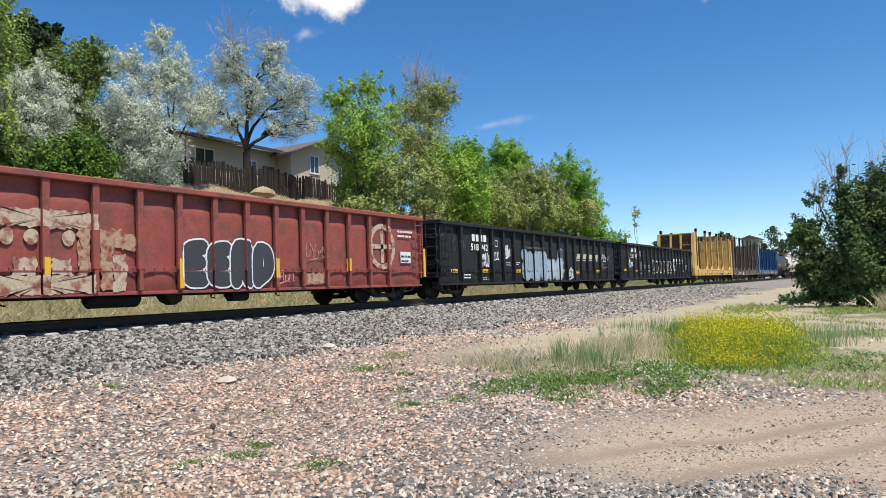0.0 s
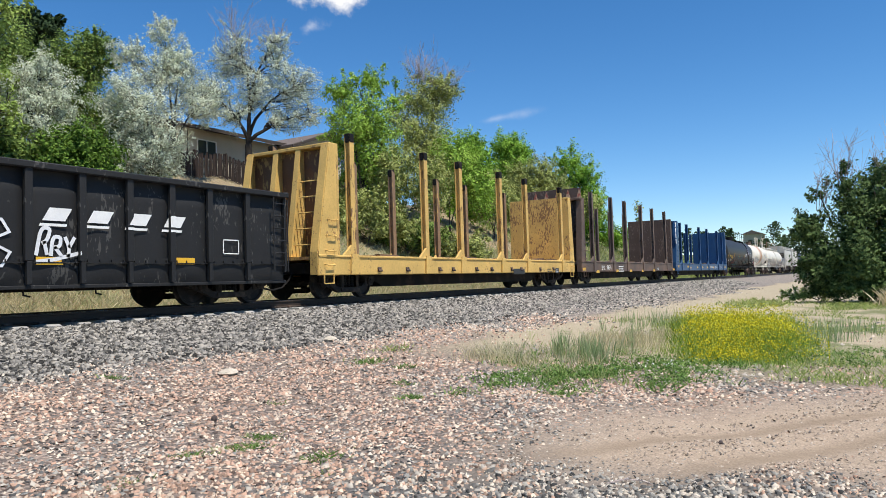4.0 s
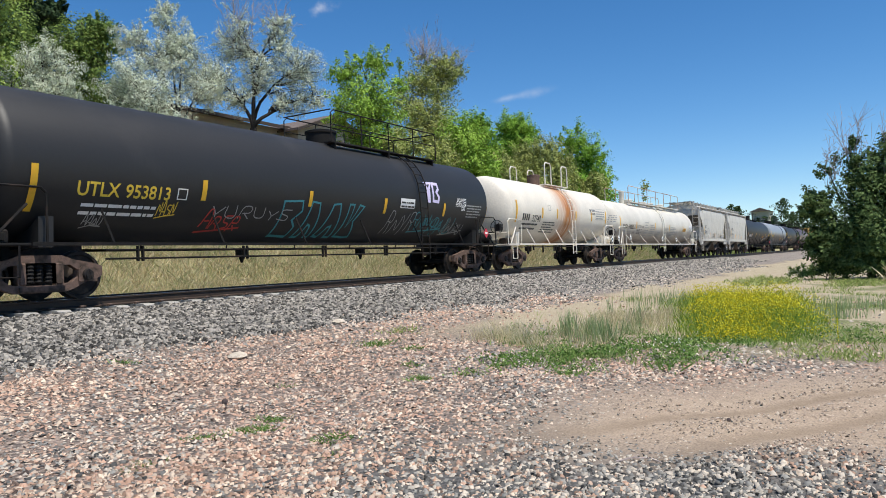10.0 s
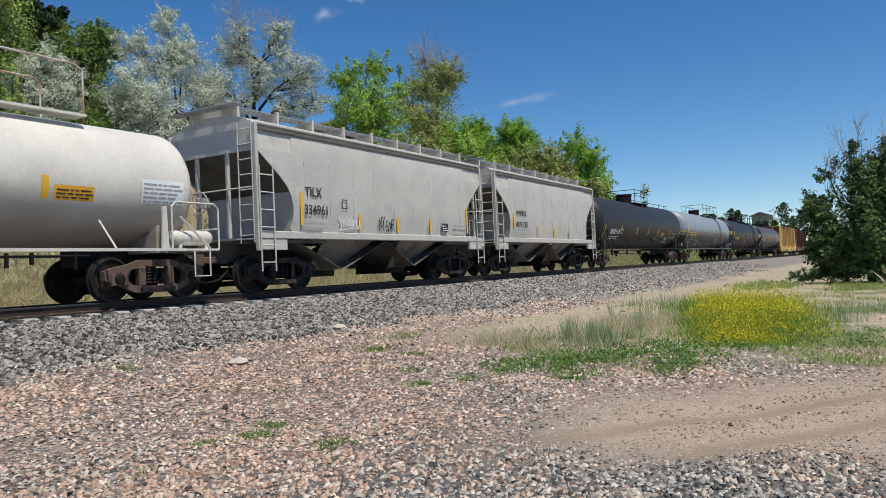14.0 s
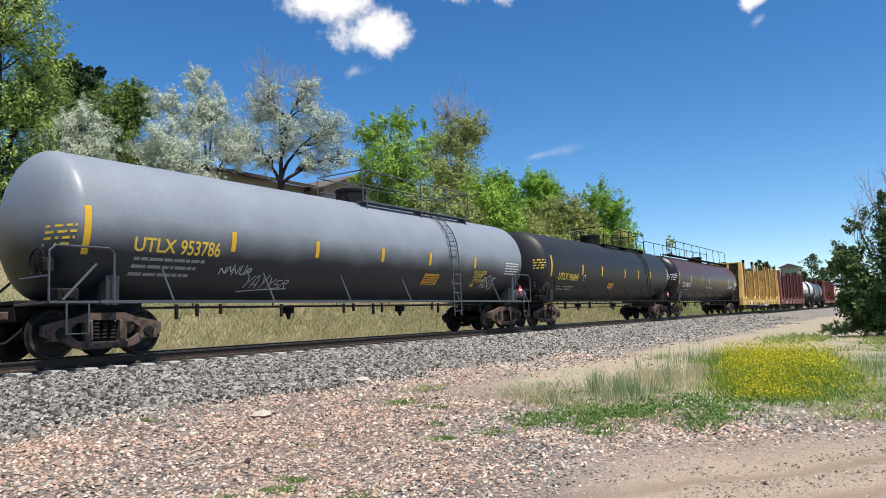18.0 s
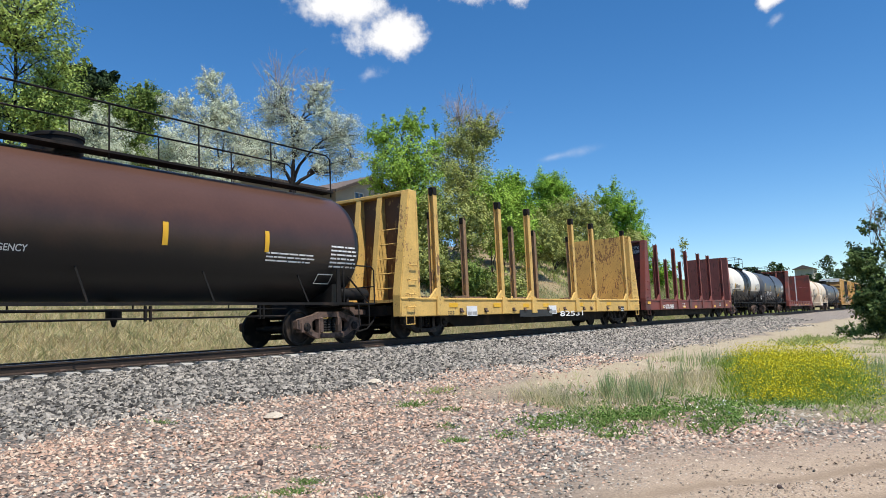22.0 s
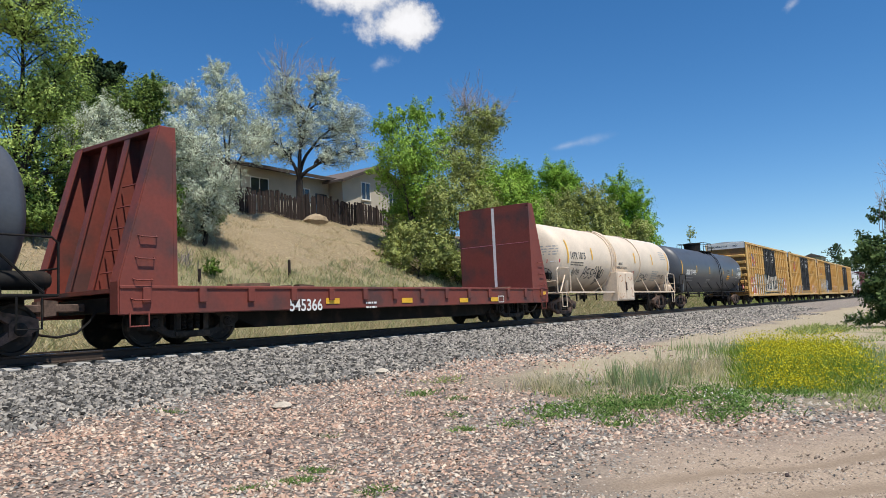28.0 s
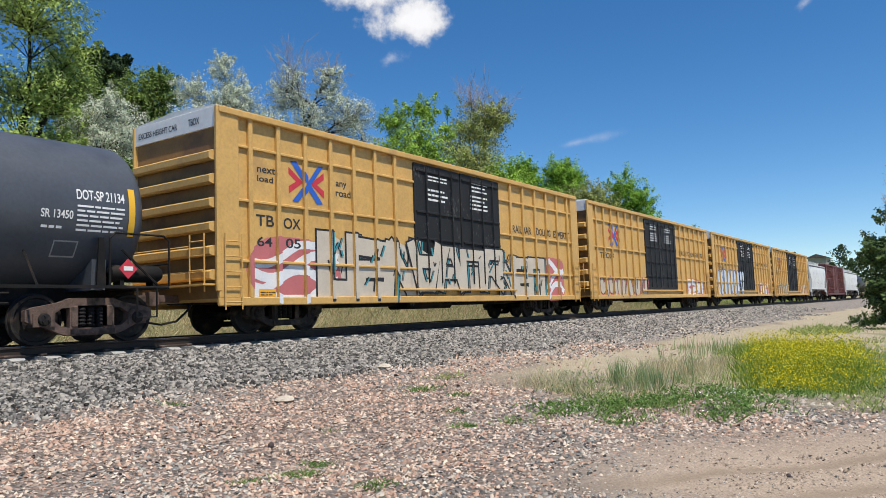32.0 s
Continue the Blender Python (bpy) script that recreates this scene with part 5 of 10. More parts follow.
c18 = tank_car(330.4, 342.9, "tank_white_black", "short white tank car with black belly and black middle band", R=1.5, zc=2.55, plat=(-1.3, 1.5), ladder_x=-0.5, hatch=((0.2, 0.3, 0.3),), tall=0.75)
c19 = tank_car(342.9, 355.6, "tank_slate", "short dark slate tank car with yellow stripes", R=1.45, zc=2.5, plat=(-1.0, 1.3), ladder_x=-0.25, hatch=((0.4, 0.3, 0.35),), tall=0.6)
c20 = bulkhead_flat(355.6, 374.6, "flat_red", "empty oxide red bulkhead flatcar without stakes", (), 4.45, 4.4)
c21 = tank_car(374.6, 391.2, "tank_cream_dark_low", "cream insulated tank car with a valve cabinet", R=1.48, zc=2.55, trim="tank_cream")
c22 = tank_car(391.2, 409.3, "tank_slate", "slate grey tank car with a round roof manway", R=1.45, zc=2.5, plat=(-0.5, 1.6), ladder_x=0.97, hatch=((0.0, 0.55, 0.5),), tall=0.5)
c23 = box_car(409.3, 428.95, "box_yellow", "tall yellow boxcar covered low with spray painting")
c24 = box_car(428.95, 449.25, "box_yellow", "tall yellow boxcar with cream and pink spray painting")
c25 = box_car(449.25, 469.55, "box_yellow", "tall yellow boxcar with blue and white spray painting")
c26 = box_car(469.55, 490.0, "box_yellow", "tall yellow boxcar with pale spray painting")
c27 = hopper_car(490.0, 504.0, "hopper_white", "white covered hopper behind the boxcars")
c28 = box_car(504.0, 523.6, "box_brown", "plain reddish brown boxcar with ladders", "box_brown", False, 4.6)
c29 = hopper_car(523.6, 543.0, "hopper_white", "white covered hopper far down the train")
c30 = tank_car(543.0, 560.0, "tank_black", "black tank car far down the train")
ladder(c15, [(-9.2, -1.15, 1.1), (-9.2, -0.55, 4.15)], 0.45, "x", 9, "steel_dark", 0.022)
for part_ in (*TRUCK.children, TRUCK):
    bpy.data.objects.remove(part_, do_unlink=True)


# parts that one car alone has
def cabinet():
    """Valve cabinet and pipe bands of the cream tank car."""
    cab = Shape().box(-1.67, 0.52, -1.66, -0.9, 0.62, 1.98, 0.02).make("valve_cabinet", "tank_cream", c21, "cream steel valve cabinet")
    for a, b in ((-1.6, -0.6), (-0.56, 0.45)):
        d = Shape().box(a, b, -1.685, -1.655, 0.68, 1.92, 0.01).make("cabinet_door", "tank_cream", cab)
        Shape().box((a if a > -1 else b) - 0.06, (a if a > -1 else b) + 0.06, -1.71, -1.68, 1.1, 1.5, 0.01).make("handle", "rust", d)
    for x in (-1.75, 2.17):
        Shape().lathe([(x - 0.05, 1.485), (x - 0.05, 1.53), (x + 0.05, 1.53), (x + 0.05, 1.485)], (0, 0, 2.55), "x", 48).make("hoop", "tank_cream", c21, smooth=True)
    for x in (-1.55, -1.35):
        Shape().tube([(x, -1.56 * math.cos(radians(a)), 2.55 + 1.56 * math.sin(radians(a))) for a in range(70, -24, -10)], 0.035, 6).make("pipe", "tank_cream", c21)


def head_gussets():
    """The heavy head of the brown flatcar's end wall, and the white line on the low red one's."""
    x = -(20.6 / 2 - 0.55 - 0.6)
    head = Shape().box(x - 0.55, x + 0.1, -1.56, 1.56, 4.35, 4.47, 0.02).make("head_shelf", "flat_brown", c05)
    Shape().box(x - 0.45, x - 0.37, -1.56, 1.56, 4.45, 4.97, 0.01).make("head_plate", "scuffed_brown", head)
    for k in range(6):
        y = -1.5 + 0.6 * k
        Shape().add([(x - 0.49, y - 0.13, 4.47), (x - 0.49, y + 0.13, 4.47), (x - 0.46, y, 4.93), (x - 0.452, y - 0.13, 4.47), (x - 0.452, y + 0.13, 4.47), (x - 0.452, y, 4.93)], [[0, 1, 2], [3, 5, 4], [0, 3, 4, 1], [1, 4, 5, 2], [2, 5, 3, 0]]).make("gusset", "patch_tan", head)
    xi = 19.0 / 2 - 0.55 - 1.25 - 0.006
    Shape().box(xi - 0.004, xi, -0.06, 0.06, 1.2, 4.4).make("white_line", "white_mark", c20)
    Shape().box(xi - 0.004, xi, -1.5, 1.5, 2.95, 2.965).make("white_line", "spray_pink", c20)
    for k in range(14):
        q = -8.4 + 1.29 * k
        Shape().box(q - 0.09, q + 0.09, -1.62, -1.5, 0.86, 1.16, 0.01).make("stake_pocket", "flat_red", c20)


# ---- lettering, stripes and spray paint on the cars ----
def skin_of(car):
    return SKIN[car.name]


def clip_x(poly, a, b):
    """The part of a polygon between x = a and x = b."""
    for lim, sign in ((a, 1), (b, -1)):
        out = []
        for i, p in enumerate(poly):
            q = poly[(i + 1) % len(poly)]
            dp, dq = (p[0] - lim) * sign, (q[0] - lim) * sign
            if dp >= 0:
                out.append(p)
            if dp * dq < 0:
                k = dp / (dp - dq)
                out.append((lim, p[1] + (q[1] - p[1]) * k))
        poly = out
        if len(poly) < 3:
            return []
    return poly


def lay(car, polys, name, mat, lift=0.004, label="", parent=None, step=0.0):
    """Flat (x, z) polygons laid on the near side of a car: on its barrel, its sill, or over its ribs."""
    kind, *par = skin_of(car)
    s = Shape()
    for poly in polys:
        lift += step
        if kind == "tank":
            R0, zc, half, dish = par
            zs = [p[1] for p in poly]
            if max(zs) - min(zs) > 0.11:
                cuts = max(2, math.ceil((max(zs) - min(zs)) / 0.09))
                d = (max(zs) - min(zs)) / cuts
                turned = [(p[1], p[0]) for p in poly]
                slices = [[(p[1], p[0]) for p in clip_x(turned, min(zs) + d * i, min(zs) + d * (i + 1))] for i in range(cuts)]
            else:
                slices = [poly]
            for piece in slices:
                v = []
                for x, z in piece:
                    e = min(0.95, max(0.0, (abs(x) - (half - dish)) / dish))
                    R = R0 * math.sqrt(1 - e * e)
                    k = max(-0.97, min(0.97, (z - zc) / R))
                    v.append((x, -(R + lift) * math.sqrt(1 - k * k), zc + k * (R + lift)))
                if len(v) > 2:
                    s.add(v, [list(range(len(v)))])
        elif kind == "flat":
            s.add([(x, par[0] - lift, z) for x, z in poly], [list(range(len(poly)))])
        else:
            y0, spans = par
            edge = -99.0
            for a, b, y in sorted(spans):
                for lo, hi, yy in ((edge, a, y0), (a, b, y)):
                    c = clip_x(poly, lo, hi)
                    if c:
                        s.add([(x, yy - lift, z) for x, z in c], [list(range(len(c)))])
                edge = b
            c = clip_x(poly, edge, 99)
            if c:
                s.add([(x, y0 - lift, z) for x, z in c], [list(range(len(c)))])
    s.weld()
    return s.make(name, mat, parent or car, label)


def strip(x0, x1, z0, z1, n=1):
    """A rectangle in n slices from bottom to top."""
    d = (z1 - z0) / n
    return [[(x0, z0 + d * i), (x1, z0 + d * i), (x1, z0 + d * (i + 1)), (x0, z0 + d * (i + 1))] for i in range(n)]


def stripe(car, x, z0, z1, w=0.13, mat="yellow_stripe"):
    lay(car, strip(x - w / 2, x + w / 2, z0, z1, 10), "reflector_stripe", mat, 0.014 if SKIN[car.name][0] == "tank" else 0.004, "yellow reflective stripe")


def dash(car, x, z, w=0.5, h=0.14):
    lay(car, strip(x - w / 2, x + w / 2, z - h / 2, z + h / 2), "reflector_stripe", "yellow_stripe", 0.005, "yellow reflective stripe")


def glyphs(body):
    cu = bpy.data.curves.new("letters", "FONT")
    cu.body = body
    cu.offset = 0.016
    ob = bpy.data.objects.new("letters", cu)
    me = bpy.data.meshes.new_from_object(ob)
    v = [(p.co.x, p.co.y) for p in me.vertices]
    f = [list(p.vertices) for p in me.polygons]
    bpy.data.objects.remove(ob)
    bpy.data.curves.remove(cu)
    bpy.data.meshes.remove(me)
    return v, f


def words(car, body, x0, x1, z0, z1, mat="white_mark", name="lettering", slope=0.0):
    """Words or a number that fill a box on the car's side."""
    v, f = glyphs(body)
    ax, bx = min(p[0] for p in v), max(p[0] for p in v)
    az_, bz = min(p[1] for p in v), max(p[1] for p in v)
    q = [(x0 + (p[0] - ax) / (bx - ax) * (x1 - x0) + slope * (p[1] - az_), z0 + (p[1] - az_) / (bz - az_) * (z1 - z0)) for p in v]
    return lay(car, [[q[i] for i in face] for face in f], name, mat, 0.005)


def blocks(car, x0, x1, z0, z1, n=4, mat="white_mark", slant=0.0):
    """A maker's or owner's mark as a row of plain blocks."""
    w = (x1 - x0) / n
    polys = []
    for i in range(n):
        a, b = x0 + w * (i + 0.1), x0 + w * (i + 0.82)
        if slant > 0.1:
            b = x0 + w * (i + 0.6)
            polys.append([(a - 0.06, z0), (b + 0.02, z0), (b + 0.04, z0 + 0.05), (a - 0.04, z0 + 0.05)])
            polys.append([(a, z0 + 0.1), (b, z0 + 0.1), (b + slant, z1), (a + slant, z1)])
        else:
            polys.append([(a, z0), (b, z0), (b + slant, z1), (a + slant, z1)])
    return lay(car, polys, "owner_mark", mat, 0.005)


def print_rows(car, x0, x1, z0, z1, rows=3, mat="white_mark", seed=1, fill=0.42, lift=0.006):
    """Small print that cannot be read: rows of short bars."""
    r = random.Random(seed)
    polys = []
    d = (z1 - z0) / rows
    for i in range(rows):
        z = z1 - d * (i + 1)
        x = x0
        end = x1 - r.uniform(0, 0.25) * (x1 - x0)
        while x < end:
            w = r.uniform(0.08, 0.34) * min(1.0, (x1 - x0))
            polys.append([(x, z), (min(x + w, x1), z), (min(x + w, x1), z + d * fill), (x, z + d * fill)])
            x += w + 0.03
    return lay(car, polys, "small_print", mat, lift)


def outline_box(car, x0, x1, z0, z1, mat="white_mark", t=0.025):
    return lay(car, strip(x0, x1, z0, z0 + t) + strip(x0, x1, z1 - t, z1) + strip(x0, x0 + t, z0, z1) + strip(x1 - t, x1, z0, z1), "marking_box", mat, 0.005)


def placard(car, x, z, mat="white_mark", r=0.19, text=None):
    """A diamond hazard placard in its holder, hung off the side."""
    p = Shape().slab([(x - r, z), (x, z - r), (x + r, z), (x, z + r)], -1.56, -1.545).make("placard", mat, car, "diamond hazard placard")
    Shape().box(x - r * 0.5, x + r * 0.5, -1.566, -1.558, z - 0.035, z + 0.045).make("placard_number", "black_mark" if mat != "red_sign" else "white_mark", p)
    Shape().tube([(x, -1.53, z + r), (x, -1.53, z - r)], 0.02, 5).make("placard_holder", "steel_dark", p)
    return p


def sign(car, x0, x1, z0, z1, mat, rows=3, ink="black_mark", seed=2):
    s = lay(car, strip(x0, x1, z0, z1, 6), "sign", mat, 0.012)
    print_rows(car, x0 + 0.04, x1 - 0.02, z0 + 0.03, z1 - 0.03, rows, ink, seed, lift=0.017).parent = s
    return s


def ribbon(pts, w):
    """A line of points as a band of quads that share their ends."""
    n = len(pts)
    ways = []
    for (ax, az_), (bx, bz) in zip(pts, pts[1:]):
        d = math.hypot(bx - ax, bz - az_) or 1
        ways.append(((bx - ax) / d, (bz - az_) / d))
    closed = n > 3 and pts[0] == pts[-1]
    sides = []
    for i in range(n):
        p = ways[i - 1] if i else (ways[-1] if closed else ways[0])
        q = ways[i] if i < n - 1 else (ways[0] if closed else ways[-1])
        mx, mz = -(p[1] + q[1]), p[0] + q[0]
        m = math.hypot(mx, mz)
        if m < 0.35:
            mx, mz, m = -q[1], q[0], 1.0
        k = min(1.8, 2.0 / m)
        sides.append((mx / m * w / 2 * k, mz / m * w / 2 * k))
    out = []
    for i in range(n - 1):
        (ax, az_), (bx, bz), (sx, sz), (tx, tz) = pts[i], pts[i + 1], sides[i], sides[i + 1]
        out.append([(ax - sx, az_ - sz), (bx - tx, bz - tz), (bx + tx, bz + tz), (ax + sx, az_ + sz)])
    return out


def scribble(car, x0, x1, z0, z1, mat, seed, w=0.03, loops=5):
    """A quick hand-drawn tag of loops and strokes."""
    r = random.Random(seed)
    polys = []
    d = (x1 - x0) / loops
    for i in range(loops):
        tall = r.uniform(0.65, 1.0) * (1.15 if i == 0 else 1.0)
        low, lean = r.uniform(0, 0.18), r.uniform(0.0, 0.25)
        for path in r.choice(STROKES):
            pts = [(x0 + d * (i + 0.08 + 0.84 * p[0] + lean * p[1] + r.uniform(-0.08, 0.08)), z0 + (z1 - z0) * (low + (tall - low) * min(1, max(0, p[1] + r.uniform(-0.1, 0.1))))) for p in path]
            polys += ribbon(curved(pts), w)
    if r.random() < 0.4:
        polys += ribbon([(x0, z0 - 0.02), ((x0 + x1) / 2, z0 + 0.03), (x1 + d * 0.3, z0 + r.uniform(0, 0.3) * (z1 - z0))], w)
    return lay(car, polys, "graffiti", mat, 0.007)


STROKES = (
    (((0.0, 0.0), (0.1, 1.0), (0.9, 1.0), (0.85, 0.5), (0.2, 0.5)), ((0.4, 0.5), (0.95, 0.0))),
    (((0.05, 1.0), (0.5, 0.45), (0.45, 0.0)), ((0.95, 1.0), (0.5, 0.45))),
    (((0.0, 0.0), (0.3, 1.0), (0.7, 1.0), (1.0, 0.0)), ((0.2, 0.38), (0.85, 0.38))),
    (((0.0, 0.0), (0.05, 1.0), (0.9, 0.08), (0.95, 1.0)),),
    (((1.0, 1.0), (0.1, 0.95), (0.1, 0.52), (0.9, 0.5), (0.9, 0.05), (0.0, 0.05)),),
    (((0.05, 1.0), (0.05, 0.05), (0.95, 0.05), (0.95, 1.0)),),
)


def curved(pts, n=4):
    """A line of points rounded off at its corners."""
    out = [pts[0]]
    for i in range(1, len(pts) - 1):
        a, b, c = pts[i - 1], pts[i], pts[i + 1]
        p, q = [(b[k] + (a[k] - b[k]) * 0.42) for k in (0, 1)], [(b[k] + (c[k] - b[k]) * 0.42) for k in (0, 1)]
        for j in range(n + 1):
            u = j / n
            out.append(tuple(p[k] * (1 - u) ** 2 + 2 * b[k] * u * (1 - u) + q[k] * u * u for k in (0, 1)))
    return out + [pts[-1]]


def fat_stroke(pts, w):
    """A thick line with round joints and ends."""
    pts = curved(pts)
    out = ribbon(pts, w)
    for x, z in (pts[0], pts[-1], *pts[1:-1:2]):
        out.append([(x + w / 2 * math.cos(k * 0.6283), z + w / 2 * math.sin(k * 0.6283)) for k in range(10)])
    return out


def blob(cx, cz, rx, rz, r, n=18, wob=0.16, power=0.75):
    ph = [r.uniform(0, 6.28) for _ in range(3)]
    out = []
    for i in range(n):
        a = 2 * math.pi * i / n
        q = 1 + wob * (math.sin(2 * a + ph[0]) * 0.5 + math.sin(3 * a + ph[1]) * 0.4 + math.sin(5 * a + ph[2]) * 0.2)
        c, s = math.cos(a), math.sin(a)
        out.append((cx + rx * q * math.copysign(abs(c) ** power, c), cz + rz * q * math.copysign(abs(s) ** power, s)))
    return out


def fan(ring, c=None):
    n = len(ring)
    cx, cz = c or (sum(p[0] for p in ring) / n, sum(p[1] for p in ring) / n)
    return [[(cx, cz), ring[i], ring[(i + 1) % n]] for i in range(n)]


def throw_up(car, x0, x1, z0, z1, n, fill, line, seed, inner=None, edge=0.05, plump=0.5, halo=None):
    """Bubble letters: fat rounded strokes with an outline, each over the last."""
    r = random.Random(seed)
    w = (x1 - x0) / n
    fat = min(w * plump, (z1 - z0) * 0.36)
    for i in range(n):
        paths = [[(abs(flip - p[0]), p[1]) for p in path] for flip in (r.choice((0, 1)),) for path in r.choice(STROKES)] if not isinstance(inner, tuple) else inner[i]
        tall = (z1 - z0) * r.uniform(0.88, 1.0)
        places = [[(x0 + w * (i + 0.2 + 0.62 * p[0]), z0 + fat * 0.55 + (tall - fat * 1.1) * p[1]) for p in path] for path in paths]
        if halo:
            lay(car, [q for path in places for q in fat_stroke(path, fat + 4.5 * edge)], "graffiti", halo, 0.0045 + 0.004 * i, step=0.00004)
        lay(car, [q for path in places for q in fat_stroke(path, fat + 2 * edge)], "graffiti", line, 0.006 + 0.004 * i, step=0.00004)
        lay(car, [q for path in places for q in fat_stroke(path, fat)], "graffiti", fill, 0.0085 + 0.004 * i, step=0.00004)


def hollow(car, x0, x1, z0, z1, n, mat, seed, w=0.03):
    """Letters drawn as thin outlines only."""
    r = random.Random(seed)
    d = (x1 - x0) / n
    for i in range(n):
        ring = []
        for u, v in r.choice(OUTLINES):
            ring.append((x0 + d * (i + 0.1 + 0.8 * u + r.uniform(-0.04, 0.04)), z0 + (z1 - z0) * min(1, max(0, v + r.uniform(-0.05, 0.05)))))
        lay(car, ribbon(ring + ring[:1], w), "graffiti", mat, 0.006)


OUTLINES = (
    ((0, 0), (0, 1), (0.9, 1), (1, 0.75), (0.6, 0.5), (1, 0.3), (0.9, 0)),
    ((0, 0), (0.3, 1), (0.7, 1), (1, 0), (0.7, 0), (0.6, 0.3), (0.4, 0.3), (0.3, 0)),
    ((0, 1), (1, 1), (0.62, 0.7), (0.62, 0), (0.35, 0), (0.35, 0.7)),
    ((0, 0), (0, 1), (0.3, 1), (0.3, 0.35), (0.7, 1), (1, 1), (0.6, 0.45), (1, 0), (0.7, 0)),
    ((0.1, 0.1), (0, 0.5), (0.1, 0.9), (0.5, 1), (0.9, 0.9), (1, 0.5), (0.9, 0.1), (0.5, 0)),
)


def spray(name, rgb):
    MAT[name] = material(name, rgb, 0.55, 0, 0.1, 2.0, 30, 0.0)


for name_, rgb_ in (("spray_blue", (0.30, 0.38, 0.45)), ("spray_mist", (0.40, 0.47, 0.53)), ("spray_slate", (0.07, 0.09, 0.11)), ("spray_pale", (0.55, 0.62, 0.68)), ("spray_white", (0.72, 0.72, 0.72)), ("spray_black", (0.02, 0.02, 0.022)), ("spray_cream", (0.55, 0.48, 0.385)), ("spray_pink", (0.62, 0.22, 0.26)),
                    ("spray_rose", (0.50, 0.15, 0.15)), ("spray_teal", (0.05, 0.26, 0.30)), ("spray_lilac", (0.62, 0.55, 0.75)), ("spray_red", (0.45, 0.05, 0.04)), ("red_sign", (0.55, 0.04, 0.06)), ("sign_blue", (0.03, 0.12, 0.50)),
                    ("sign_orange", (0.78, 0.38, 0.03)), ("patch_cream", (0.55, 0.40, 0.28)), ("patch_tan", (0.40, 0.26, 0.17)), ("spray_grey", (0.05, 0.05, 0.055)), ("rust_streak", (0.45, 0.17, 0.05))):
    spray(name_, rgb_)
# red gondola
MAT["patch_cream"] = material("worn_cream_paint", (0.54, 0.42, 0.30), 0.7, 0, 0.25, 5.0, 26, 0.1, (0.24, 0.085, 0.06), 0.5)
MAT["patch_tan"] = material("worn_tan_paint", (0.46, 0.31, 0.20), 0.7, 0, 0.25, 6.0, 26, 0.1, (0.25, 0.07, 0.05), 0.62)
def jagged(x0, x1, z0, z1, seed, rough=0.035):
    """A rectangle of old paint with chipped edges."""
    r = random.Random(seed)
    ring = []
    for (ax, az_), (bx, bz) in (((x0, z0), (x1, z0)), ((x1, z0), (x1, z1)), ((x1, z1), (x0, z1)), ((x0, z1), (x0, z0))):
        k = max(2, int(math.hypot(bx - ax, bz - az_) / 0.07))
        ring += [(ax + (bx - ax) * i / k + r.uniform(-rough, rough), az_ + (bz - az_) * i / k + r.uniform(-rough, rough)) for i in range(k)]
    return fan(ring)


for i_, (x0_, x1_, z0_, z1_, tone_) in enumerate((
        (-4.0, -1.87, 1.72, 2.05, "patch_cream"), (-4.0, -1.92, 0.52, 0.86, "patch_cream"), (-4.0, -3.8, 0.86, 1.6, "patch_tan"), (-2.25, -2.0, 0.86, 1.72, "patch_tan"),
        (-3.45, -3.02, 0.86, 1.18, "patch_cream"), (-2.75, -2.36, 0.86, 1.16, "patch_cream"), (-1.78, -1.5, 0.56, 1.76, "patch_tan"), (-1.5, -1.2, 0.55, 1.28, "patch_cream"),
        (-1.55, -1.25, 1.42, 1.76, "patch_tan"), (-1.3, -0.98, 1.36, 1.66, "patch_tan"), (4.0, 4.9, 0.6, 0.9, "patch_tan"), (-5.6, -4.1, 1.7, 2.05, "patch_cream"), (-5.4, -4.2, 0.56, 1.0, "patch_tan"))):
    lay(c01, jagged(x0_, x1_, z0_, z1_, i_), "paint_patch", tone_, 0.0042 + 0.0005 * i_)
for i_, x_ in enumerate((-3.55, -3.12, -2.42)):
    lay(c01, [blob(x_, 1.55, 0.13, 0.15, random.Random(i_), 16, 0.1, 1.0)], "paint_patch", "patch_cream", 0.0115)
LETTER_E = (((1.0, 0.95), (0.1, 0.9), (0.1, 0.5), (0.85, 0.52)), ((0.1, 0.5), (0.1, 0.05), (1.0, 0.05)))
LETTER_R = (((0.1, 0.0), (0.1, 1.0), (0.95, 0.95), (0.9, 0.55), (0.15, 0.5)), ((0.45, 0.5), (1.0, 0.0)))
LETTER_D = (((0.1, 0.0), (0.1, 1.0), (0.9, 0.9), (1.0, 0.3), (0.1, 0.02)),)
throw_up(c01, 0.14, 2.91, 0.53, 1.82, 4, "spray_grey", "spray_white", 4, (LETTER_E, LETTER_E, LETTER_R, LETTER_D), 0.04)
stripe(c01, -2.85, 0.87, 1.19, 0.14)
stripe(c01, 0.11, 0.58, 1.21, 0.14)
stripe(c01, 3.02, 0.78, 1.26, 0.14)
stripe(c01, 5.95, 0.95, 1.31, 0.14)
stripe(c01, 10.06, 0.77, 1.71, 0.14)
lay(c01, ribbon(blob(7.64, 1.70, 0.62, 0.62, random.Random(3), 24, 0.0, 1.0) + blob(7.64, 1.70, 0.62, 0.62, random.Random(3), 24, 0.0, 1.0)[:1], 0.16), "emblem", "patch_cream", 0.005)
lay(c01, strip(7.57, 7.71, 1.20, 2.20) + strip(7.14, 8.14, 1.63, 1.77), "emblem", "patch_cream", 0.0065)
sign(c01, 8.62, 9.21, 1.21, 1.57, "spray_white", 2, "black_mark")
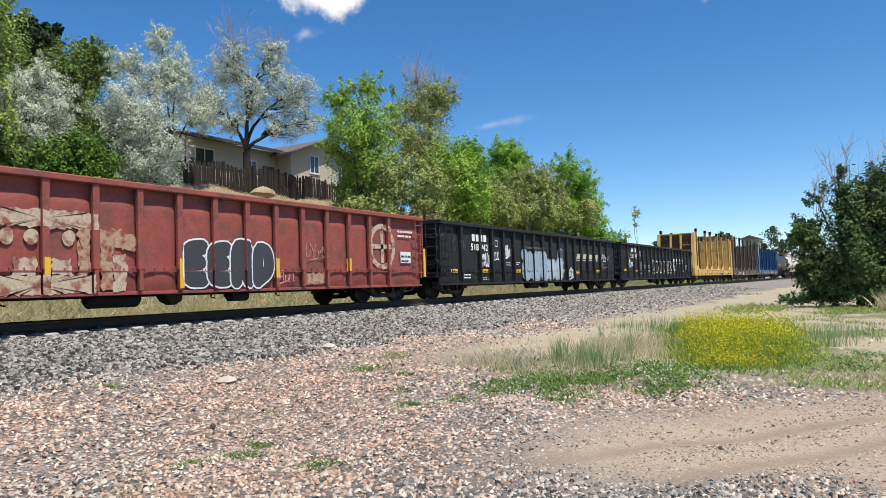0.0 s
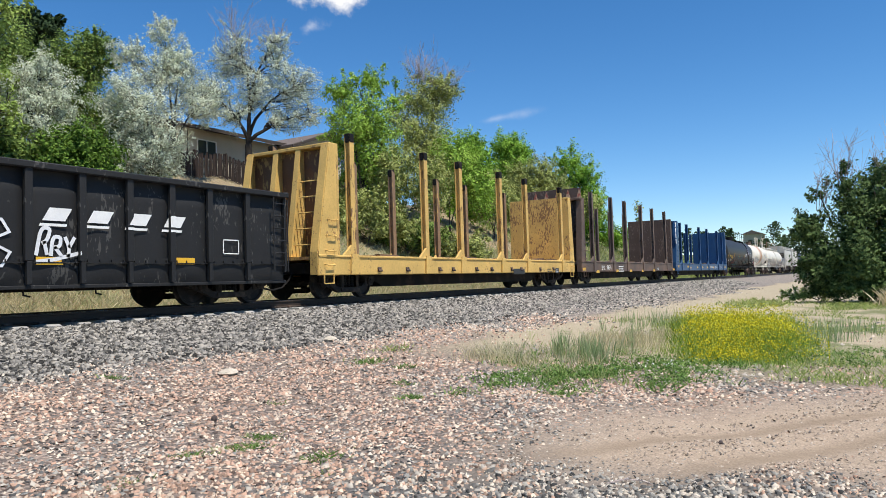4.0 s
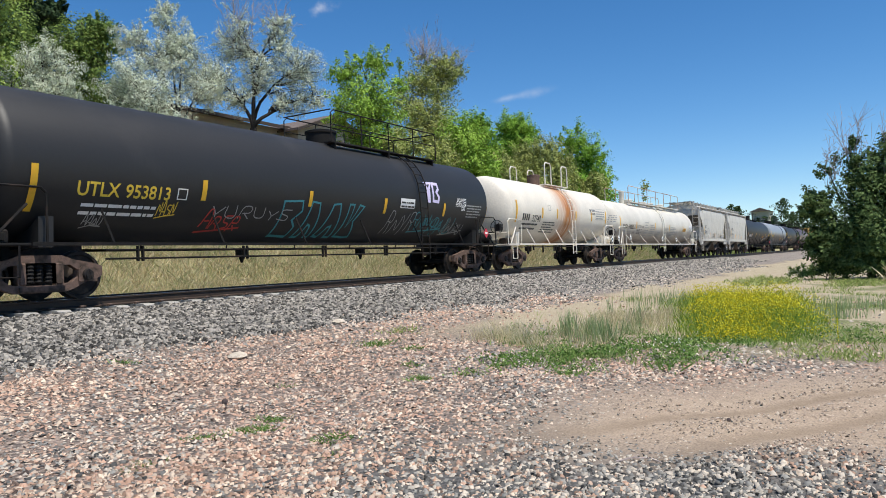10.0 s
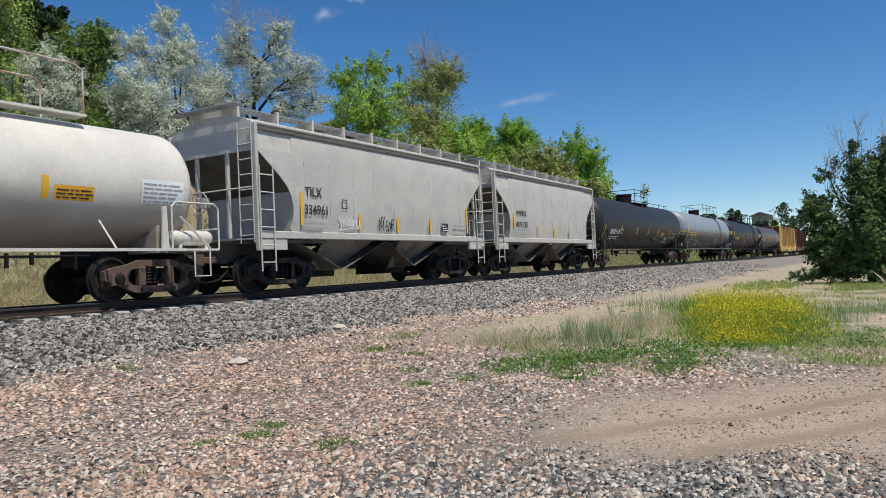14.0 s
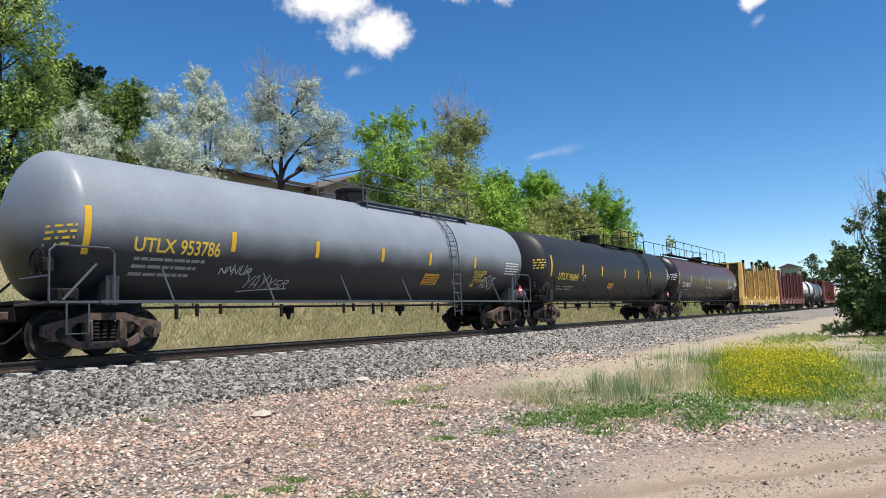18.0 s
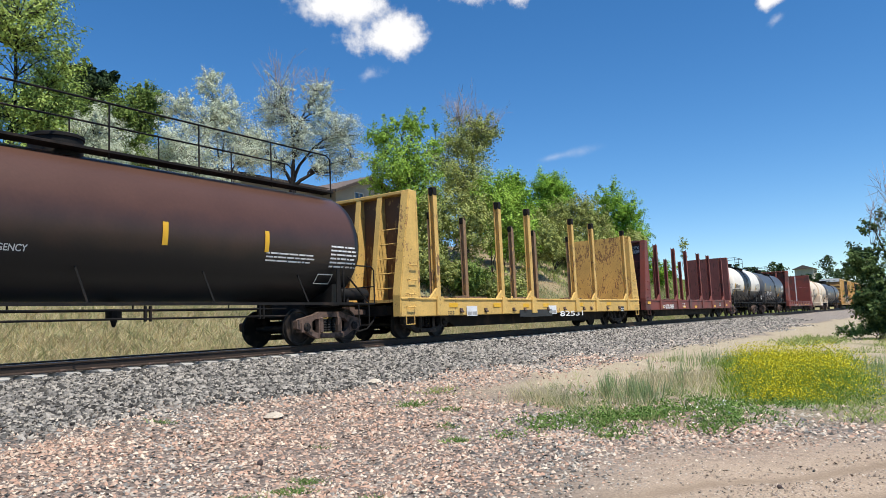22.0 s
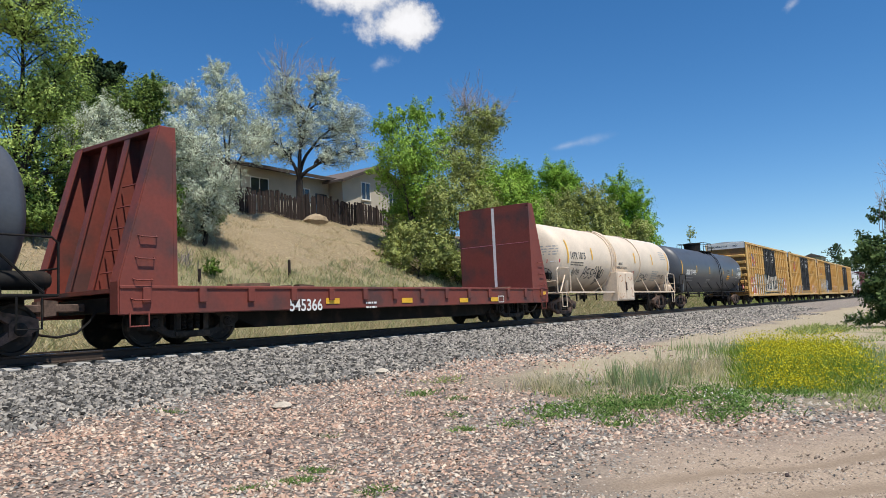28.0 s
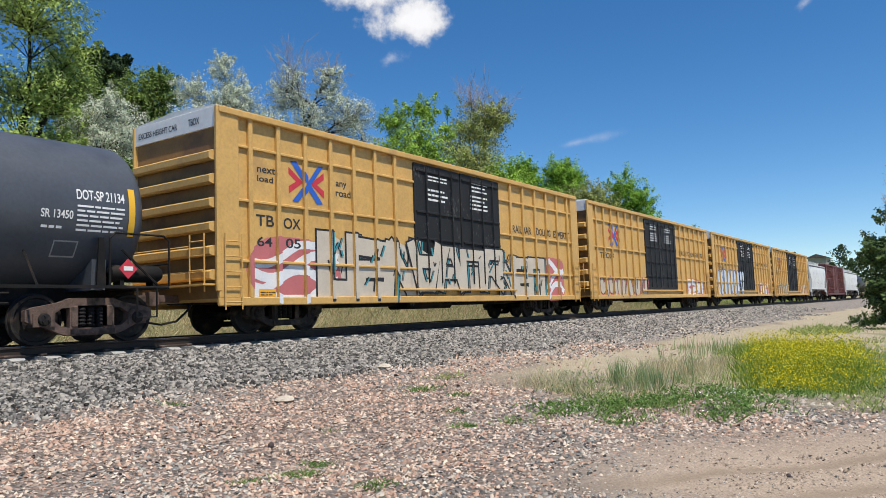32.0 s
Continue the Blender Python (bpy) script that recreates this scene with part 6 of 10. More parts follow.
print_rows(c01, 8.50, 9.36, 2.04, 2.32, 2, "spray_white", 4)
scribble(c01, 4.11, 5.04, 1.25, 1.71, "patch_tan", 5, 0.025, 4)
scribble(c01, 3.14, 3.66, 0.66, 0.95, "spray_pink", 6, 0.03, 3)
# first black gondola
blocks(c02, -7.66, -6.40, 2.09, 2.35, 4, "white_mark")
words(c02, "518 942", -7.73, -6.33, 1.74, 2.00, "white_mark")
throw_up(c02, -3.1, -0.5, 0.55, 1.9, 4, "spray_blue", "spray_slate", 11, None, 0.022, 0.6, "spray_pale")
throw_up(c02, -1.0, 1.5, 0.56, 1.6, 4, "spray_mist", "spray_slate", 12, None, 0.022, 0.6, "spray_pale")
throw_up(c02, 0.95, 1.7, 1.25, 2.1, 1, "spray_grey", "spray_mist", 15, None, 0.03)
print_rows(c02, -2.9, -0.7, 1.95, 2.15, 1, "spray_slate", 71)
scribble(c02, -6.89, -6.27, 1.06, 1.71, "spray_white", 13, 0.07, 4)
scribble(c02, -4.88, -4.36, 1.49, 2.09, "spray_white", 14, 0.08, 3)
scribble(c02, -5.97, -5.42, 1.39, 1.82, "spray_white", 15, 0.03, 4)
scribble(c02, 2.41, 2.97, 0.59, 1.19, "spray_white", 16, 0.06, 3)
scribble(c02, 7.50, 8.43, 1.52, 1.94, "spray_white", 17, 0.04, 3)
outline_box(c02, -5.70, -5.47, 1.94, 2.20, "white_mark")
outline_box(c02, 7.68, 8.28, 1.15, 1.54, "white_mark")
blocks(c02, 3.43, 7.18, 1.51, 1.86, 4, "spray_cream", 0.14)
dash(c02, -9.04, 0.97)
dash(c02, -6.62, 0.97)
dash(c02, -3.58, 0.97)
dash(c02, -0.46, 0.98)
dash(c02, 1.59, 0.98)
dash(c02, 3.63, 0.93)
dash(c02, 6.80, 0.98)
print_rows(c02, -4.72, -4.33, 1.20, 1.38, 2, "white_mark", 3)
print_rows(c02, -3.84, -3.39, 1.22, 1.40, 2, "white_mark", 4)
print_rows(c02, -8.40, -7.80, 0.70, 0.91, 2, "white_mark", 5)
print_rows(c02, -6.91, -6.39, 0.64, 0.75, 2, "white_mark", 6)
# second black gondola
blocks(c03, -7.63, -6.46, 2.19, 2.45, 4, "white_mark")
words(c03, "518 745", -7.74, -6.32, 1.80, 2.08, "white_mark")
scribble(c03, -8.33, -7.30, 1.15, 1.79, "spray_white", 21, 0.06, 5)
hollow(c03, -2.87, 2.95, 0.86, 1.71, 6, "spray_white", 22, 0.05)
blocks(c03, 3.36, 6.83, 1.60, 1.94, 4, "white_mark", 0.14)
scribble(c03, 3.33, 4.08, 0.97, 1.52, "spray_white", 23, 0.07, 3)
outline_box(c03, -5.68, -5.40, 1.97, 2.27, "white_mark")
outline_box(c03, 7.66, 8.15, 1.16, 1.50, "white_mark")
dash(c03, -9.02, 1.07)
dash(c03, -6.61, 1.01)
dash(c03, -3.57, 1.00)
dash(c03, -0.47, 0.97)
dash(c03, 0.49, 0.99)
dash(c03, 3.58, 0.97)
dash(c03, 6.60, 0.99)
print_rows(c03, -4.82, -4.36, 1.19, 1.47, 2, "white_mark", 7)
print_rows(c03, -3.80, -3.36, 1.20, 1.46, 2, "white_mark", 8)
hollow(c03, -5.90, -5.18, 0.83, 1.56, 2, "grey_mark", 24, 0.03)
# yellow flatcar
sign(c04, 2.50, 3.61, 0.58, 0.81, "black_mark", 1, "black_mark")
blocks(c04, 2.58, 3.53, 0.63, 0.78, 3, "white_mark", 0.08)
sign(c04, 7.07, 7.50, 0.61, 0.84, "black_mark", 2, "white_mark")
print_rows(c04, 6.14, 6.67, 0.66, 0.87, 2, "black_mark", 9)
print_rows(c04, 0.84, 1.20, 0.62, 0.73, 1, "black_mark", 10)
# brown flatcar
words(c05, "LRYX", -6.68, -6.08, 0.73, 0.97, "white_mark")
words(c05, "9631", -5.78, -5.05, 0.75, 1.00, "white_mark")
print_rows(c05, -3.59, -2.68, 0.63, 1.03, 3, "white_mark", 11)
dash(c05, -9.45, 0.78)
dash(c05, -7.34, 0.65)
dash(c05, -3.90, 0.68)
dash(c05, -1.15, 0.67)
dash(c05, 1.55, 0.66)
dash(c05, 4.38, 0.68)
dash(c05, 9.90, 0.74)
sign(c05, 5.16, 5.57, 0.68, 0.93, "black_mark", 2, "white_mark")
# blue flatcar
words(c06, "GAEX", 2.60, 3.30, 0.85, 1.04, "white_mark")
words(c06, "1002 45", 4.65, 5.66, 0.82, 1.02, "white_mark")
dash(c06, -10.29, 0.96)
dash(c06, -6.94, 0.96)
dash(c06, -5.98, 0.88)
dash(c06, -3.31, 0.90)
dash(c06, -1.19, 0.92)
dash(c06, 0.89, 0.90)
dash(c06, 2.07, 0.90)
dash(c06, 3.90, 0.89)
dash(c06, 9.90, 0.95)
print_rows(c06, 7.26, 8.33, 0.82, 1.03, 2, "white_mark", 12)
blocks(c06, -10.87, -10.57, 3.95, 4.30, 1, "white_mark")
blocks(c06, -10.87, -10.57, 3.53, 3.88, 1, "white_mark")
blocks(c06, -10.87, -10.57, 3.11, 3.46, 1, "white_mark")
blocks(c06, -10.87, -10.57, 2.69, 3.04, 1, "white_mark")
# black pressure tank car
words(c07, "UTLX", -7.58, -6.68, 1.96, 2.23, "yellow_mark")
words(c07, "953813", -6.56, -5.50, 1.96, 2.23, "yellow_mark")
print_rows(c07, -7.44, -5.77, 1.62, 1.91, 2, "white_mark", 13)
stripe(c07, -8.42, 1.64, 2.47)
stripe(c07, -4.62, 2.01, 2.45)
stripe(c07, -1.11, 2.03, 2.43)
stripe(c07, 2.26, 1.97, 2.42)
stripe(c07, 5.71, 2.00, 2.43)
outline_box(c07, -5.32, -5.06, 1.99, 2.23, "white_mark")
hollow(c07, -2.11, 1.32, 1.27, 2.16, 4, "spray_teal", 31, 0.05)
scribble(c07, -4.36, -1.72, 1.63, 1.98, "grey_mark", 32, 0.025, 6)
scribble(c07, -4.47, -3.31, 1.36, 1.85, "spray_red", 33, 0.035, 4)
scribble(c07, 2.51, 4.12, 1.30, 2.14, "grey_mark", 34, 0.03, 4)
scribble(c07, 4.48, 6.64, 1.31, 2.04, "spray_teal", 35, 0.03, 4)
hollow(c07, 4.47, 5.36, 2.46, 3.07, 2, "spray_lilac", 36, 0.1)
sign(c07, 3.05, 3.85, 2.17, 2.47, "white_mark", 2, "black_mark")
words(c07, "LIQUEFIED", 6.55, 7.20, 2.50, 2.66, "white_mark")
words(c07, "PETROLEUM", 6.47, 7.20, 2.36, 2.50, "white_mark")
words(c07, "GAS", 6.86, 7.14, 2.23, 2.36, "white_mark")
print_rows(c07, 7.29, 8.36, 2.01, 2.50, 5, "grey_mark", 14)
scribble(c07, 6.05, 7.37, 1.41, 1.91, "grey_mark", 37, 0.03, 5)
scribble(c07, 3.98, 5.78, 1.48, 2.08, "spray_teal", 38, 0.04, 5)
scribble(c07, -5.73, -5.28, 1.62, 1.98, "yellow_mark", 39, 0.02, 4)
scribble(c07, -7.27, -6.86, 1.40, 1.64, "grey_mark", 40, 0.02, 4)
placard(c07, 8.55, 1.44, "red_sign")
stripe(c07, 8.97, 1.64, 2.48)
# white rust-streaked tank car
blocks(c08, -5.01, -4.24, 2.06, 2.34, 4, "black_mark")
words(c08, "32740", -3.99, -3.10, 2.02, 2.31, "black_mark")
print_rows(c08, -4.96, -3.01, 1.69, 2.05, 2, "black_mark", 15)
print_rows(c08, -2.75, -1.30, 1.59, 2.11, 5, "black_mark", 16)
stripe(c08, -5.62, 1.97, 2.88)
stripe(c08, -2.94, 2.20, 2.66)
stripe(c08, -1.21, 2.23, 2.66)
stripe(c08, 1.17, 2.21, 2.66)
stripe(c08, 3.42, 2.23, 2.64)
stripe(c08, 5.67, 2.17, 2.82)
outline_box(c08, -2.31, -2.00, 2.57, 2.82, "grey_mark")
print_rows(c08, 4.09, 5.63, 2.37, 2.86, 4, "grey_mark", 17)
words(c08, "SR 13450", 3.22, 3.98, 2.72, 2.85, "black_mark")
words(c08, "FRA AIP", 3.3, 3.95, 2.56, 2.68, "black_mark")
outline_box(c08, 4.04, 5.68, 2.33, 2.9, "grey_mark", 0.012)
placard(c08, 6.26, 1.31, "white_mark")
print_rows(c08, -7.42, -6.96, 2.72, 2.88, 1, "grey_mark", 18)
# long off-white tank car
words(c09, "EUSX", -8.69, -7.76, 1.98, 2.24, "black_mark")
words(c09, "448005", -7.66, -6.48, 1.97, 2.25, "black_mark")
print_rows(c09, -8.34, -6.7, 1.69, 1.92, 2, "grey_mark", 19)
stripe(c09, -9.30, 1.81, 2.67)
stripe(c09, -5.98, 2.00, 2.43)
stripe(c09, -1.67, 1.99, 2.45)
stripe(c09, 2.17, 1.99, 2.43)
stripe(c09, 6.25, 1.99, 2.41)
for body, x1, z in (("CONSULT OWNER BEFORE REPAIRING TANK", -4.43, 2.16), ("SHARP OBJECTS MUST NOT CONTACT LINING", -4.35, 2.08), ("PROTECT TANK INTERIOR COATING", -4.75, 1.94), ("WHEN ENTERING TANK", -5.12, 1.86), ("WEAR CLEAN, RUBBER SOLED SHOES", -4.75, 1.78), ("TOOLS MUST BE PROTECTED", -4.93, 1.70)):
    words(c09, body, -5.81, x1, z, z + 0.052, "black_mark")
outline_box(c09, -6.42, -6.12, 1.99, 2.24, "black_mark", 0.012)
words(c09, "PLATE", -6.38, -6.16, 2.15, 2.2, "black_mark")
words(c09, "C", -6.31, -6.22, 2.03, 2.12, "black_mark")
words(c09, "10-2006", -6.62, -6.14, 1.72, 1.82, "black_mark")
print_rows(c09, -4.04, -3.25, 1.58, 2.56, 6, "grey_mark", 21)
print_rows(c09, -2.84, -1.72, 1.61, 2.40, 6, "grey_mark", 22)
print_rows(c09, -0.84, -0.04, 1.56, 1.90, 6, "grey_mark", 23)
print_rows(c09, 0.87, 1.98, 1.69, 2.25, 6, "grey_mark", 24)
print_rows(c09, 2.47, 4.05, 1.63, 2.33, 6, "grey_mark", 25)
sign(c09, 6.42, 7.21, 1.98, 2.25, "sign_orange", 3, "black_mark")
placard(c09, -8.17, 1.41, "white_mark")
placard(c09, -0.91, 1.37, "white_mark")
placard(c09, 2.98, 1.36, "white_mark")
placard(c09, -10.47, 1.34, "white_mark")
sign(c09, 8.26, 9.31, 2.00, 2.50, "spray_white", 5, "grey_mark")
# covered hoppers
words(c10, "TILX", -4.04, -3.37, 2.40, 2.65, "black_mark")
words(c10, "334961", -4.07, -3.17, 1.93, 2.19, "black_mark")
print_rows(c10, -4.13, -3.33, 1.54, 1.80, 2, "grey_mark", 26)
stripe(c10, -4.18, 1.65, 2.49, 0.1)
stripe(c10, -1.77, 1.58, 2.02, 0.1)
stripe(c10, 0.12, 1.54, 1.99, 0.1)
stripe(c10, 2.00, 1.58, 2.01, 0.1)
stripe(c10, 4.47, 1.58, 2.47, 0.1)
scribble(c10, -0.88, -0.08, 1.52, 2.04, "spray_black", 41, 0.03, 5)
scribble(c10, -2.72, -1.82, 1.57, 1.94, "spray_white", 42, 0.03, 5)
outline_box(c10, -2.55, -2.32, 2.14, 2.40, "black_mark")
sign(c10, 2.69, 3.10, 1.61, 1.89, "black_mark", 3, "white_mark")
print_rows(c10, 3.53, 4.41, 1.67, 1.93, 2, "grey_mark", 27)
words(c11, "WFRX", -3.88, -2.80, 2.38, 2.61, "black_mark")
words(c11, "409125", -3.91, -2.76, 1.92, 2.15, "black_mark")
stripe(c11, -4.07, 1.85, 2.48, 0.1)
stripe(c11, -1.74, 1.62, 2.03, 0.1)
stripe(c11, 0.10, 1.57, 1.96, 0.1)
stripe(c11, 1.96, 1.56, 1.88, 0.1)
print_rows(c11, -3.94, -2.63, 1.59, 1.84, 3, "grey_mark", 28)
# black tank car with white numbers
blocks(c12, -7.34, -6.43, 1.88, 2.15, 4, "white_mark")
words(c12, "9138", -6.37, -5.66, 1.89, 2.15, "white_mark")
print_rows(c12, -7.31, -5.66, 1.60, 1.83, 2, "white_mark", 29)
stripe(c12, -8.37, 1.53, 2.36)
stripe(c12, -5.49, 1.92, 2.35)
stripe(c12, -2.31, 1.91, 2.35)
stripe(c12, 0.20, 1.90, 2.34)
stripe(c12, 2.60, 1.88, 2.35)
stripe(c12, 5.63, 1.88, 2.34)
outline_box(c12, -5.35, -5.07, 1.90, 2.16, "white_mark")
sign(c12, 3.44, 4.21, 1.84, 2.12, "sign_orange", 3, "black_mark")
words(c12, "NON-ODORIZED", 4.58, 5.49, 1.72, 1.85, "white_mark")
words(c12, "LIQUEFIED", 4.75, 5.48, 1.60, 1.72, "white_mark")
words(c12, "PETROLEUM GAS", 4.59, 5.58, 1.49, 1.58, "white_mark")
words(c12, "SR 13450", 5.82, 6.48, 1.73, 1.84, "white_mark")
print_rows(c12, 6.52, 7.59, 1.66, 2.20, 6, "grey_mark", 30)
stripe(c12, 8.48, 1.58, 2.31)
placard(c12, 8.59, 1.31, "red_sign")
print_rows(c12, 2.09, 2.83, 1.66, 1.87, 3, "grey_mark", 31)
# grey tank car
words(c13, "UTLX", -7.84, -6.87, 2.04, 2.32, "yellow_mark")
words(c13, "953786", -6.76, -5.72, 2.02, 2.33, "yellow_mark")
print_rows(c13, -7.79, -6.07, 1.58, 2.02, 3, "grey_mark", 32)
stripe(c13, -8.84, 1.93, 2.83)
stripe(c13, -5.38, 2.16, 2.60)
stripe(c13, -2.64, 2.15, 2.57)
stripe(c13, 0.10, 2.18, 2.55)
stripe(c13, 2.54, 2.17, 2.56)
stripe(c13, 5.33, 2.18, 2.55)
sign(c13, 2.42, 3.26, 1.59, 1.92, "sign_orange", 4, "black_mark")
scribble(c13, -5.59, -4.67, 1.62, 1.89, "spray_white", 43, 0.02, 5)
scribble(c13, -4.73, -3.29, 1.33, 1.71, "spray_white", 44, 0.02, 6)
words(c13, "NON ODORIZED", 5.39, 6.25, 1.97, 2.11, "yellow_mark")
words(c13, "LIQUEFIED", 5.44, 6.05, 1.84, 1.97, "yellow_mark")
words(c13, "PETROLEUM", 5.49, 6.20, 1.71, 1.83, "yellow_mark")
words(c13, "GAS", 5.44, 5.70, 1.56, 1.68, "yellow_mark")
print_rows(c13, 7.58, 8.63, 2.04, 2.52, 5, "white_mark", 33)
scribble(c13, 6.15, 7.04, 1.47, 1.96, "spray_white", 45, 0.03, 4)
placard(c13, 8.54, 1.45, "red_sign")
stripe(c13, 9.00, 1.90, 2.86)
# black tank car with yellow numbers
words(c14, "UTLX", -7.56, -6.54, 1.96, 2.26, "yellow_mark")
words(c14, "956846", -6.42, -5.37, 1.95, 2.25, "yellow_mark")
print_rows(c14, -7.40, -5.46, 1.56, 1.77, 2, "grey_mark", 34)
stripe(c14, -8.39, 2.03, 2.96)
stripe(c14, -4.98, 2.23, 2.69)
stripe(c14, -2.51, 2.24, 2.71)
stripe(c14, 0.80, 2.23, 2.70)
stripe(c14, 2.98, 2.24, 2.69)
stripe(c14, 5.12, 2.25, 2.71)
stripe(c14, 8.61, 2.38, 2.97)
sign(c14, -1.35, -0.57, 1.65, 1.93, "sign_orange", 3, "black_mark")
outline_box(c14, -4.81, -4.54, 1.99, 2.23, "white_mark")
hollow(c14, -8.66, -8.25, 1.43, 1.82, 2, "grey_mark", 46, 0.03)
print_rows(c14, 8.37, 9.31, 2.18, 2.61, 4, "grey_mark", 35)
placard(c14, 8.22, 1.42, "red_sign")
# maroon tank car
words(c15, "TILX", -7.89, -7.23, 1.96, 2.26, "white_mark")
words(c15, "400521", -7.10, -5.94, 1.98, 2.25, "white_mark")
print_rows(c15, -7.77, -6.16, 1.61, 1.89, 2, "grey_mark", 36)
stripe(c15, -8.80, 2.06, 2.99)
stripe(c15, -5.84, 2.27, 2.73)
stripe(c15, -2.75, 2.26, 2.72)
stripe(c15, -0.77, 2.25, 2.71)
stripe(c15, 3.04, 2.23, 2.70)
stripe(c15, 5.76, 2.24, 2.73)
words(c15, "IN CASE OF EMERGENCY", -1.32, 0.39, 1.95, 2.07, "white_mark")
print_rows(c15, 5.77, 7.44, 2.04, 2.30, 3, "white_mark", 37)
print_rows(c15, 7.95, 9.05, 1.98, 2.59, 6, "white_mark", 38)
outline_box(c15, 7.65, 8.21, 1.56, 1.81, "white_mark")
stripe(c15, 9.16, 2.07, 2.97)
# second yellow flatcar
sign(c16, -3.03, -0.30, 0.51, 0.78, "black_mark", 1, "black_mark")
words(c16, "TTJX", -2.92, -1.43, 0.55, 0.76, "white_mark")
words(c16, "82531", 0.48, 2.82, 0.49, 0.70, "white_mark")
sign(c16, -6.70, -6.04, 0.61, 0.94, "spray_white", 1, "grey_mark")
sign(c16, -0.59, 0.13, 0.59, 0.93, "spray_white", 1, "grey_mark")
dash(c16, -7.46, 0.97)
dash(c16, -4.67, 0.96)
dash(c16, -2.47, 0.94)
dash(c16, -0.79, 0.95)
dash(c16, 2.66, 0.97)
dash(c16, 5.94, 0.99)
sign(c16, 7.42, 7.87, 0.62, 0.86, "black_mark", 2, "white_mark")
print_rows(c16, -7.79, -7.43, 0.64, 0.82, 3, "black_mark", 39)
# red flatcar
words(c17, "TOPX", -6.97, -6.48, 0.74, 0.90, "white_mark")
words(c17, "118 009", -6.46, -4.95, 0.68, 0.94, "white_mark")
dash(c17, -7.19, 0.79)
dash(c17, -9.38, 1.03)
dash(c17, -2.76, 0.78)
dash(c17, -0.18, 0.77)
dash(c17, 4.71, 0.79)
dash(c17, 8.20, 0.86)
print_rows(c17, -3.14, -2.57, 0.78, 1.03, 3, "white_mark", 40)
sign(c17, 5.93, 6.39, 0.76, 1.06, "black_mark", 2, "white_mark")
dash(c17, 9.35, 1.14)
# white and black tank car
blocks(c18, -4.67, -3.81, 2.18, 2.48, 4, "black_mark")
words(c18, "90707", -3.76, -2.87, 2.17, 2.44, "black_mark")
print_rows(c18, -4.68, -2.44, 1.90, 2.21, 2, "black_mark", 41)
stripe(c18, -4.72, 1.72, 2.60)
stripe(c18, -1.38, 1.89, 2.38)
stripe(c18, 0.84, 1.89, 2.36)
stripe(c18, 3.12, 1.95, 2.35)
print_rows(c18, -0.11, 0.68, 1.62, 2.16, 8, "grey_mark", 42)
words(c18, "HYDROXIDE", 2.99, 3.71, 2.36, 2.51, "black_mark")
words(c18, "SOLUTION", 3.05, 3.69, 2.18, 2.33, "black_mark")
print_rows(c18, 3.10, 3.61, 2.53, 2.65, 1, "black_mark", 43)
words(c18, "SR 13449", 3.40, 4.05, 1.68, 1.79, "white_mark")
words(c18, "SR 13450", 3.47, 4.13, 1.55, 1.65, "white_mark")
print_rows(c18, 3.88, 4.90, 2.01, 2.74, 7, "grey_mark", 44)
placard(c18, 4.89, 1.48, "white_mark")
stripe(c18, 5.03, 1.83, 2.57)
# slate tank car
blocks(c19, -3.79, -2.78, 1.79, 2.09, 4, "white_mark")
words(c19, "160243", -2.51, -1.36, 1.80, 2.08, "white_mark")
print_rows(c19, -3.73, -1.65, 1.53, 1.76, 2, "grey_mark", 45)
stripe(c19, -4.49, 1.95, 2.86)
stripe(c19, -2.17, 2.14, 2.63)
stripe(c19, 0.37, 2.14, 2.57)
stripe(c19, 2.61, 2.10, 2.56)
sign(c19, 2.32, 3.16, 1.67, 1.94, "sign_orange", 2, "black_mark")
print_rows(c19, 0.24, 1.46, 1.51, 2.62, 8, "grey_mark", 46)
print_rows(c19, 3.62, 4.66, 2.14, 2.79, 5, "white_mark", 47)
# low red flatcar
words(c20, "545366", -4.66, -3.57, 0.61, 0.90, "white_mark")
dash(c20, -3.19, 0.84)
dash(c20, -0.10, 0.82)
dash(c20, 2.90, 0.79)
dash(c20, 4.84, 0.80)
dash(c20, 8.52, 0.99)
print_rows(c20, -1.91, -1.48, 0.63, 0.87, 2, "white_mark", 48)
outline_box(c20, 5.10, 5.47, 0.69, 0.92, "white_mark")
# cream tank car
words(c21, "IAPX", -6.31, -5.60, 2.44, 2.75, "black_mark")
words(c21, "1075", -5.48, -4.78, 2.46, 2.76, "black_mark")
print_rows(c21, -6.29, -5.00, 2.18, 2.39, 2, "black_mark", 49)
stripe(c21, -6.58, 2.26, 3.24)
stripe(c21, -4.05, 2.47, 2.99)
stripe(c21, -1.34, 2.47, 2.99)
stripe(c21, 1.41, 2.49, 3.02)
stripe(c21, 4.07, 2.49, 3.01)
scribble(c21, -4.91, -2.61, 1.61, 2.23, "spray_black", 47, 0.05, 6)
scribble(c21, -6.06, -5.25, 1.73, 2.07, "spray_black", 48, 0.03, 4)
print_rows(c21, -8.61, -8.24, 2.49, 2.64, 1, "red_sign", 50)
words(c21, "ARGON", -0.84, -0.35, 2.34, 2.46, "black_mark")
words(c21, "REFRIGERATED LIQUID", -1.25, 0.27, 2.14, 2.27, "black_mark")
scribble(c21, 0.66, 1.41, 1.61, 2.13, "spray_red", 49, 0.03, 5)
scribble(c21, 2.28, 3.57, 1.60, 2.05, "spray_black", 50, 0.04, 4)
scribble(c21, 5.17, 6.16, 1.75, 2.04, "spray_black", 51, 0.03, 4)
print_rows(c21, 4.16, 5.18, 1.66, 2.21, 5, "grey_mark", 51)
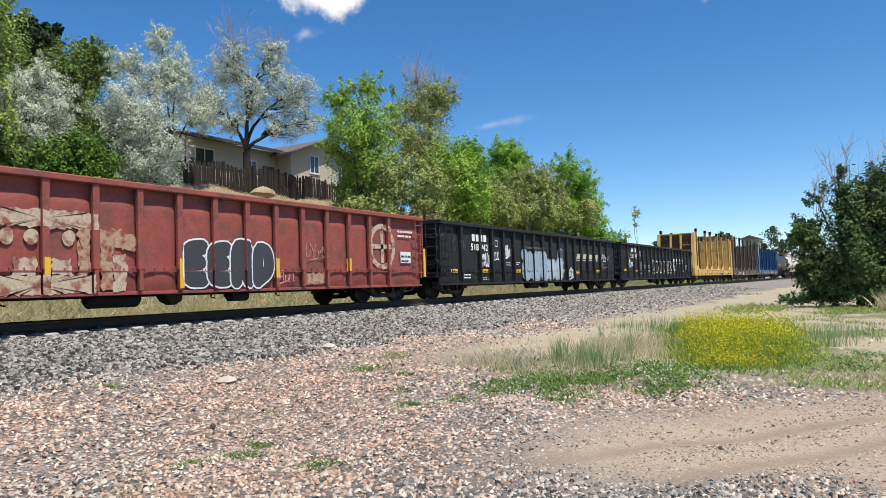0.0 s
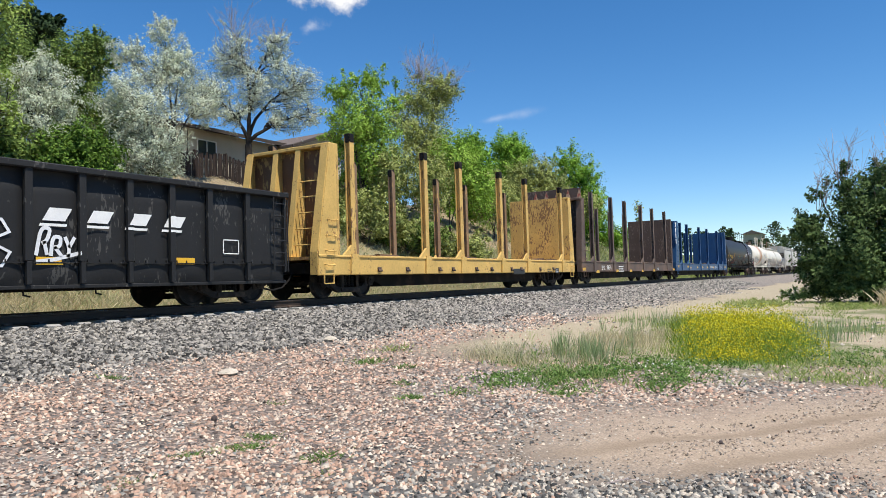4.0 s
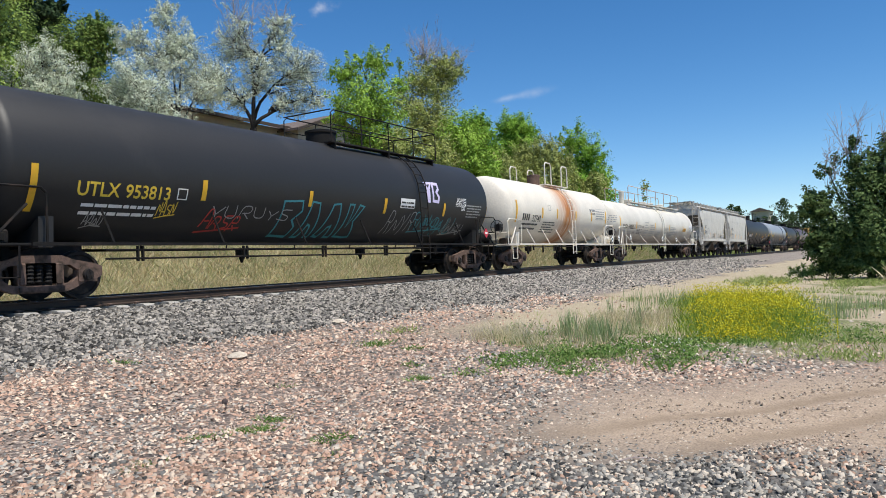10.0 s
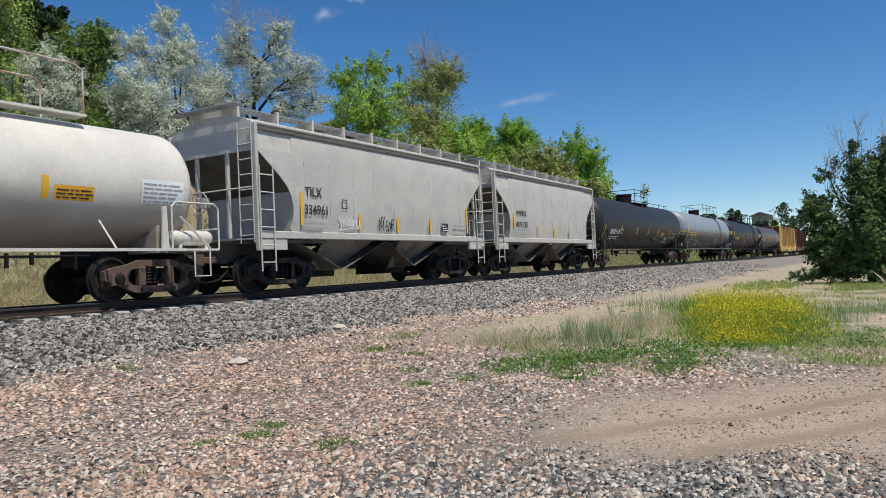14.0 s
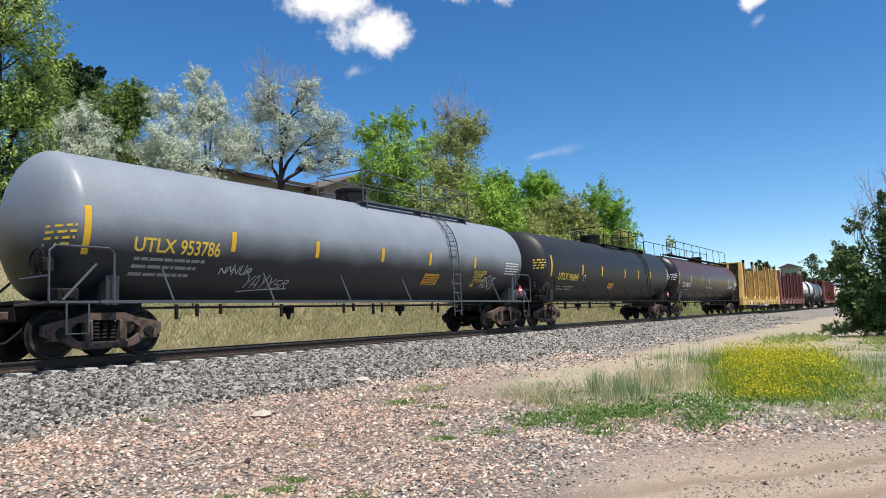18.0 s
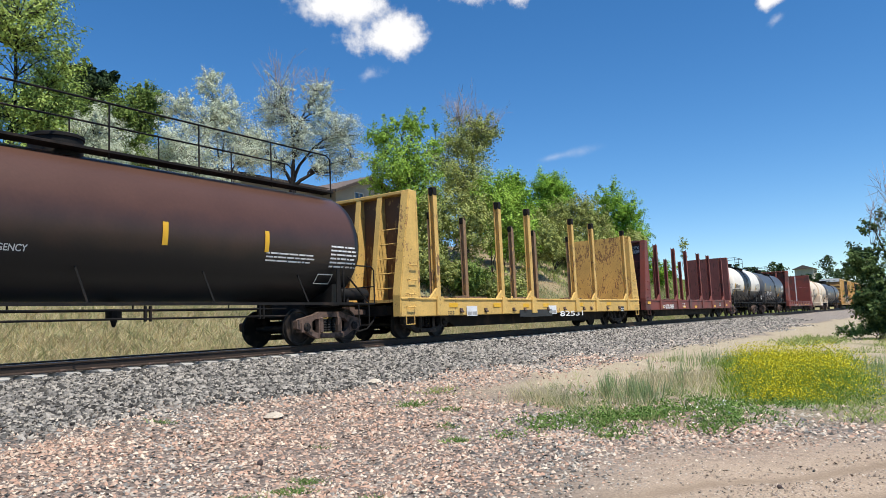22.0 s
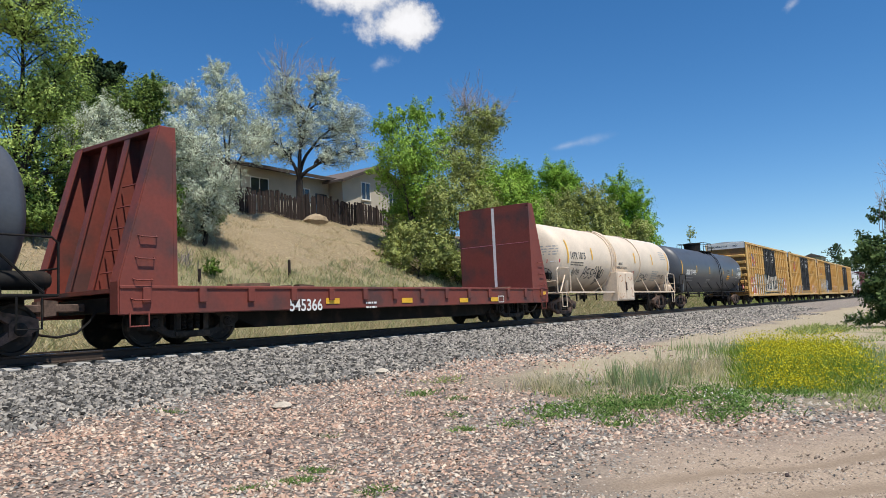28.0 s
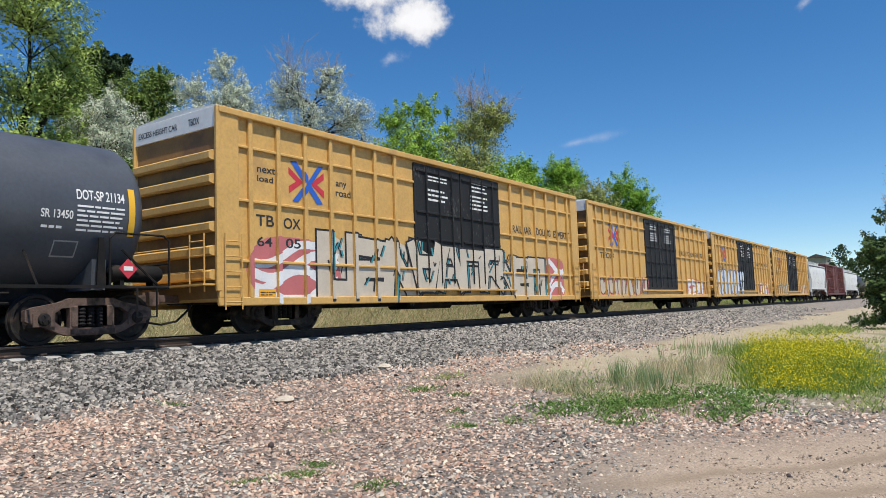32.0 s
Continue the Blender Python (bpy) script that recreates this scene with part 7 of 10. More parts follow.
print_rows(c21, 5.56, 6.40, 2.81, 3.32, 4, "grey_mark", 52)
stripe(c21, 6.72, 2.24, 3.22)
scribble(c21, -3.20, -2.75, 1.39, 2.12, "spray_black", 52, 0.05, 3)
# slate tank car with manway
blocks(c22, -6.80, -5.99, 2.09, 2.39, 4, "white_mark")
words(c22, "214495", -5.86, -4.69, 2.09, 2.41, "white_mark")
print_rows(c22, -6.70, -5.01, 1.73, 2.01, 2, "grey_mark", 53)
stripe(c22, -7.69, 2.06, 2.95)
stripe(c22, -4.58, 2.23, 2.69)
stripe(c22, -1.47, 2.22, 2.68)
stripe(c22, 2.10, 2.24, 2.67)
stripe(c22, 4.97, 2.21, 2.67)
sign(c22, 3.31, 4.01, 1.88, 2.18, "sign_orange", 2, "black_mark")
sign(c22, 3.30, 3.93, 2.23, 2.58, "black_mark", 2, "grey_mark")
print_rows(c22, -1.93, -1.07, 1.66, 1.92, 3, "grey_mark", 54)
print_rows(c22, 6.64, 7.56, 2.05, 2.57, 6, "white_mark", 55)
words(c22, "DOT-SP 21134", 6.63, 7.56, 2.62, 2.81, "white_mark")
words(c22, "SR 13450", 6.00, 6.57, 2.25, 2.40, "white_mark")
print_rows(c22, 6.02, 6.49, 2.07, 2.18, 1, "white_mark", 56)
outline_box(c22, 6.29, 6.74, 1.58, 1.87, "grey_mark")
placard(c22, 7.57, 1.37, "red_sign")
stripe(c22, 7.71, 2.01, 2.92)
# stencilled rows on the leading heads
for car_, x0_, z_, ink_ in ((c15, -9.38, 2.75, "white_mark"), (c18, -5.42, 2.55, "grey_mark"), (c21, -7.5, 2.95, "grey_mark"), (c13, -9.28, 2.45, "yellow_mark"), (c14, -9.12, 2.75, "yellow_mark"), (c09, -9.85, 2.7, "grey_mark")):
    print_rows(car_, x0_, x0_ + 0.28, z_ - 0.35, z_ + 0.1, 4, ink_, 90)
sign(c21, -7.46, -7.2, 2.28, 2.42, "red_sign", 1, "white_mark")
# yellow boxcars
words(c23, "next", -8.07, -7.52, 3.69, 3.84, "black_mark")
words(c23, "load", -8.07, -7.59, 3.48, 3.62, "black_mark")
words(c23, "any", -5.46, -5.05, 3.62, 3.80, "black_mark")
words(c23, "road", -5.47, -4.90, 3.41, 3.60, "black_mark")
words(c23, "TB", -8.12, -7.58, 2.45, 2.71, "black_mark")
words(c23, "OX", -7.28, -6.73, 2.44, 2.70, "black_mark")
words(c23, "64", -8.09, -7.64, 1.98, 2.20, "black_mark")
words(c23, "05", -7.22, -6.74, 1.98, 2.21, "black_mark")
words(c23, "81", -6.26, -5.86, 1.98, 2.20, "black_mark")
sign(c23, -8.06, -7.56, 0.83, 1.00, "sign_orange", 2, "black_mark")
words(c23, "RAILCAR", 3.79, 5.23, 3.10, 3.38, "black_mark")
words(c23, "POOLING", 5.45, 6.85, 3.12, 3.39, "black_mark")
words(c23, "EXPERTS", 7.09, 8.53, 3.11, 3.39, "black_mark")
print_rows(c23, -1.45, -0.44, 4.33, 4.66, 3, "white_mark", 57)
print_rows(c23, -1.48, -0.41, 3.72, 4.16, 3, "white_mark", 58)
print_rows(c23, 0.94, 2.02, 4.27, 4.66, 3, "white_mark", 59)
print_rows(c23, 0.90, 1.98, 3.67, 4.21, 4, "white_mark", 60)


def boxcar_paint(car, main, seed, big=True, low=(-8.3, -2.4, 0.72, 1.75), edge="spray_pink"):
    """Emblem and low spray painting of a yellow boxcar."""
    blue = [[(-7.05, 4.1), (-6.85, 4.12), (-5.95, 3.15), (-6.15, 3.12)], [(-6.1, 4.1), (-5.92, 4.1), (-6.35, 3.6), (-6.5, 3.6)], [(-7.0, 3.12), (-6.8, 3.12), (-6.4, 3.55), (-6.55, 3.6)]]
    red = [[(-7.1, 3.95), (-7.1, 3.78), (-6.75, 3.55), (-6.62, 3.62)], [(-7.1, 3.3), (-7.1, 3.48), (-6.75, 3.68), (-6.65, 3.6)], [(-5.9, 3.95), (-5.9, 3.78), (-6.25, 3.55), (-6.38, 3.62)], [(-5.9, 3.3), (-5.9, 3.48), (-6.25, 3.68), (-6.35, 3.6)]]
    lay(car, red, "emblem", "red_sign", 0.005, step=0.0006)
    lay(car, blue, "emblem", "sign_blue", 0.009, step=0.0006)
    r = random.Random(seed)
    if big:
        waves(car, -8.35, -5.3, 0.66, 2.2, r)
        waves(car, 5.6, 8.0, 0.66, 2.3, r)
        letters(car, -6.0, -2.2, 0.7, 2.5, 3, main, r, 0.46)
        letters(car, -2.3, 2.9, 0.95, 2.45, 4, main, r, 0.36, 0.03)
        letters(car, 2.8, 6.1, 0.72, 2.35, 3, main, r, 0.4)
    else:
        throw_up(car, *low, 6, main, "spray_black", seed, None, 0.035, 0.62, edge)
        waves(car, 4.6, 8.4, 0.72, 1.75, r)
        words(car, "RAILCAR POOLING EXPERTS", 3.6, 8.4, 3.12, 3.38, "black_mark")
        words(car, "TB OX", -8.2, -6.7, 2.5, 2.76, "black_mark")
        for x in (-1.5, 0.9):
            print_rows(car, x, x + 1.1, 4.27, 4.66, 3, "white_mark", seed + 7)
            print_rows(car, x, x + 1.1, 3.67, 4.16, 4, "white_mark", seed + 8)
    end_words(car, "EXCESS HEIGHT CAR", 1.35, -0.15, 4.68, 4.82)
    end_words(car, "TBOX", -0.55, -0.95, 4.68, 4.84)


def letters(car, x0, x1, z0, z1, n, fill, r, w, base=0.0):
    """Large angular spray-painted shapes: teal depth, black outline, pale fill and small dark cuts."""
    d = (x1 - x0) / n
    field = []
    for i in range(n * 3):
        xa = x0 + (x1 - x0) * (i + 0.5) / (n * 3)
        field += [[(xa - d * 0.22, z0 + r.uniform(0, 0.12)), (xa + d * 0.22, z0 + r.uniform(0, 0.12)), (xa + d * 0.24, z1 - r.uniform(0.1, 0.5)), (xa - d * 0.18, z1 - r.uniform(0.05, 0.4))]]
    lay(car, field, "graffiti", fill, base + 0.001, step=0.0001)
    for i in range(n):
        flip = [r.choice((0, 1)) for _ in range(2)]
        paths = [[(abs(flip[0] - p[0]), abs(flip[1] - p[1])) for p in path] for path in r.choice(STROKES)]
        lean = r.uniform(-0.12, 0.2)
        tall = r.uniform(0.9, 1.0)
        for layer, mat, grow, dx, dz, lift in ((0, "spray_black", 0.10, 0.12, -0.02, 0.004), (1, "spray_teal", 0.0, 0.12, -0.02, 0.007), (2, "spray_black", 0.12, 0.0, 0.0, 0.010), (3, fill, 0.0, 0.0, 0.0, 0.014)):
            polys = []
            for path in paths:
                pts = [(x0 + d * (i - 0.02 + 0.95 * p[0]) + lean * p[1] + dx, z0 + w * 0.5 + (z1 - z0 - w) * p[1] * tall + dz) for p in path]
                for (ax, az_), (bx, bz) in zip(pts, pts[1:]):
                    q = math.hypot(bx - ax, bz - az_)
                    ex, ez = (bx - ax) / q * (w + grow) * 0.46, (bz - az_) / q * (w + grow) * 0.46
                    polys += ribbon([(ax - ex, az_ - ez), (bx + ex, bz + ez)], w + grow)
            lay(car, polys, "graffiti", mat, base + lift + 0.0012 * (i % 2), step=0.0003)
        cuts = []
        for k in range(5):
            a, b = x0 + d * (i + r.uniform(0.15, 0.8)), r.uniform(z0 + 0.2, z1 - 0.3)
            cuts += ribbon([(a, b), (a + r.uniform(-0.15, 0.25), b + r.uniform(0.1, 0.35))], r.uniform(0.03, 0.07))
        lay(car, cuts, "graffiti", "spray_black", base + 0.020, step=0.0003)
        lay(car, [[(p[0] + 0.05, p[1]) for p in q] for q in cuts[:3]], "graffiti", "spray_teal", base + 0.022, step=0.0003)


def waves(car, x0, x1, z0, z1, r):
    """Rose field with white wavy bands."""
    lay(car, fan(blob((x0 + x1) / 2, (z0 + z1) / 2, (x1 - x0) * 0.5, (z1 - z0) * 0.5, r, 28, 0.12, 0.6)), "graffiti", "spray_rose", 0.002)
    n = max(3, int((x1 - x0) * 1.4))
    for k in range(n):
        pts = []
        ph = r.uniform(0, 6)
        for i in range(15):
            u = i / 14
            pts.append((x0 + 0.15 + (x1 - x0 - 0.3) * u, min(z1 - 0.12, max(z0 + 0.1, z0 + (z1 - z0) * ((k + 0.5) / n * 0.85 + 0.16 * math.sin(u * 6 + ph + k * 0.7) + 0.1 * u)))))
        lay(car, ribbon(pts, r.uniform(0.18, 0.3)), "graffiti", "spray_white", 0.003 + 0.0004 * k, step=0.00005)


def end_words(car, body, y0, y1, z0, z1):
    """Words on the white board at the leading end of a boxcar."""
    v, f = glyphs(body)
    ax, bx = min(p[0] for p in v), max(p[0] for p in v)
    az_, bz = min(p[1] for p in v), max(p[1] for p in v)
    x = min(c.bound_box[0][0] for c in car.children if c.name.startswith("end_board")) - 0.005
    Shape().add([(x, y0 + (p[0] - ax) / (bx - ax) * (y1 - y0), z0 + (p[1] - az_) / (bz - az_) * (z1 - z0)) for p in v], f).make("lettering", "black_mark", car)


boxcar_paint(c23, "spray_cream", 61)
boxcar_paint(c24, "spray_cream", 63, False, (-8.4, -2.2, 0.72, 1.7), "spray_rose")
boxcar_paint(c25, "spray_pale", 64, False, (-8.2, -1.0, 0.72, 2.6), "sign_blue")
boxcar_paint(c26, "spray_cream", 65, False, (-8.0, -3.0, 0.72, 1.7), "spray_teal")
cabinet()
head_gussets()
# brown scrawls on the cream valve cabinet
for pts_ in (((-1.5, 1.7), (-1.2, 1.85), (-0.95, 1.62), (-1.25, 1.5)), ((-1.45, 0.95), (-1.55, 0.8), (-1.3, 0.72)), ((-1.15, 0.95), (-1.05, 0.72), (-0.92, 0.96)), ((-0.3, 1.75), (0.1, 1.55), (0.3, 1.8)), ((0.0, 1.25), (0.25, 1.1), (0.05, 0.85), (0.3, 0.78)), ((-0.7, 1.9), (-0.66, 1.3), (-0.72, 0.75))):
    Shape().add([(p[0], -1.69, p[1]) for q in ribbon(curved(pts_), 0.028) for p in q], [[4 * k, 4 * k + 1, 4 * k + 2, 4 * k + 3] for k in range(len(curved(pts_)) - 1)]).make("graffiti", "rust_streak", c21)
# name plate on the red flatcar's end wall
END_X = -(20.9 / 2 - 0.55 - 0.9) - 0.09
Shape().box(END_X - 0.03, END_X, -1.25, -0.5, 3.72, 4.22).make("number_board", "black_mark", c17)
for text_, z_ in (("TOPX", 4.0), ("118009", 3.78)):
    v_, f_ = glyphs(text_)
    bx_, bz_ = max(p[0] for p in v_), max(p[1] for p in v_)
    Shape().add([(END_X - 0.034, -0.6 - p[0] / bx_ * 0.55, z_ + p[1] / bz_ * 0.17) for p in v_], f_).make("lettering", "white_mark", c17)
# ---- plants ----
def spot(az, d):
    a = radians(az)
    return d * math.cos(a), d * math.sin(a)


def quads(centres, size, r, flat=0.0, aspect=0.6, facing=None):
    """Small leaf blades at the centres, each turned its own way; facing: where their upper sides mostly look."""
    n = len(centres)
    a = r.normal(size=(n, 3))
    a[:, 2] *= 1 - flat
    if facing is not None:
        out = facing + r.normal(size=(n, 3)) * 0.42
        out /= np.linalg.norm(out, axis=1)[:, None]
        a -= out * (a * out).sum(1)[:, None]
    a /= np.linalg.norm(a, axis=1)[:, None]
    if facing is not None:
        b = np.cross(out, a)
    else:
        b = r.normal(size=(n, 3))
        b -= a * (a * b).sum(1)[:, None]
        b /= np.linalg.norm(b, axis=1)[:, None]
    s = size * r.uniform(0.6, 1.4, n)[:, None]
    p0, p1 = centres - a * s, centres + b * s * aspect
    p2, p3 = centres + a * s, centres - b * s * aspect
    v = np.stack([p0, p1, p2, p3], 1).reshape(-1, 3)
    f = np.arange(4 * n).reshape(-1, 4)
    return v, f


def mesh_of(name, v, f, mat):
    """A mesh from arrays of points and of faces that all have the same number of corners."""
    me = bpy.data.meshes.new(name)
    v, f = np.ascontiguousarray(v, np.float32), np.ascontiguousarray(f, np.int32)
    me.vertices.add(len(v))
    me.vertices.foreach_set("co", v.ravel())
    me.loops.add(f.size)
    me.loops.foreach_set("vertex_index", f.ravel())
    me.polygons.add(len(f))
    me.polygons.foreach_set("loop_start", np.arange(0, f.size, f.shape[1], dtype=np.int32))
    me.update(calc_edges=True)
    me.materials.append(mat)
    return me


LEAF = {
    "bright": island_material("bright_leaves", [(0.175, 0.29, 0.04), (0.275, 0.43, 0.06), (0.41, 0.575, 0.11)], 0.6, translucent=0.2),
    "lush": island_material("lush_leaves", [(0.121, 0.243, 0.027), (0.203, 0.365, 0.041), (0.338, 0.527, 0.074)], 0.6, translucent=0.2),
    "lilac": island_material("lilac_leaves", [(0.06, 0.12, 0.018), (0.1, 0.185, 0.027), (0.19, 0.30, 0.05)], 0.6, translucent=0.2),
    "olive": island_material("olive_leaves", [(0.213, 0.25, 0.069), (0.325, 0.362, 0.106), (0.45, 0.475, 0.175)], 0.7, translucent=0.2),
    "dark": island_material("dark_leaves", [(0.085, 0.135, 0.03), (0.15, 0.22, 0.05), (0.25, 0.34, 0.08)], 0.65, translucent=0.2),
    "silver": island_material("silver_leaves", [(0.44, 0.48, 0.34), (0.58, 0.62, 0.48), (0.69, 0.73, 0.59)], 0.75, translucent=0.24),
    "far": island_material("far_pine_needles", [(0.035, 0.06, 0.025), (0.06, 0.095, 0.04), (0.09, 0.13, 0.055)], 0.8),
    "pine": island_material("pine_needles", [(0.015, 0.03, 0.012), (0.03, 0.055, 0.02), (0.045, 0.075, 0.03)], 0.7),
    "juniper": island_material("grey_green_leaves", [(0.05, 0.085, 0.028), (0.095, 0.15, 0.047), (0.175, 0.24, 0.085)], 0.7, translucent=0.2),
    "feather": island_material("feathery_leaves", [(0.218, 0.299, 0.069), (0.333, 0.437, 0.103), (0.46, 0.564, 0.161)], 0.65, translucent=0.2),
}
MAT["bark"] = material("bark", (0.085, 0.065, 0.05), 0.95, 0, 0.3, 3, 25, 0.4)
MAT["bark_dark"] = material("dark_bark", (0.03, 0.024, 0.02), 0.95, 0, 0.3, 3, 25, 0.4)
MAT["dead_twigs"] = material("dead_twigs", (0.36, 0.295, 0.27), 0.95, 0, 0.2, 3, 25, 0.2)


def tree(name, label, category, where, lobes, leaf, n_leaves, size, seed, trunk=0.2, stems=1, clumps=90, bark="bark", dead=None, bare=(), fork=0.1):
    """A trunk that forks into limbs, twigs that reach out from them, and sprays of leaves along the twigs.
    where: bearing and distance; lobes of the crown: across, up, half width, half height."""
    r = np.random.default_rng(seed)
    clumps = int(clumps * 1.35)
    x0, y0 = spot(*where)
    a = radians(where[0])
    right, ahead = np.array([math.sin(a), -math.cos(a), 0]), np.array([math.cos(a), math.sin(a), 0])
    z0 = float(height(x0, y0))
    ob = thing(name, label, category)
    ob.location = (x0, y0, z0)
    mids = [right * b[0] + ahead * r.uniform(-0.4, 0.4) * b[2] + np.array([0, 0, b[1]]) for b in lobes]
    vol = np.array([b[2] * b[2] * b[3] * (0.1 if i in bare else 1) for i, b in enumerate(lobes)]) ** 0.8
    which = r.choice(len(lobes), clumps, p=vol / vol.sum())
    d = r.normal(size=(clumps, 3))
    d /= np.linalg.norm(d, axis=1)[:, None]
    k = r.uniform(0.12, 1.0, clumps)[:, None] ** 0.5
    half = np.array([[b[2], b[3]] for b in lobes])[which]
    M = np.array(mids)[which]
    long_ = (0.42 * half.mean(1) * r.uniform(0.5, 1.25, clumps))[:, None]
    flat = d[:, :1] * right + d[:, 1:2] * ahead * 0.95
    out = flat * half[:, :1] + np.array([0, 0, 1]) * d[:, 2:] * half[:, 1:]
    way = d[:, :1] * right + d[:, 1:2] * ahead + np.array([0, 0, 1]) * d[:, 2:] + r.normal(size=(clumps, 3)) * 0.45 + np.array([0, 0, 0.35])
    way /= np.linalg.norm(way, axis=1)[:, None]
    centre = M + out * k * 1.04 - way * long_ * 0.35
    # wood
    wood = Shape()
    top = max(b[1] for b in lobes)
    crotch = Vector((r.normal() * 0.1, r.normal() * 0.1, top * fork))
    if stems == 1:
        wood.tube([(0, 0, -0.3), crotch * 0.5, crotch], trunk, 8, trunk * 0.85)
    side = [b[0] for b in lobes]
    mains = [side.index(min(side)), side.index(max(side)), max(range(len(lobes)), key=lambda i: lobes[i][1])] + ([2, 5] if fork > 0.2 else [])
    order = sorted(range(len(lobes)), key=lambda i: i not in mains)
    found = {}
    for i in order:
        m = mids[i]
        c = Vector(m)
        start, thick = crotch, (0.75 if stems > 1 else 0.62)
        if stems == 1 and i not in mains and found:
            near = min(found.values(), key=lambda p: (p[4] - c).length)
            start, thick = near[3], 0.34
        bend = Vector((r.normal(), r.normal(), 0)) * 0.1 * c.length
        pts = []
        for j in range(8):
            q = j / 7
            p = start.lerp(c, q) + bend * (q * (1 - q) * 2)
            p.x, p.y = start.x + (p.x - start.x) * q ** 0.6, start.y + (p.y - start.y) * q ** 0.6
            pts.append(p + Vector(r.normal(size=3)) * 0.05 * q)
        if stems > 1:
            e = r.uniform(0, 6.28)
            pts.insert(0, Vector((math.cos(e), math.sin(e), 0)) * trunk * 0.6 + Vector((0, 0, -0.3)))
        wood.tube(pts, trunk * thick, 6, trunk * 0.14)
        found[i] = pts
    limbs = [found[i] for i in range(len(lobes))]
    for i in range(clumps):
        c, w = Vector(centre[i]), Vector(way[i])
        src = min(limbs[which[i]][2:], key=lambda p: (p - c).length + max(0, p.z - c.z + 0.2) * 2)
        tip = c + w * float(long_[i, 0]) * 0.8
        wood.tube([src, src.lerp(c, 0.55) - w * 0.1 * (c - src).length, c, tip], trunk * 0.11, 3, 0.006)
    wood.make("trunk", bark, ob, smooth=True)
    # leaves
    per = int(0.86 * n_leaves) // clumps
    s = r.uniform(-1, 1, (clumps, per, 1))
    wide = long_[:, None, :] * (0.29 - 0.13 * s) * r.uniform(0.6, 1.2, (clumps, 1, 1))
    pts = centre[:, None, :] + way[:, None, :] * long_[:, None, :] * s + r.normal(size=(clumps, per, 3)) * wide
    # leaves look out of their spray and out of the crown, and up to the light
    spray = pts - centre[:, None, :]
    spray /= np.linalg.norm(spray, axis=2)[:, :, None]
    crown = pts - M[:, None, :]
    crown /= np.linalg.norm(crown, axis=2)[:, :, None]
    facing = 0.6 * spray + 0.45 * crown + np.array([0, 0, 0.35])
    v, f = quads(pts.reshape(-1, 3), size, r, 0.0, 0.5, facing.reshape(-1, 3))
    cr = new("crown", mesh_of("crown", v, f, LEAF[leaf]))
    cr.parent = ob
    if dead:
        tw = Shape()
        for i in range(dead[0]):
            j = dead[1][i % len(dead[1])]
            b = lobes[j]
            p = Vector(mids[j]) + Vector(right) * float(r.normal() * b[2] * 0.3) - Vector((0, 0, b[3] * r.uniform(0, 0.8)))
            q = p + Vector(right) * float(r.normal() * b[2] * 0.6) + Vector(ahead) * float(r.normal() * b[2] * 0.4) + Vector((0, 0, b[3] * r.uniform(0.8, 1.9)))
            mid = p.lerp(q, 0.5) + Vector(r.normal(size=3)) * 0.12
            tw.tube([p, mid, q + Vector(right) * float(r.normal() * 0.15)], 0.015, 4, 0.006)
            for e in range(4):
                m = mid.lerp(q, r.uniform(0, 0.9))
                tw.tube([m, m + (q - p) * 0.2 + Vector(r.normal(size=3)) * 0.25], 0.009, 3, 0.004)
        tw.make("dead_wood", "dead_twigs", ob, "bare grey dead twigs")
    return ob


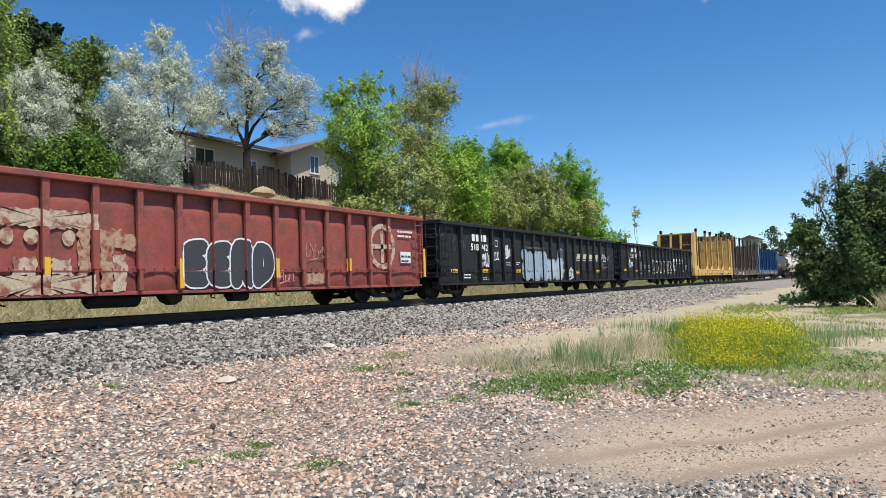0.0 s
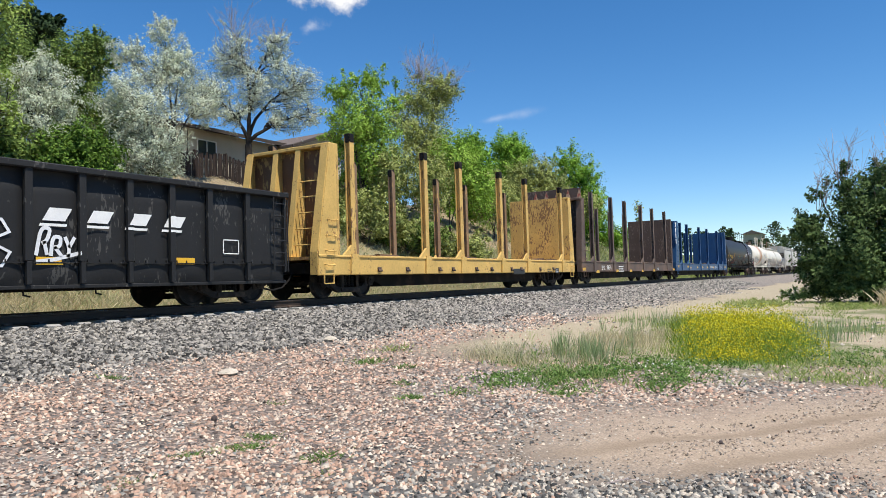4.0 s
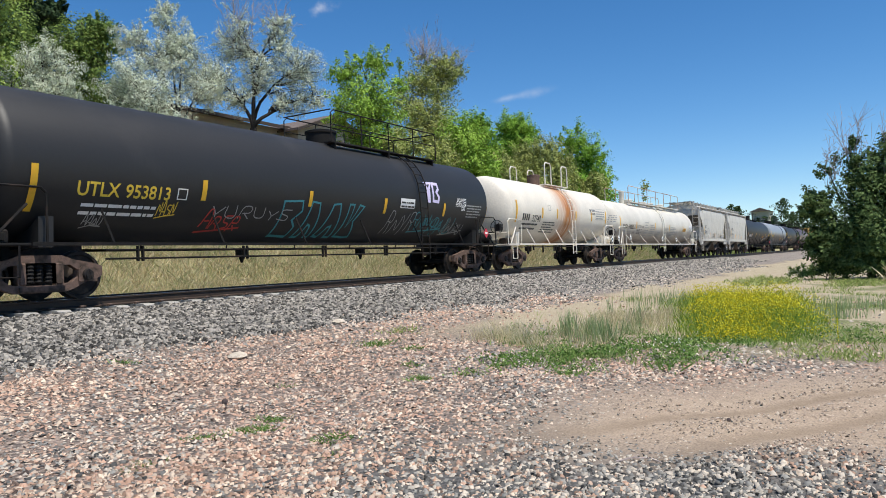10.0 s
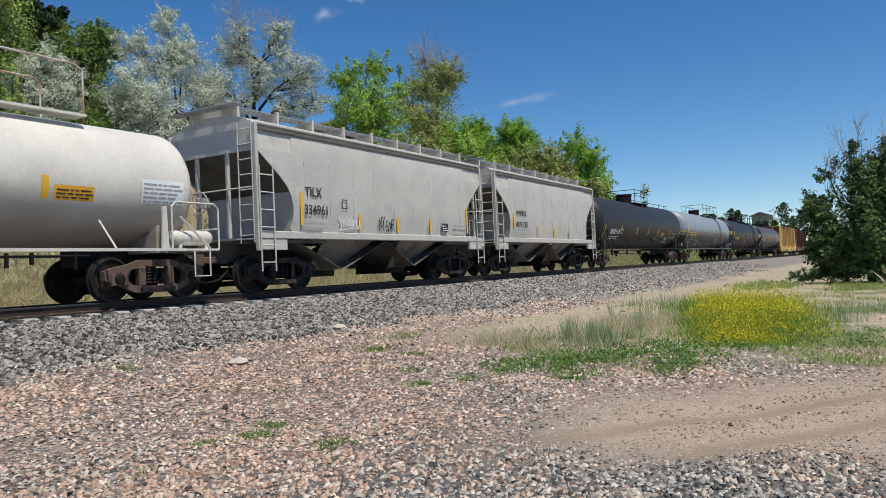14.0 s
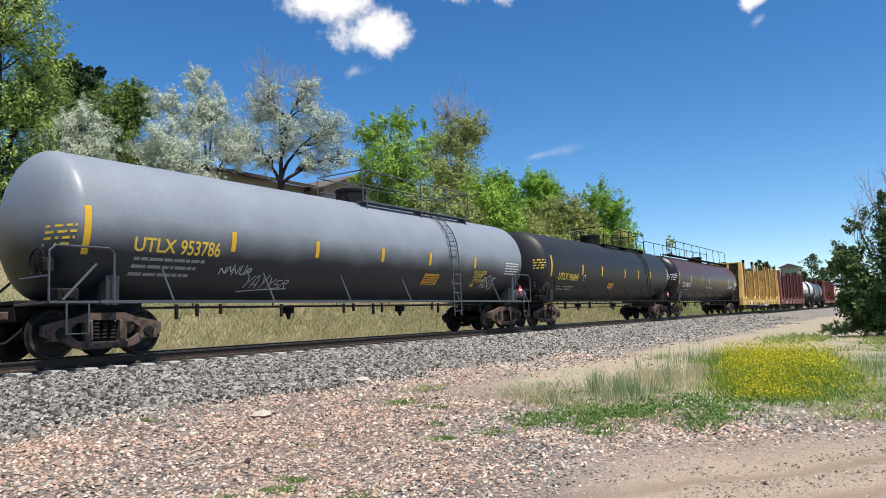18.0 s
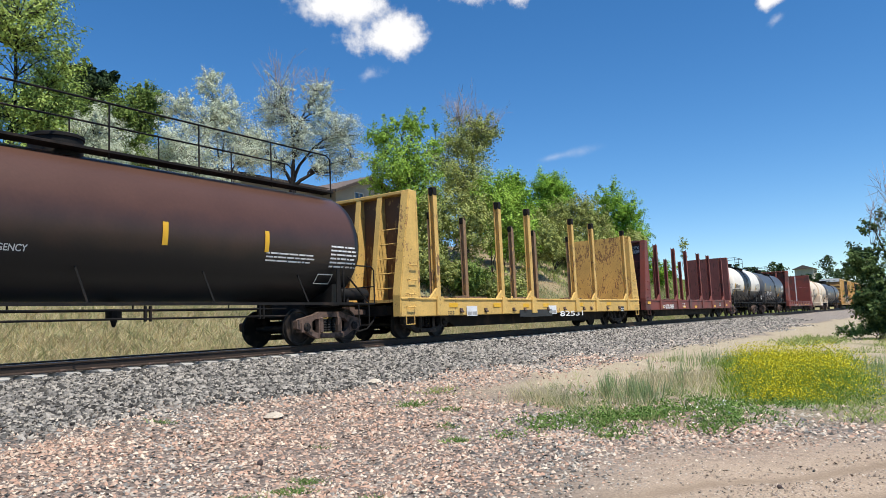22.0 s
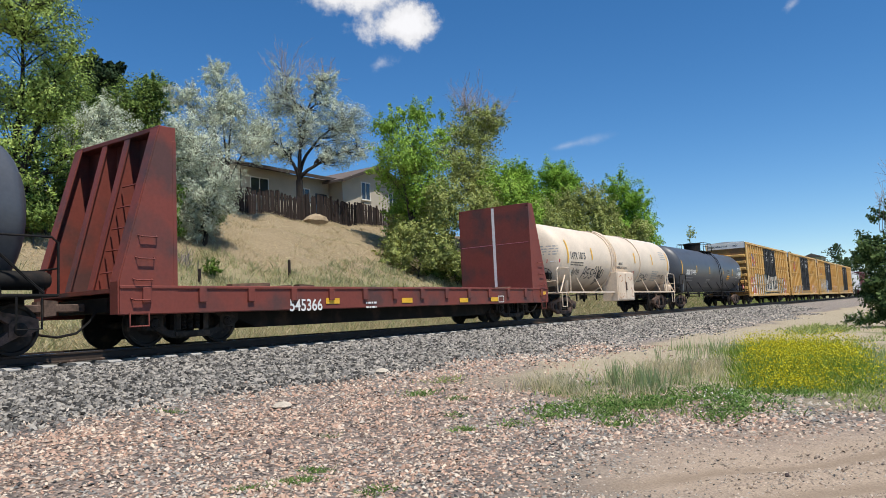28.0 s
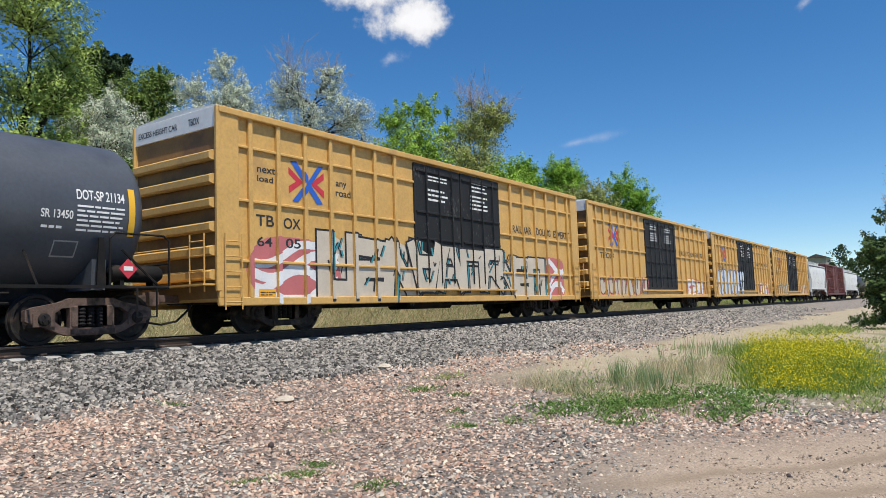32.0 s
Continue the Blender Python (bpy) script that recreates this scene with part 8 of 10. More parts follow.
def plant_trees():
    tree("locust_tree", "tall feathery light green tree on the bank", "tree", (65.4, 29.5), [(0.4, 8.0, 2.06, 1.72), (0.5, 5.0, 1.75, 1.38), (0.2, 2.9, 1.72, 1.4), (1.3, 4.4, 1.05, 1.3), (-1.5, 4.2, 0.89, 2.76), (0.5, 1.3, 1.25, 1.04), (1.7, 6.4, 1.2, 1.1), (2.0, 3.0, 0.9, 1.2)], "feather", 42000, 0.056, 11, trunk=0.22, stems=3, clumps=330, bark='bark_dark')
    tree("pine_tree", "dark pine behind the other trees", "tree", (59.9, 62), [(0.3, 13.3, 1.9, 0.92), (-0.4, 14.6, 1.37, 0.82), (1.3, 14.3, 0.77, 0.51), (0.2, 11.6, 1.34, 1.16)], "pine", 13600, 0.145, 12, trunk=0.25, clumps=110, bark='bark_dark')
    tree("elm_tree", "dark green elm on the terrace", "tree", (57.4, 46), [(0.1, 6.8, 2.31, 1.58), (1.0, 8.0, 1.31, 0.82), (-0.2, 4.6, 2.21, 1.78)], "dark", 30000, 0.082, 13, trunk=0.22, stems=2, clumps=240)
    tree("elm_tree", "dark green elm at the edge of the bank", "tree", (62.2, 44), [(0.4, 6.2, 1.98, 2.11), (0.9, 3.5, 1.69, 2.32)], "dark", 24000, 0.085, 14, trunk=0.22, clumps=180)
    tree("russian_olive", "silvery grey-green tree on the bank", "tree", (59.3, 33), [(-0.3, 4.7, 1.0, 0.95), (0.4, 3.8, 1.05, 1.2), (-0.9, 3.6, 1.1, 1.1), (-0.4, 2.2, 1.2, 1.2), (0.9, 2.3, 0.8, 0.9)], "silver", 36000, 0.041, 15, trunk=0.13, stems=3, clumps=170, bark='bark_dark')
    tree("russian_olive", "full silvery grey-green tree on the bank", "tree", (52.7, 33.9), [(-0.6, 5.0, 1.25, 1.0), (-0.3, 4.1, 1.85, 1.35), (0.5, 2.5, 1.37, 1.44), (-0.0, 2.0, 1.59, 1.37), (-0.3, 0.9, 1.31, 0.89)], "silver", 46000, 0.041, 16, trunk=0.13, stems=3, clumps=260, bark='bark_dark')
    tree("russian_olive", "tall silvery grey-green tree with an open crown", "tree", (50.9, 41.5), [(-0.4, 7.8, 1.0, 1.05), (-2.1, 6.4, 1.13, 0.89), (0.3, 6.2, 1.34, 1.31), (1.4, 4.2, 1.66, 1.43), (-0.8, 5.4, 1.49, 1.15)], "silver", 25299, 0.056, 17, trunk=0.13, stems=4, clumps=200, bark='bark_dark')
    tree("russian_olive", "silvery tree with dark forked trunks and bare twigs", "tree", (45.4, 49.5), [(1.7, 9.9, 1.2, 1.15), (-0.9, 8.9, 1.5, 1.6), (3.0, 7.0, 1.8, 1.5), (3.9, 5.2, 1.3, 1.5), (-2.3, 6.5, 1.3, 2.0), (0.6, 6.9, 1.6, 1.6), (-0.7, 10.3, 1.25, 1.41), (-0.9, 5.2, 1.4, 1.2), (1.9, 8.5, 1.2, 1.4), (2.2, 4.8, 1.5, 1.1)], "silver", 40000, 0.058, 18, trunk=0.26, stems=1, clumps=360, bark='bark_dark', dead=(60, (6, 1, 0)), bare=(6,), fork=0.3)
    tree("lilac_bush", "dense dark green bush at the foot of the trees", "bush", (57.5, 30.8), [(-0.7, 2.0, 0.83, 1.2), (0.4, 2.6, 1.32, 1.09), (0.6, 1.3, 1.2, 1.1)], "lilac", 20800, 0.066, 19, trunk=0.06, stems=5, clumps=190)
    tree("sage_bush", "low grey-green bush on the bank", "bush", (59.2, 29.4), [(-0.0, 0.9, 0.81, 0.78)], "juniper", 5600, 0.046, 20, trunk=0.03, stems=5, clumps=60)
    tree("sage_bush", "low dark bush in the shade of the trees", "bush", (64.0, 29), [(-0.2, 1.1, 1.13, 0.54)], "dark", 6400, 0.066, 21, trunk=0.04, stems=4, clumps=60)
    tree("sage_bush", "small green bush low on the bank", "bush", (52.1, 30.4), [(0.0, 0.4, 0.36, 0.4)], "lilac", 1200, 0.046, 37, trunk=0.02, stems=4, clumps=24)
    tree("cottonwood_tree", "bright green young cottonwood", "tree", (36.3, 45.5), [(-1.5, 8.3, 1.09, 1.32), (0.6, 9.1, 0.99, 1.09), (-0.2, 6.5, 2.33, 2.1), (0.2, 3.9, 2.16, 2.13), (-2.1, 5.6, 0.88, 1.53), (-0.5, 9.3, 0.69, 0.62), (1.9, 8.2, 0.59, 1.32)], "bright", 34000, 0.078, 22, trunk=0.13, stems=4, clumps=250)
    tree("elm_tree", "olive green elm with a dead grey top", "tree", (31.9, 54), [(0.7, 9.5, 2.23, 1.91), (1.5, 10.4, 1.59, 1.23), (-0.9, 7.5, 2.22, 2.38), (0.6, 5.1, 2.33, 2.74), (-0.1, 11.4, 1.18, 1.27)], "olive", 27000, 0.085, 23, trunk=0.16, stems=3, clumps=220, dead=(90, (4, 1)), bare=(4,))
    tree("elm_sapling", "olive green thicket at the foot of the trees", "bush", (33.6, 44), [(-0.5, 4.4, 1.71, 1.88), (1.6, 3.9, 1.7, 1.87), (-2.8, 3.1, 1.51, 1.13)], "olive", 16000, 0.085, 24, trunk=0.07, stems=6, clumps=150)
    tree("elm_sapling", "green thicket along the bank", "bush", (30.0, 50), [(0.5, 5.5, 1.71, 2.33), (1.6, 4.2, 1.7, 1.91)], "bright", 13600, 0.092, 25, trunk=0.07, stems=6, clumps=130)
    tree("ash_tree", "round dark green tree beyond the bank", "tree", (28.3, 76), [(0.1, 6.9, 1.85, 2.4), (0.5, 4.8, 2.27, 2.41)], "lush", 30000, 0.115, 26, trunk=0.25, clumps=160)
    tree("ash_tree", "round bright green tree beyond the bank", "tree", (25.5, 80), [(0.3, 7.9, 2.6, 2.04), (0.3, 5.2, 2.35, 2.52), (1.8, 7.1, 1.51, 1.67)], "lush", 30000, 0.115, 27, trunk=0.25, clumps=160)
    tree("willow_tree", "grey-green tree beside the line", "tree", (23.8, 70), [(-0.4, 5.4, 2.19, 1.91), (1.4, 5.8, 2.02, 1.9), (2.6, 4.5, 1.72, 1.75)], "olive", 24000, 0.09, 28, trunk=0.18, stems=3, clumps=170)
    tree("poplar_tree", "tall green tree at the end of the row", "tree", (20.0, 86), [(-0.6, 9.1, 2.1, 2.3), (0.6, 7.0, 2.5, 2.2), (0.6, 4.6, 3.1, 2.3), (0.6, 2.6, 3.1, 1.9), (-1.9, 6.4, 1.6, 2.0)], "lush", 32000, 0.115, 29, trunk=0.22, stems=2, clumps=170)
    tree("elm_sapling", "green thicket low beside the line", "bush", (20.9, 74), [(-0.6, 4.0, 1.81, 1.69), (2.1, 3.6, 1.77, 1.37), (-3.4, 4.1, 1.84, 1.55)], "olive", 11200, 0.112, 30, trunk=0.08, stems=5, clumps=110)
    tree("elm_sapling", "green thicket low beside the line", "bush", (26.5, 60), [(-1.4, 3.1, 1.53, 1.53), (0.9, 2.7, 1.51, 1.27)], "olive", 10400, 0.098, 31, trunk=0.08, stems=5, clumps=110)
    tree("sapling", "thin lone sapling with few leaves", "tree", (15.4, 118), [(0.1, 6.3, 0.95, 1.19), (-0.1, 4.5, 0.54, 1.19)], "olive", 420, 0.134, 32, trunk=0.06, clumps=26)
    tree("juniper_tree", "broad grey-green bushy tree at the yard's edge", "tree", (0.8, 37), [(-1.9, 3.6, 0.9, 1.09), (-1.6, 1.9, 1.05, 1.4), (-0.3, 5.5, 0.8, 1.33), (0.2, 2.9, 1.41, 2.58), (1.4, 4.6, 1.13, 1.86), (-1.3, 4.9, 0.62, 0.83), (2.5, 3.2, 1.52, 2.74), (3.5, 2.5, 1.26, 2.31), (-1.1, 1.5, 1.34, 1.25), (1.6, 1.0, 1.57, 1.06), (0.7, 5.2, 0.75, 1.5), (0.3, 1.6, 1.5, 1.3)], "juniper", 92000, 0.076, 33, trunk=0.14, stems=7, clumps=560, bark='bark_dark', dead=(70, (5, 4, 2, 6)))
    tree("sage_bush", "low green bush beside the dark bushy tree", "bush", (3.6, 38.5), [(-0.7, 0.35, 0.8, 0.4), (0.5, 0.55, 0.8, 0.55)], "feather", 5200, 0.05, 61, trunk=0.03, stems=6, clumps=70)
    tree("chokecherry_thicket", "dark shady thicket under the trees", "bush", (62.9, 31), [(-2.2, 1.7, 0.96, 1.34), (-0.7, 1.5, 1.12, 1.26), (0.9, 1.6, 1.07, 1.24), (-3.6, 1.8, 0.9, 1.51)], "dark", 20800, 0.079, 41, trunk=0.05, stems=6, clumps=170)
    tree("chokecherry_thicket", "dark shady thicket behind the silver tree", "bush", (53.9, 35.5), [(-1.0, 2.0, 1.07, 1.83), (0.6, 1.1, 1.24, 1.15), (-0.4, 3.6, 1.23, 1.27)], "dark", 12800, 0.079, 42, trunk=0.05, stems=6, clumps=120)
    tree("elm_sapling", "green thicket at the foot of the row", "bush", (36.3, 46.5), [(-0.9, 2.2, 1.4, 1.98), (0.9, 2.5, 1.4, 1.98)], "bright", 12800, 0.092, 43, trunk=0.06, stems=5, clumps=110)
    tree("elm_sapling", "olive thicket at the foot of the row", "bush", (24.8, 66), [(-1.4, 3.7, 1.67, 2.51), (1.0, 3.1, 1.65, 1.94), (3.3, 2.7, 1.35, 1.65)], "olive", 12800, 0.112, 44, trunk=0.07, stems=5, clumps=110)
    tree("elm_sapling", "green thicket between the trees", "bush", (28.9, 57), [(-0.4, 3.5, 1.7, 2.66), (1.1, 3.0, 1.45, 2.18)], "lush", 11200, 0.106, 45, trunk=0.07, stems=5, clumps=110)
    tree("elm_sapling", "green thicket at the end of the row", "bush", (20.5, 80), [(-1.2, 3.4, 2.61, 2.16), (2.0, 2.9, 2.23, 1.81)], "lush", 9600, 0.132, 46, trunk=0.07, stems=5, clumps=100)
    tree("elm_sapling", "olive thicket low beside the line", "bush", (24.8, 72), [(-1.1, 1.8, 2.42, 1.67), (1.9, 1.6, 2.08, 1.66)], "olive", 9600, 0.132, 47, trunk=0.07, stems=5, clumps=100)
    tree("chokecherry_thicket", "shady thicket low on the bank under the trees", "bush", (36.4, 41.5), [(-1.3, 1.2, 1.3, 1.2), (0.7, 1.5, 1.4, 1.4), (2.0, 1.0, 1.1, 1.0)], "olive", 13000, 0.08, 51, trunk=0.05, stems=6, clumps=110)
    tree("chokecherry_thicket", "dark thicket low on the bank under the trees", "bush", (33.2, 42.5), [(-1.2, 1.4, 1.3, 1.3), (0.9, 1.2, 1.5, 1.2)], "dark", 11000, 0.08, 52, trunk=0.05, stems=6, clumps=100)
    tree("chokecherry_thicket", "olive thicket low on the bank beside the fence", "bush", (30.2, 45.0), [(-1.0, 1.1, 1.5, 1.3), (1.4, 1.0, 1.4, 1.2)], "olive", 11000, 0.085, 53, trunk=0.05, stems=6, clumps=100)
    tree("elm_sapling", "low green thicket past the end of the row", "bush", (17.9, 86), [(-1.2, 2.2, 2.2, 2.0), (1.3, 1.5, 1.8, 1.5)], "lush", 8000, 0.12, 54, trunk=0.06, stems=5, clumps=80)
    # far woods on the ridge
    r = np.random.default_rng(5)
    fz = []
    for a in np.concatenate([np.arange(-1.0, 13.6, 0.58), np.arange(14, 22, 1.2)]):
        d = r.uniform(250, 330)
        x, y = spot(a + r.normal() * 0.1, d)
        h = r.uniform(6.0, 11.5) if abs(a - 7.3) > 1.0 else r.uniform(3.5, 5.0)
        z = float(height(x, y))
        up = r.uniform(0, 1, 800)
        wide = h * 0.24 * (1.05 - up) ** 0.5 * (0.75 + 0.3 * np.sin(up * 14 + a * 9))
        c = np.stack([x + r.normal(size=800) * wide, y + r.normal(size=800) * wide, z + h * (0.12 + 0.88 * up)], -1)
        fz.append(c)
    v, f = quads(np.concatenate(fz), 0.36, r)
    tagged(new("far_woods", mesh_of("far_woods", v, f, LEAF["far"])), "dark pines on the far ridge", "woods", kind="stuff")


plant_trees()


# ---- house and fences on the terrace ----
MAT["stucco"] = material("tan_stucco", (0.46, 0.41, 0.325), 0.9, 0, 0.08, 1.0, 40, 0.2)
MAT["shingle"] = material("brown_shingles", (0.14, 0.11, 0.095), 0.95, 0, 0.2, 2.0, 18, 0.5)
MAT["trim_brown"] = material("dark_brown_trim", (0.06, 0.045, 0.035), 0.7, 0, 0.15, 2, 20, 0.1)
MAT["frame_white"] = material("white_window_frame", (0.72, 0.71, 0.68), 0.6, 0, 0.05, 2, 20, 0.0)
MAT["fence_dark"] = material("dark_fence_wood", (0.028, 0.018, 0.0145), 0.95, 0, 0.3, 1.5, 25, 0.4, second=(0.045, 0.028, 0.022), amount=0.3, obj=0.4)
MAT["fence_tan"] = material("tan_fence_wood", (0.36, 0.25, 0.15), 0.95, 0, 0.2, 1.5, 25, 0.3, obj=0.15)
MAT["rock"] = material("pale_rock", (0.52, 0.45, 0.36), 0.95, 0, 0.2, 3, 25, 0.6)
MAT["rock_tan"] = material("tan_rock", (0.33, 0.25, 0.16), 0.95, 0, 0.25, 3, 25, 0.6)
MAT["rock_dark"] = material("dark_stone", (0.08, 0.06, 0.055), 0.9, 0, 0.2, 6, 40, 0.5)


def glass():
    m = bpy.data.materials.new("window_glass")
    m.use_nodes = True
    b = m.node_tree.nodes["Principled BSDF"]
    b.inputs["Base Color"].default_value = (0.03, 0.04, 0.05, 1)
    b.inputs["Roughness"].default_value, b.inputs["Specular IOR Level"].default_value = 0.05, 0.8
    return m


MAT["glass"] = glass()


def window(house, x, z, w, h, y, mullions=1):
    fr = Shape()
    t = 0.07
    fr.box(x - w / 2 - t, x + w / 2 + t, y - 0.05, y + 0.02, z - h / 2 - t, z - h / 2).box(x - w / 2 - t, x + w / 2 + t, y - 0.05, y + 0.02, z + h / 2, z + h / 2 + t)
    fr.box(x - w / 2 - t, x - w / 2, y - 0.05, y + 0.02, z - h / 2, z + h / 2).box(x + w / 2, x + w / 2 + t, y - 0.05, y + 0.02, z - h / 2, z + h / 2)
    for k in range(mullions):
        q = x - w / 2 + w * (k + 1) / (mullions + 1)
        fr.box(q - 0.03, q + 0.03, y - 0.045, y + 0.02, z - h / 2, z + h / 2)
    f = fr.make("window", "frame_white", house, "white-framed window")
    Shape().box(x - w / 2, x + w / 2, y - 0.012, y - 0.004, z - h / 2, z + h / 2).make("pane", "glass", f)
    Shape().box(x - w / 2 - 0.12, x + w / 2 + 0.12, y - 0.1, y + 0.01, z - h / 2 - 0.14, z - h / 2 - 0.08).make("sill", "stucco", f)


def build_house():
    h = thing("house", "tan stucco house with brown shingle roof above the bank", "house")
    Shape().box(29.0, 42.6, 40.0, 50.0, 6.2, 11.5).make("wall", "stucco", h)
    roof = Shape().prism([(39.2, 11.38), (39.2, 11.56), (45.0, 13.2), (50.8, 11.56), (50.8, 11.38), (45.0, 13.0)], 28.3, 43.4).make("roof", "shingle", h)
    Shape().box(28.3, 43.4, 39.12, 39.2, 11.32, 11.56).make("fascia", "trim_brown", roof)
    w2 = Shape().slab([(42.6, 6.2), (50.6, 6.2), (50.6, 11.3), (46.6, 12.75), (42.6, 11.3)], 38.5, 50.0).make("wall", "stucco", h)
    r2 = Shape()
    r2.slab([(41.9, 11.1), (46.6, 12.8), (46.6, 13.0), (41.9, 11.28)], 37.8, 50.6).slab([(46.6, 12.8), (51.3, 11.1), (51.3, 11.28), (46.6, 13.0)], 37.8, 50.6)
    r2 = r2.make("roof", "shingle", h)
    Shape().slab([(41.8, 11.0), (46.6, 12.74), (51.4, 11.0), (51.4, 11.2), (46.6, 12.96), (41.8, 11.2)], 37.72, 37.8).make("fascia", "trim_brown", r2)
    window(h, 35.4, 10.15, 1.6, 1.25, 40.0)
    window(h, 39.9, 9.9, 1.0, 1.2, 40.0)
    window(h, 45.4, 10.75, 1.0, 1.35, 38.5)
    window(h, 48.9, 10.3, 0.9, 1.2, 38.5)
    door = Shape().box(41.1, 42.3, 39.94, 40.0, 8.2, 10.3).make("patio_door", "glass", h, "dark glass patio door")
    Shape().tube([(33.7, 39.97, 6.6), (33.7, 39.97, 11.3)], 0.04, 6).make("downspout", "trim_brown", h)
    deck = Shape().box(39.4, 42.6, 38.0, 40.0, 8.0, 8.15).make("deck", "trim_brown", h)
    Shape().tube([(39.4, 38.0, 9.05), (42.6, 38.0, 9.05)], 0.04, 6).make("deck_rail", "frame_white", deck)
    for k in range(6):
        x = 39.4 + 0.64 * k
        Shape().box(x - 0.04, x + 0.04, 37.96, 38.04, 6.6, 9.05).make("deck_post", "trim_brown", deck)
    # lower roof seen beside the house
    h2 = thing("house", "distant tan house roof beyond the trees", "house")
    x, y = spot(7.3, 300)
    z = float(height(x, y))
    Shape().box(x - 6, x + 6, y - 3.0, y + 3.0, z - 4, z + 7.0).make("wall", "stucco", h2)
    Shape().prism([(y - 3.8, z + 6.8), (y, z + 8.2), (y + 3.8, z + 6.8)], x - 7, x + 7).make("roof", "shingle", h2)


build_house()


def build_fence(name, label, x0, x1, y, mat, height_, base=None, seed=3, width=0.14):
    r = random.Random(seed)
    f = thing(name, label, "fence")
    x, first = x0, None
    meshes = []
    for k in range(5):
        hh = height_ * (0.95 + 0.025 * k)
        s = Shape().slab([(-width / 2 + 0.003, 0), (width / 2 - 0.003, 0), (width / 2 - 0.003, hh - 0.015), (0.02, hh), (-width / 2 + 0.003, hh - 0.02)], -0.012, 0.012)
        meshes.append(s)
    made = [None] * 5
    while x < x1:
        z = float(height(x, y)) if base is None else base
        k = r.randrange(5)
        at = (x, y + r.uniform(-0.015, 0.015), z - 0.05 + r.uniform(-0.06, 0.03))
        ob = made[k]
        if ob is None:
            made[k] = ob = meshes[k].make("board", mat, f, at=at)
        else:
            ob = again(ob, f, at)
        ob.rotation_euler = (r.uniform(-0.03, 0.03), r.uniform(-0.035, 0.035), 0)
        if r.random() < 0.03:
            x += width
        x += width
    za, zb = float(height(x0, y)), float(height(x1, y))
    for q in (0.35, height_ - 0.4):
        Shape().tube([(x0, y + 0.06, za + q), (x1, y + 0.06, zb + q)], 0.045, 4).make("fence_rail", mat, f)
    x = x0
    while x <= x1:
        Shape().box(x - 0.05, x + 0.05, y - 0.07, y + 0.03, float(height(x, y)) - 0.3, float(height(x, y)) + height_ + 0.05).make("post", mat, f)
        x += 2.4
    return f


build_fence("fence", "old dark brown leaning board fence on the bank's crest", 26.5, 43.5, 33.7, "fence_dark", 1.75, seed=3)
build_fence("fence", "newer tan board fence further along the bank", 52.0, 66.0, 33.4, "fence_tan", 1.6, seed=4, width=0.16)


def old_posts():
    """Short weathered stubs of an old fence in the grass below the bank."""
    for az_, d, h in ((66.5, 26.8, 0.55), (53.0, 29.8, 0.55), (46.4, 33.5, 0.75)):
        x, y = spot(az_, d)
        p = Shape().lathe([(-0.3, 0.07), (h - 0.04, 0.062), (h, 0.05), (h + 0.005, 0.0)], (0, 0, 0), "z", 9).make("post", "fence_dark", smooth=True)
        p.location, p.rotation_euler = (x, y, float(height(x, y))), (0.06, -0.05, 0)
        tagged(p, "short dark weathered post standing in the grass", "post")


old_posts()


def brush_pile(az_, d, n, seed):
    """Grey dead branches thrown down at the foot of the bushes."""
    r = random.Random(seed)
    x, y = spot(az_, d)
    s = Shape()
    for _ in range(n):
        a, ln = r.uniform(0, 6.28), r.uniform(0.5, 1.3)
        px, py = x + r.uniform(-0.7, 0.7), y + r.uniform(-0.4, 0.4)
        z = float(height(px, py))
        tip = (px + math.cos(a) * ln, py + math.sin(a) * ln * 0.5, z + r.uniform(0.15, 0.75))
        mid = ((px + tip[0]) / 2 + r.uniform(-0.08, 0.08), (py + tip[1]) / 2, (z + tip[2]) / 2 + r.uniform(0.0, 0.15))
        s.tube([(px, py, z - 0.05), mid, tip], 0.018, 4, 0.006)
    tagged(s.make("brush_pile", "dead_twigs"), "heap of grey dead branches on the dry bank", "branches")


brush_pile(54.6, 30.6, 26, 5)
brush_pile(60.2, 29.6, 14, 6)


def stone_mesh(seed, sx, sy, sz, n=14):
    r = random.Random(seed)
    s = Shape()
    rings = [(-0.3, 0.75), (0.15, 1.0), (0.6, 0.8), (0.9, 0.35)]
    for zz, rad in rings:
        for k in range(n):
            a = 2 * math.pi * k / n
            q = rad * r.uniform(0.82, 1.1)
            s.v.append((math.cos(a) * q * sx, math.sin(a) * q * sy, zz * sz * r.uniform(0.92, 1.05)))
    for i in range(3):
        for k in range(n):
            a, b = i * n + k, i * n + (k + 1) % n
            s.f.append([a, b, b + n, a + n])
    s.f.append([3 * n + k for k in range(n)])
    return s


def lay_stone(name, label, x, y, sx, sy, sz, mat, seed, turn=0):
    ob = stone_mesh(seed, sx, sy, sz).make(name, mat)
    ob.location, ob.rotation_euler = (x, y, float(height(x, y)) + 0.02), (0, 0, radians(turn))
    return tagged(ob, label, "stone")


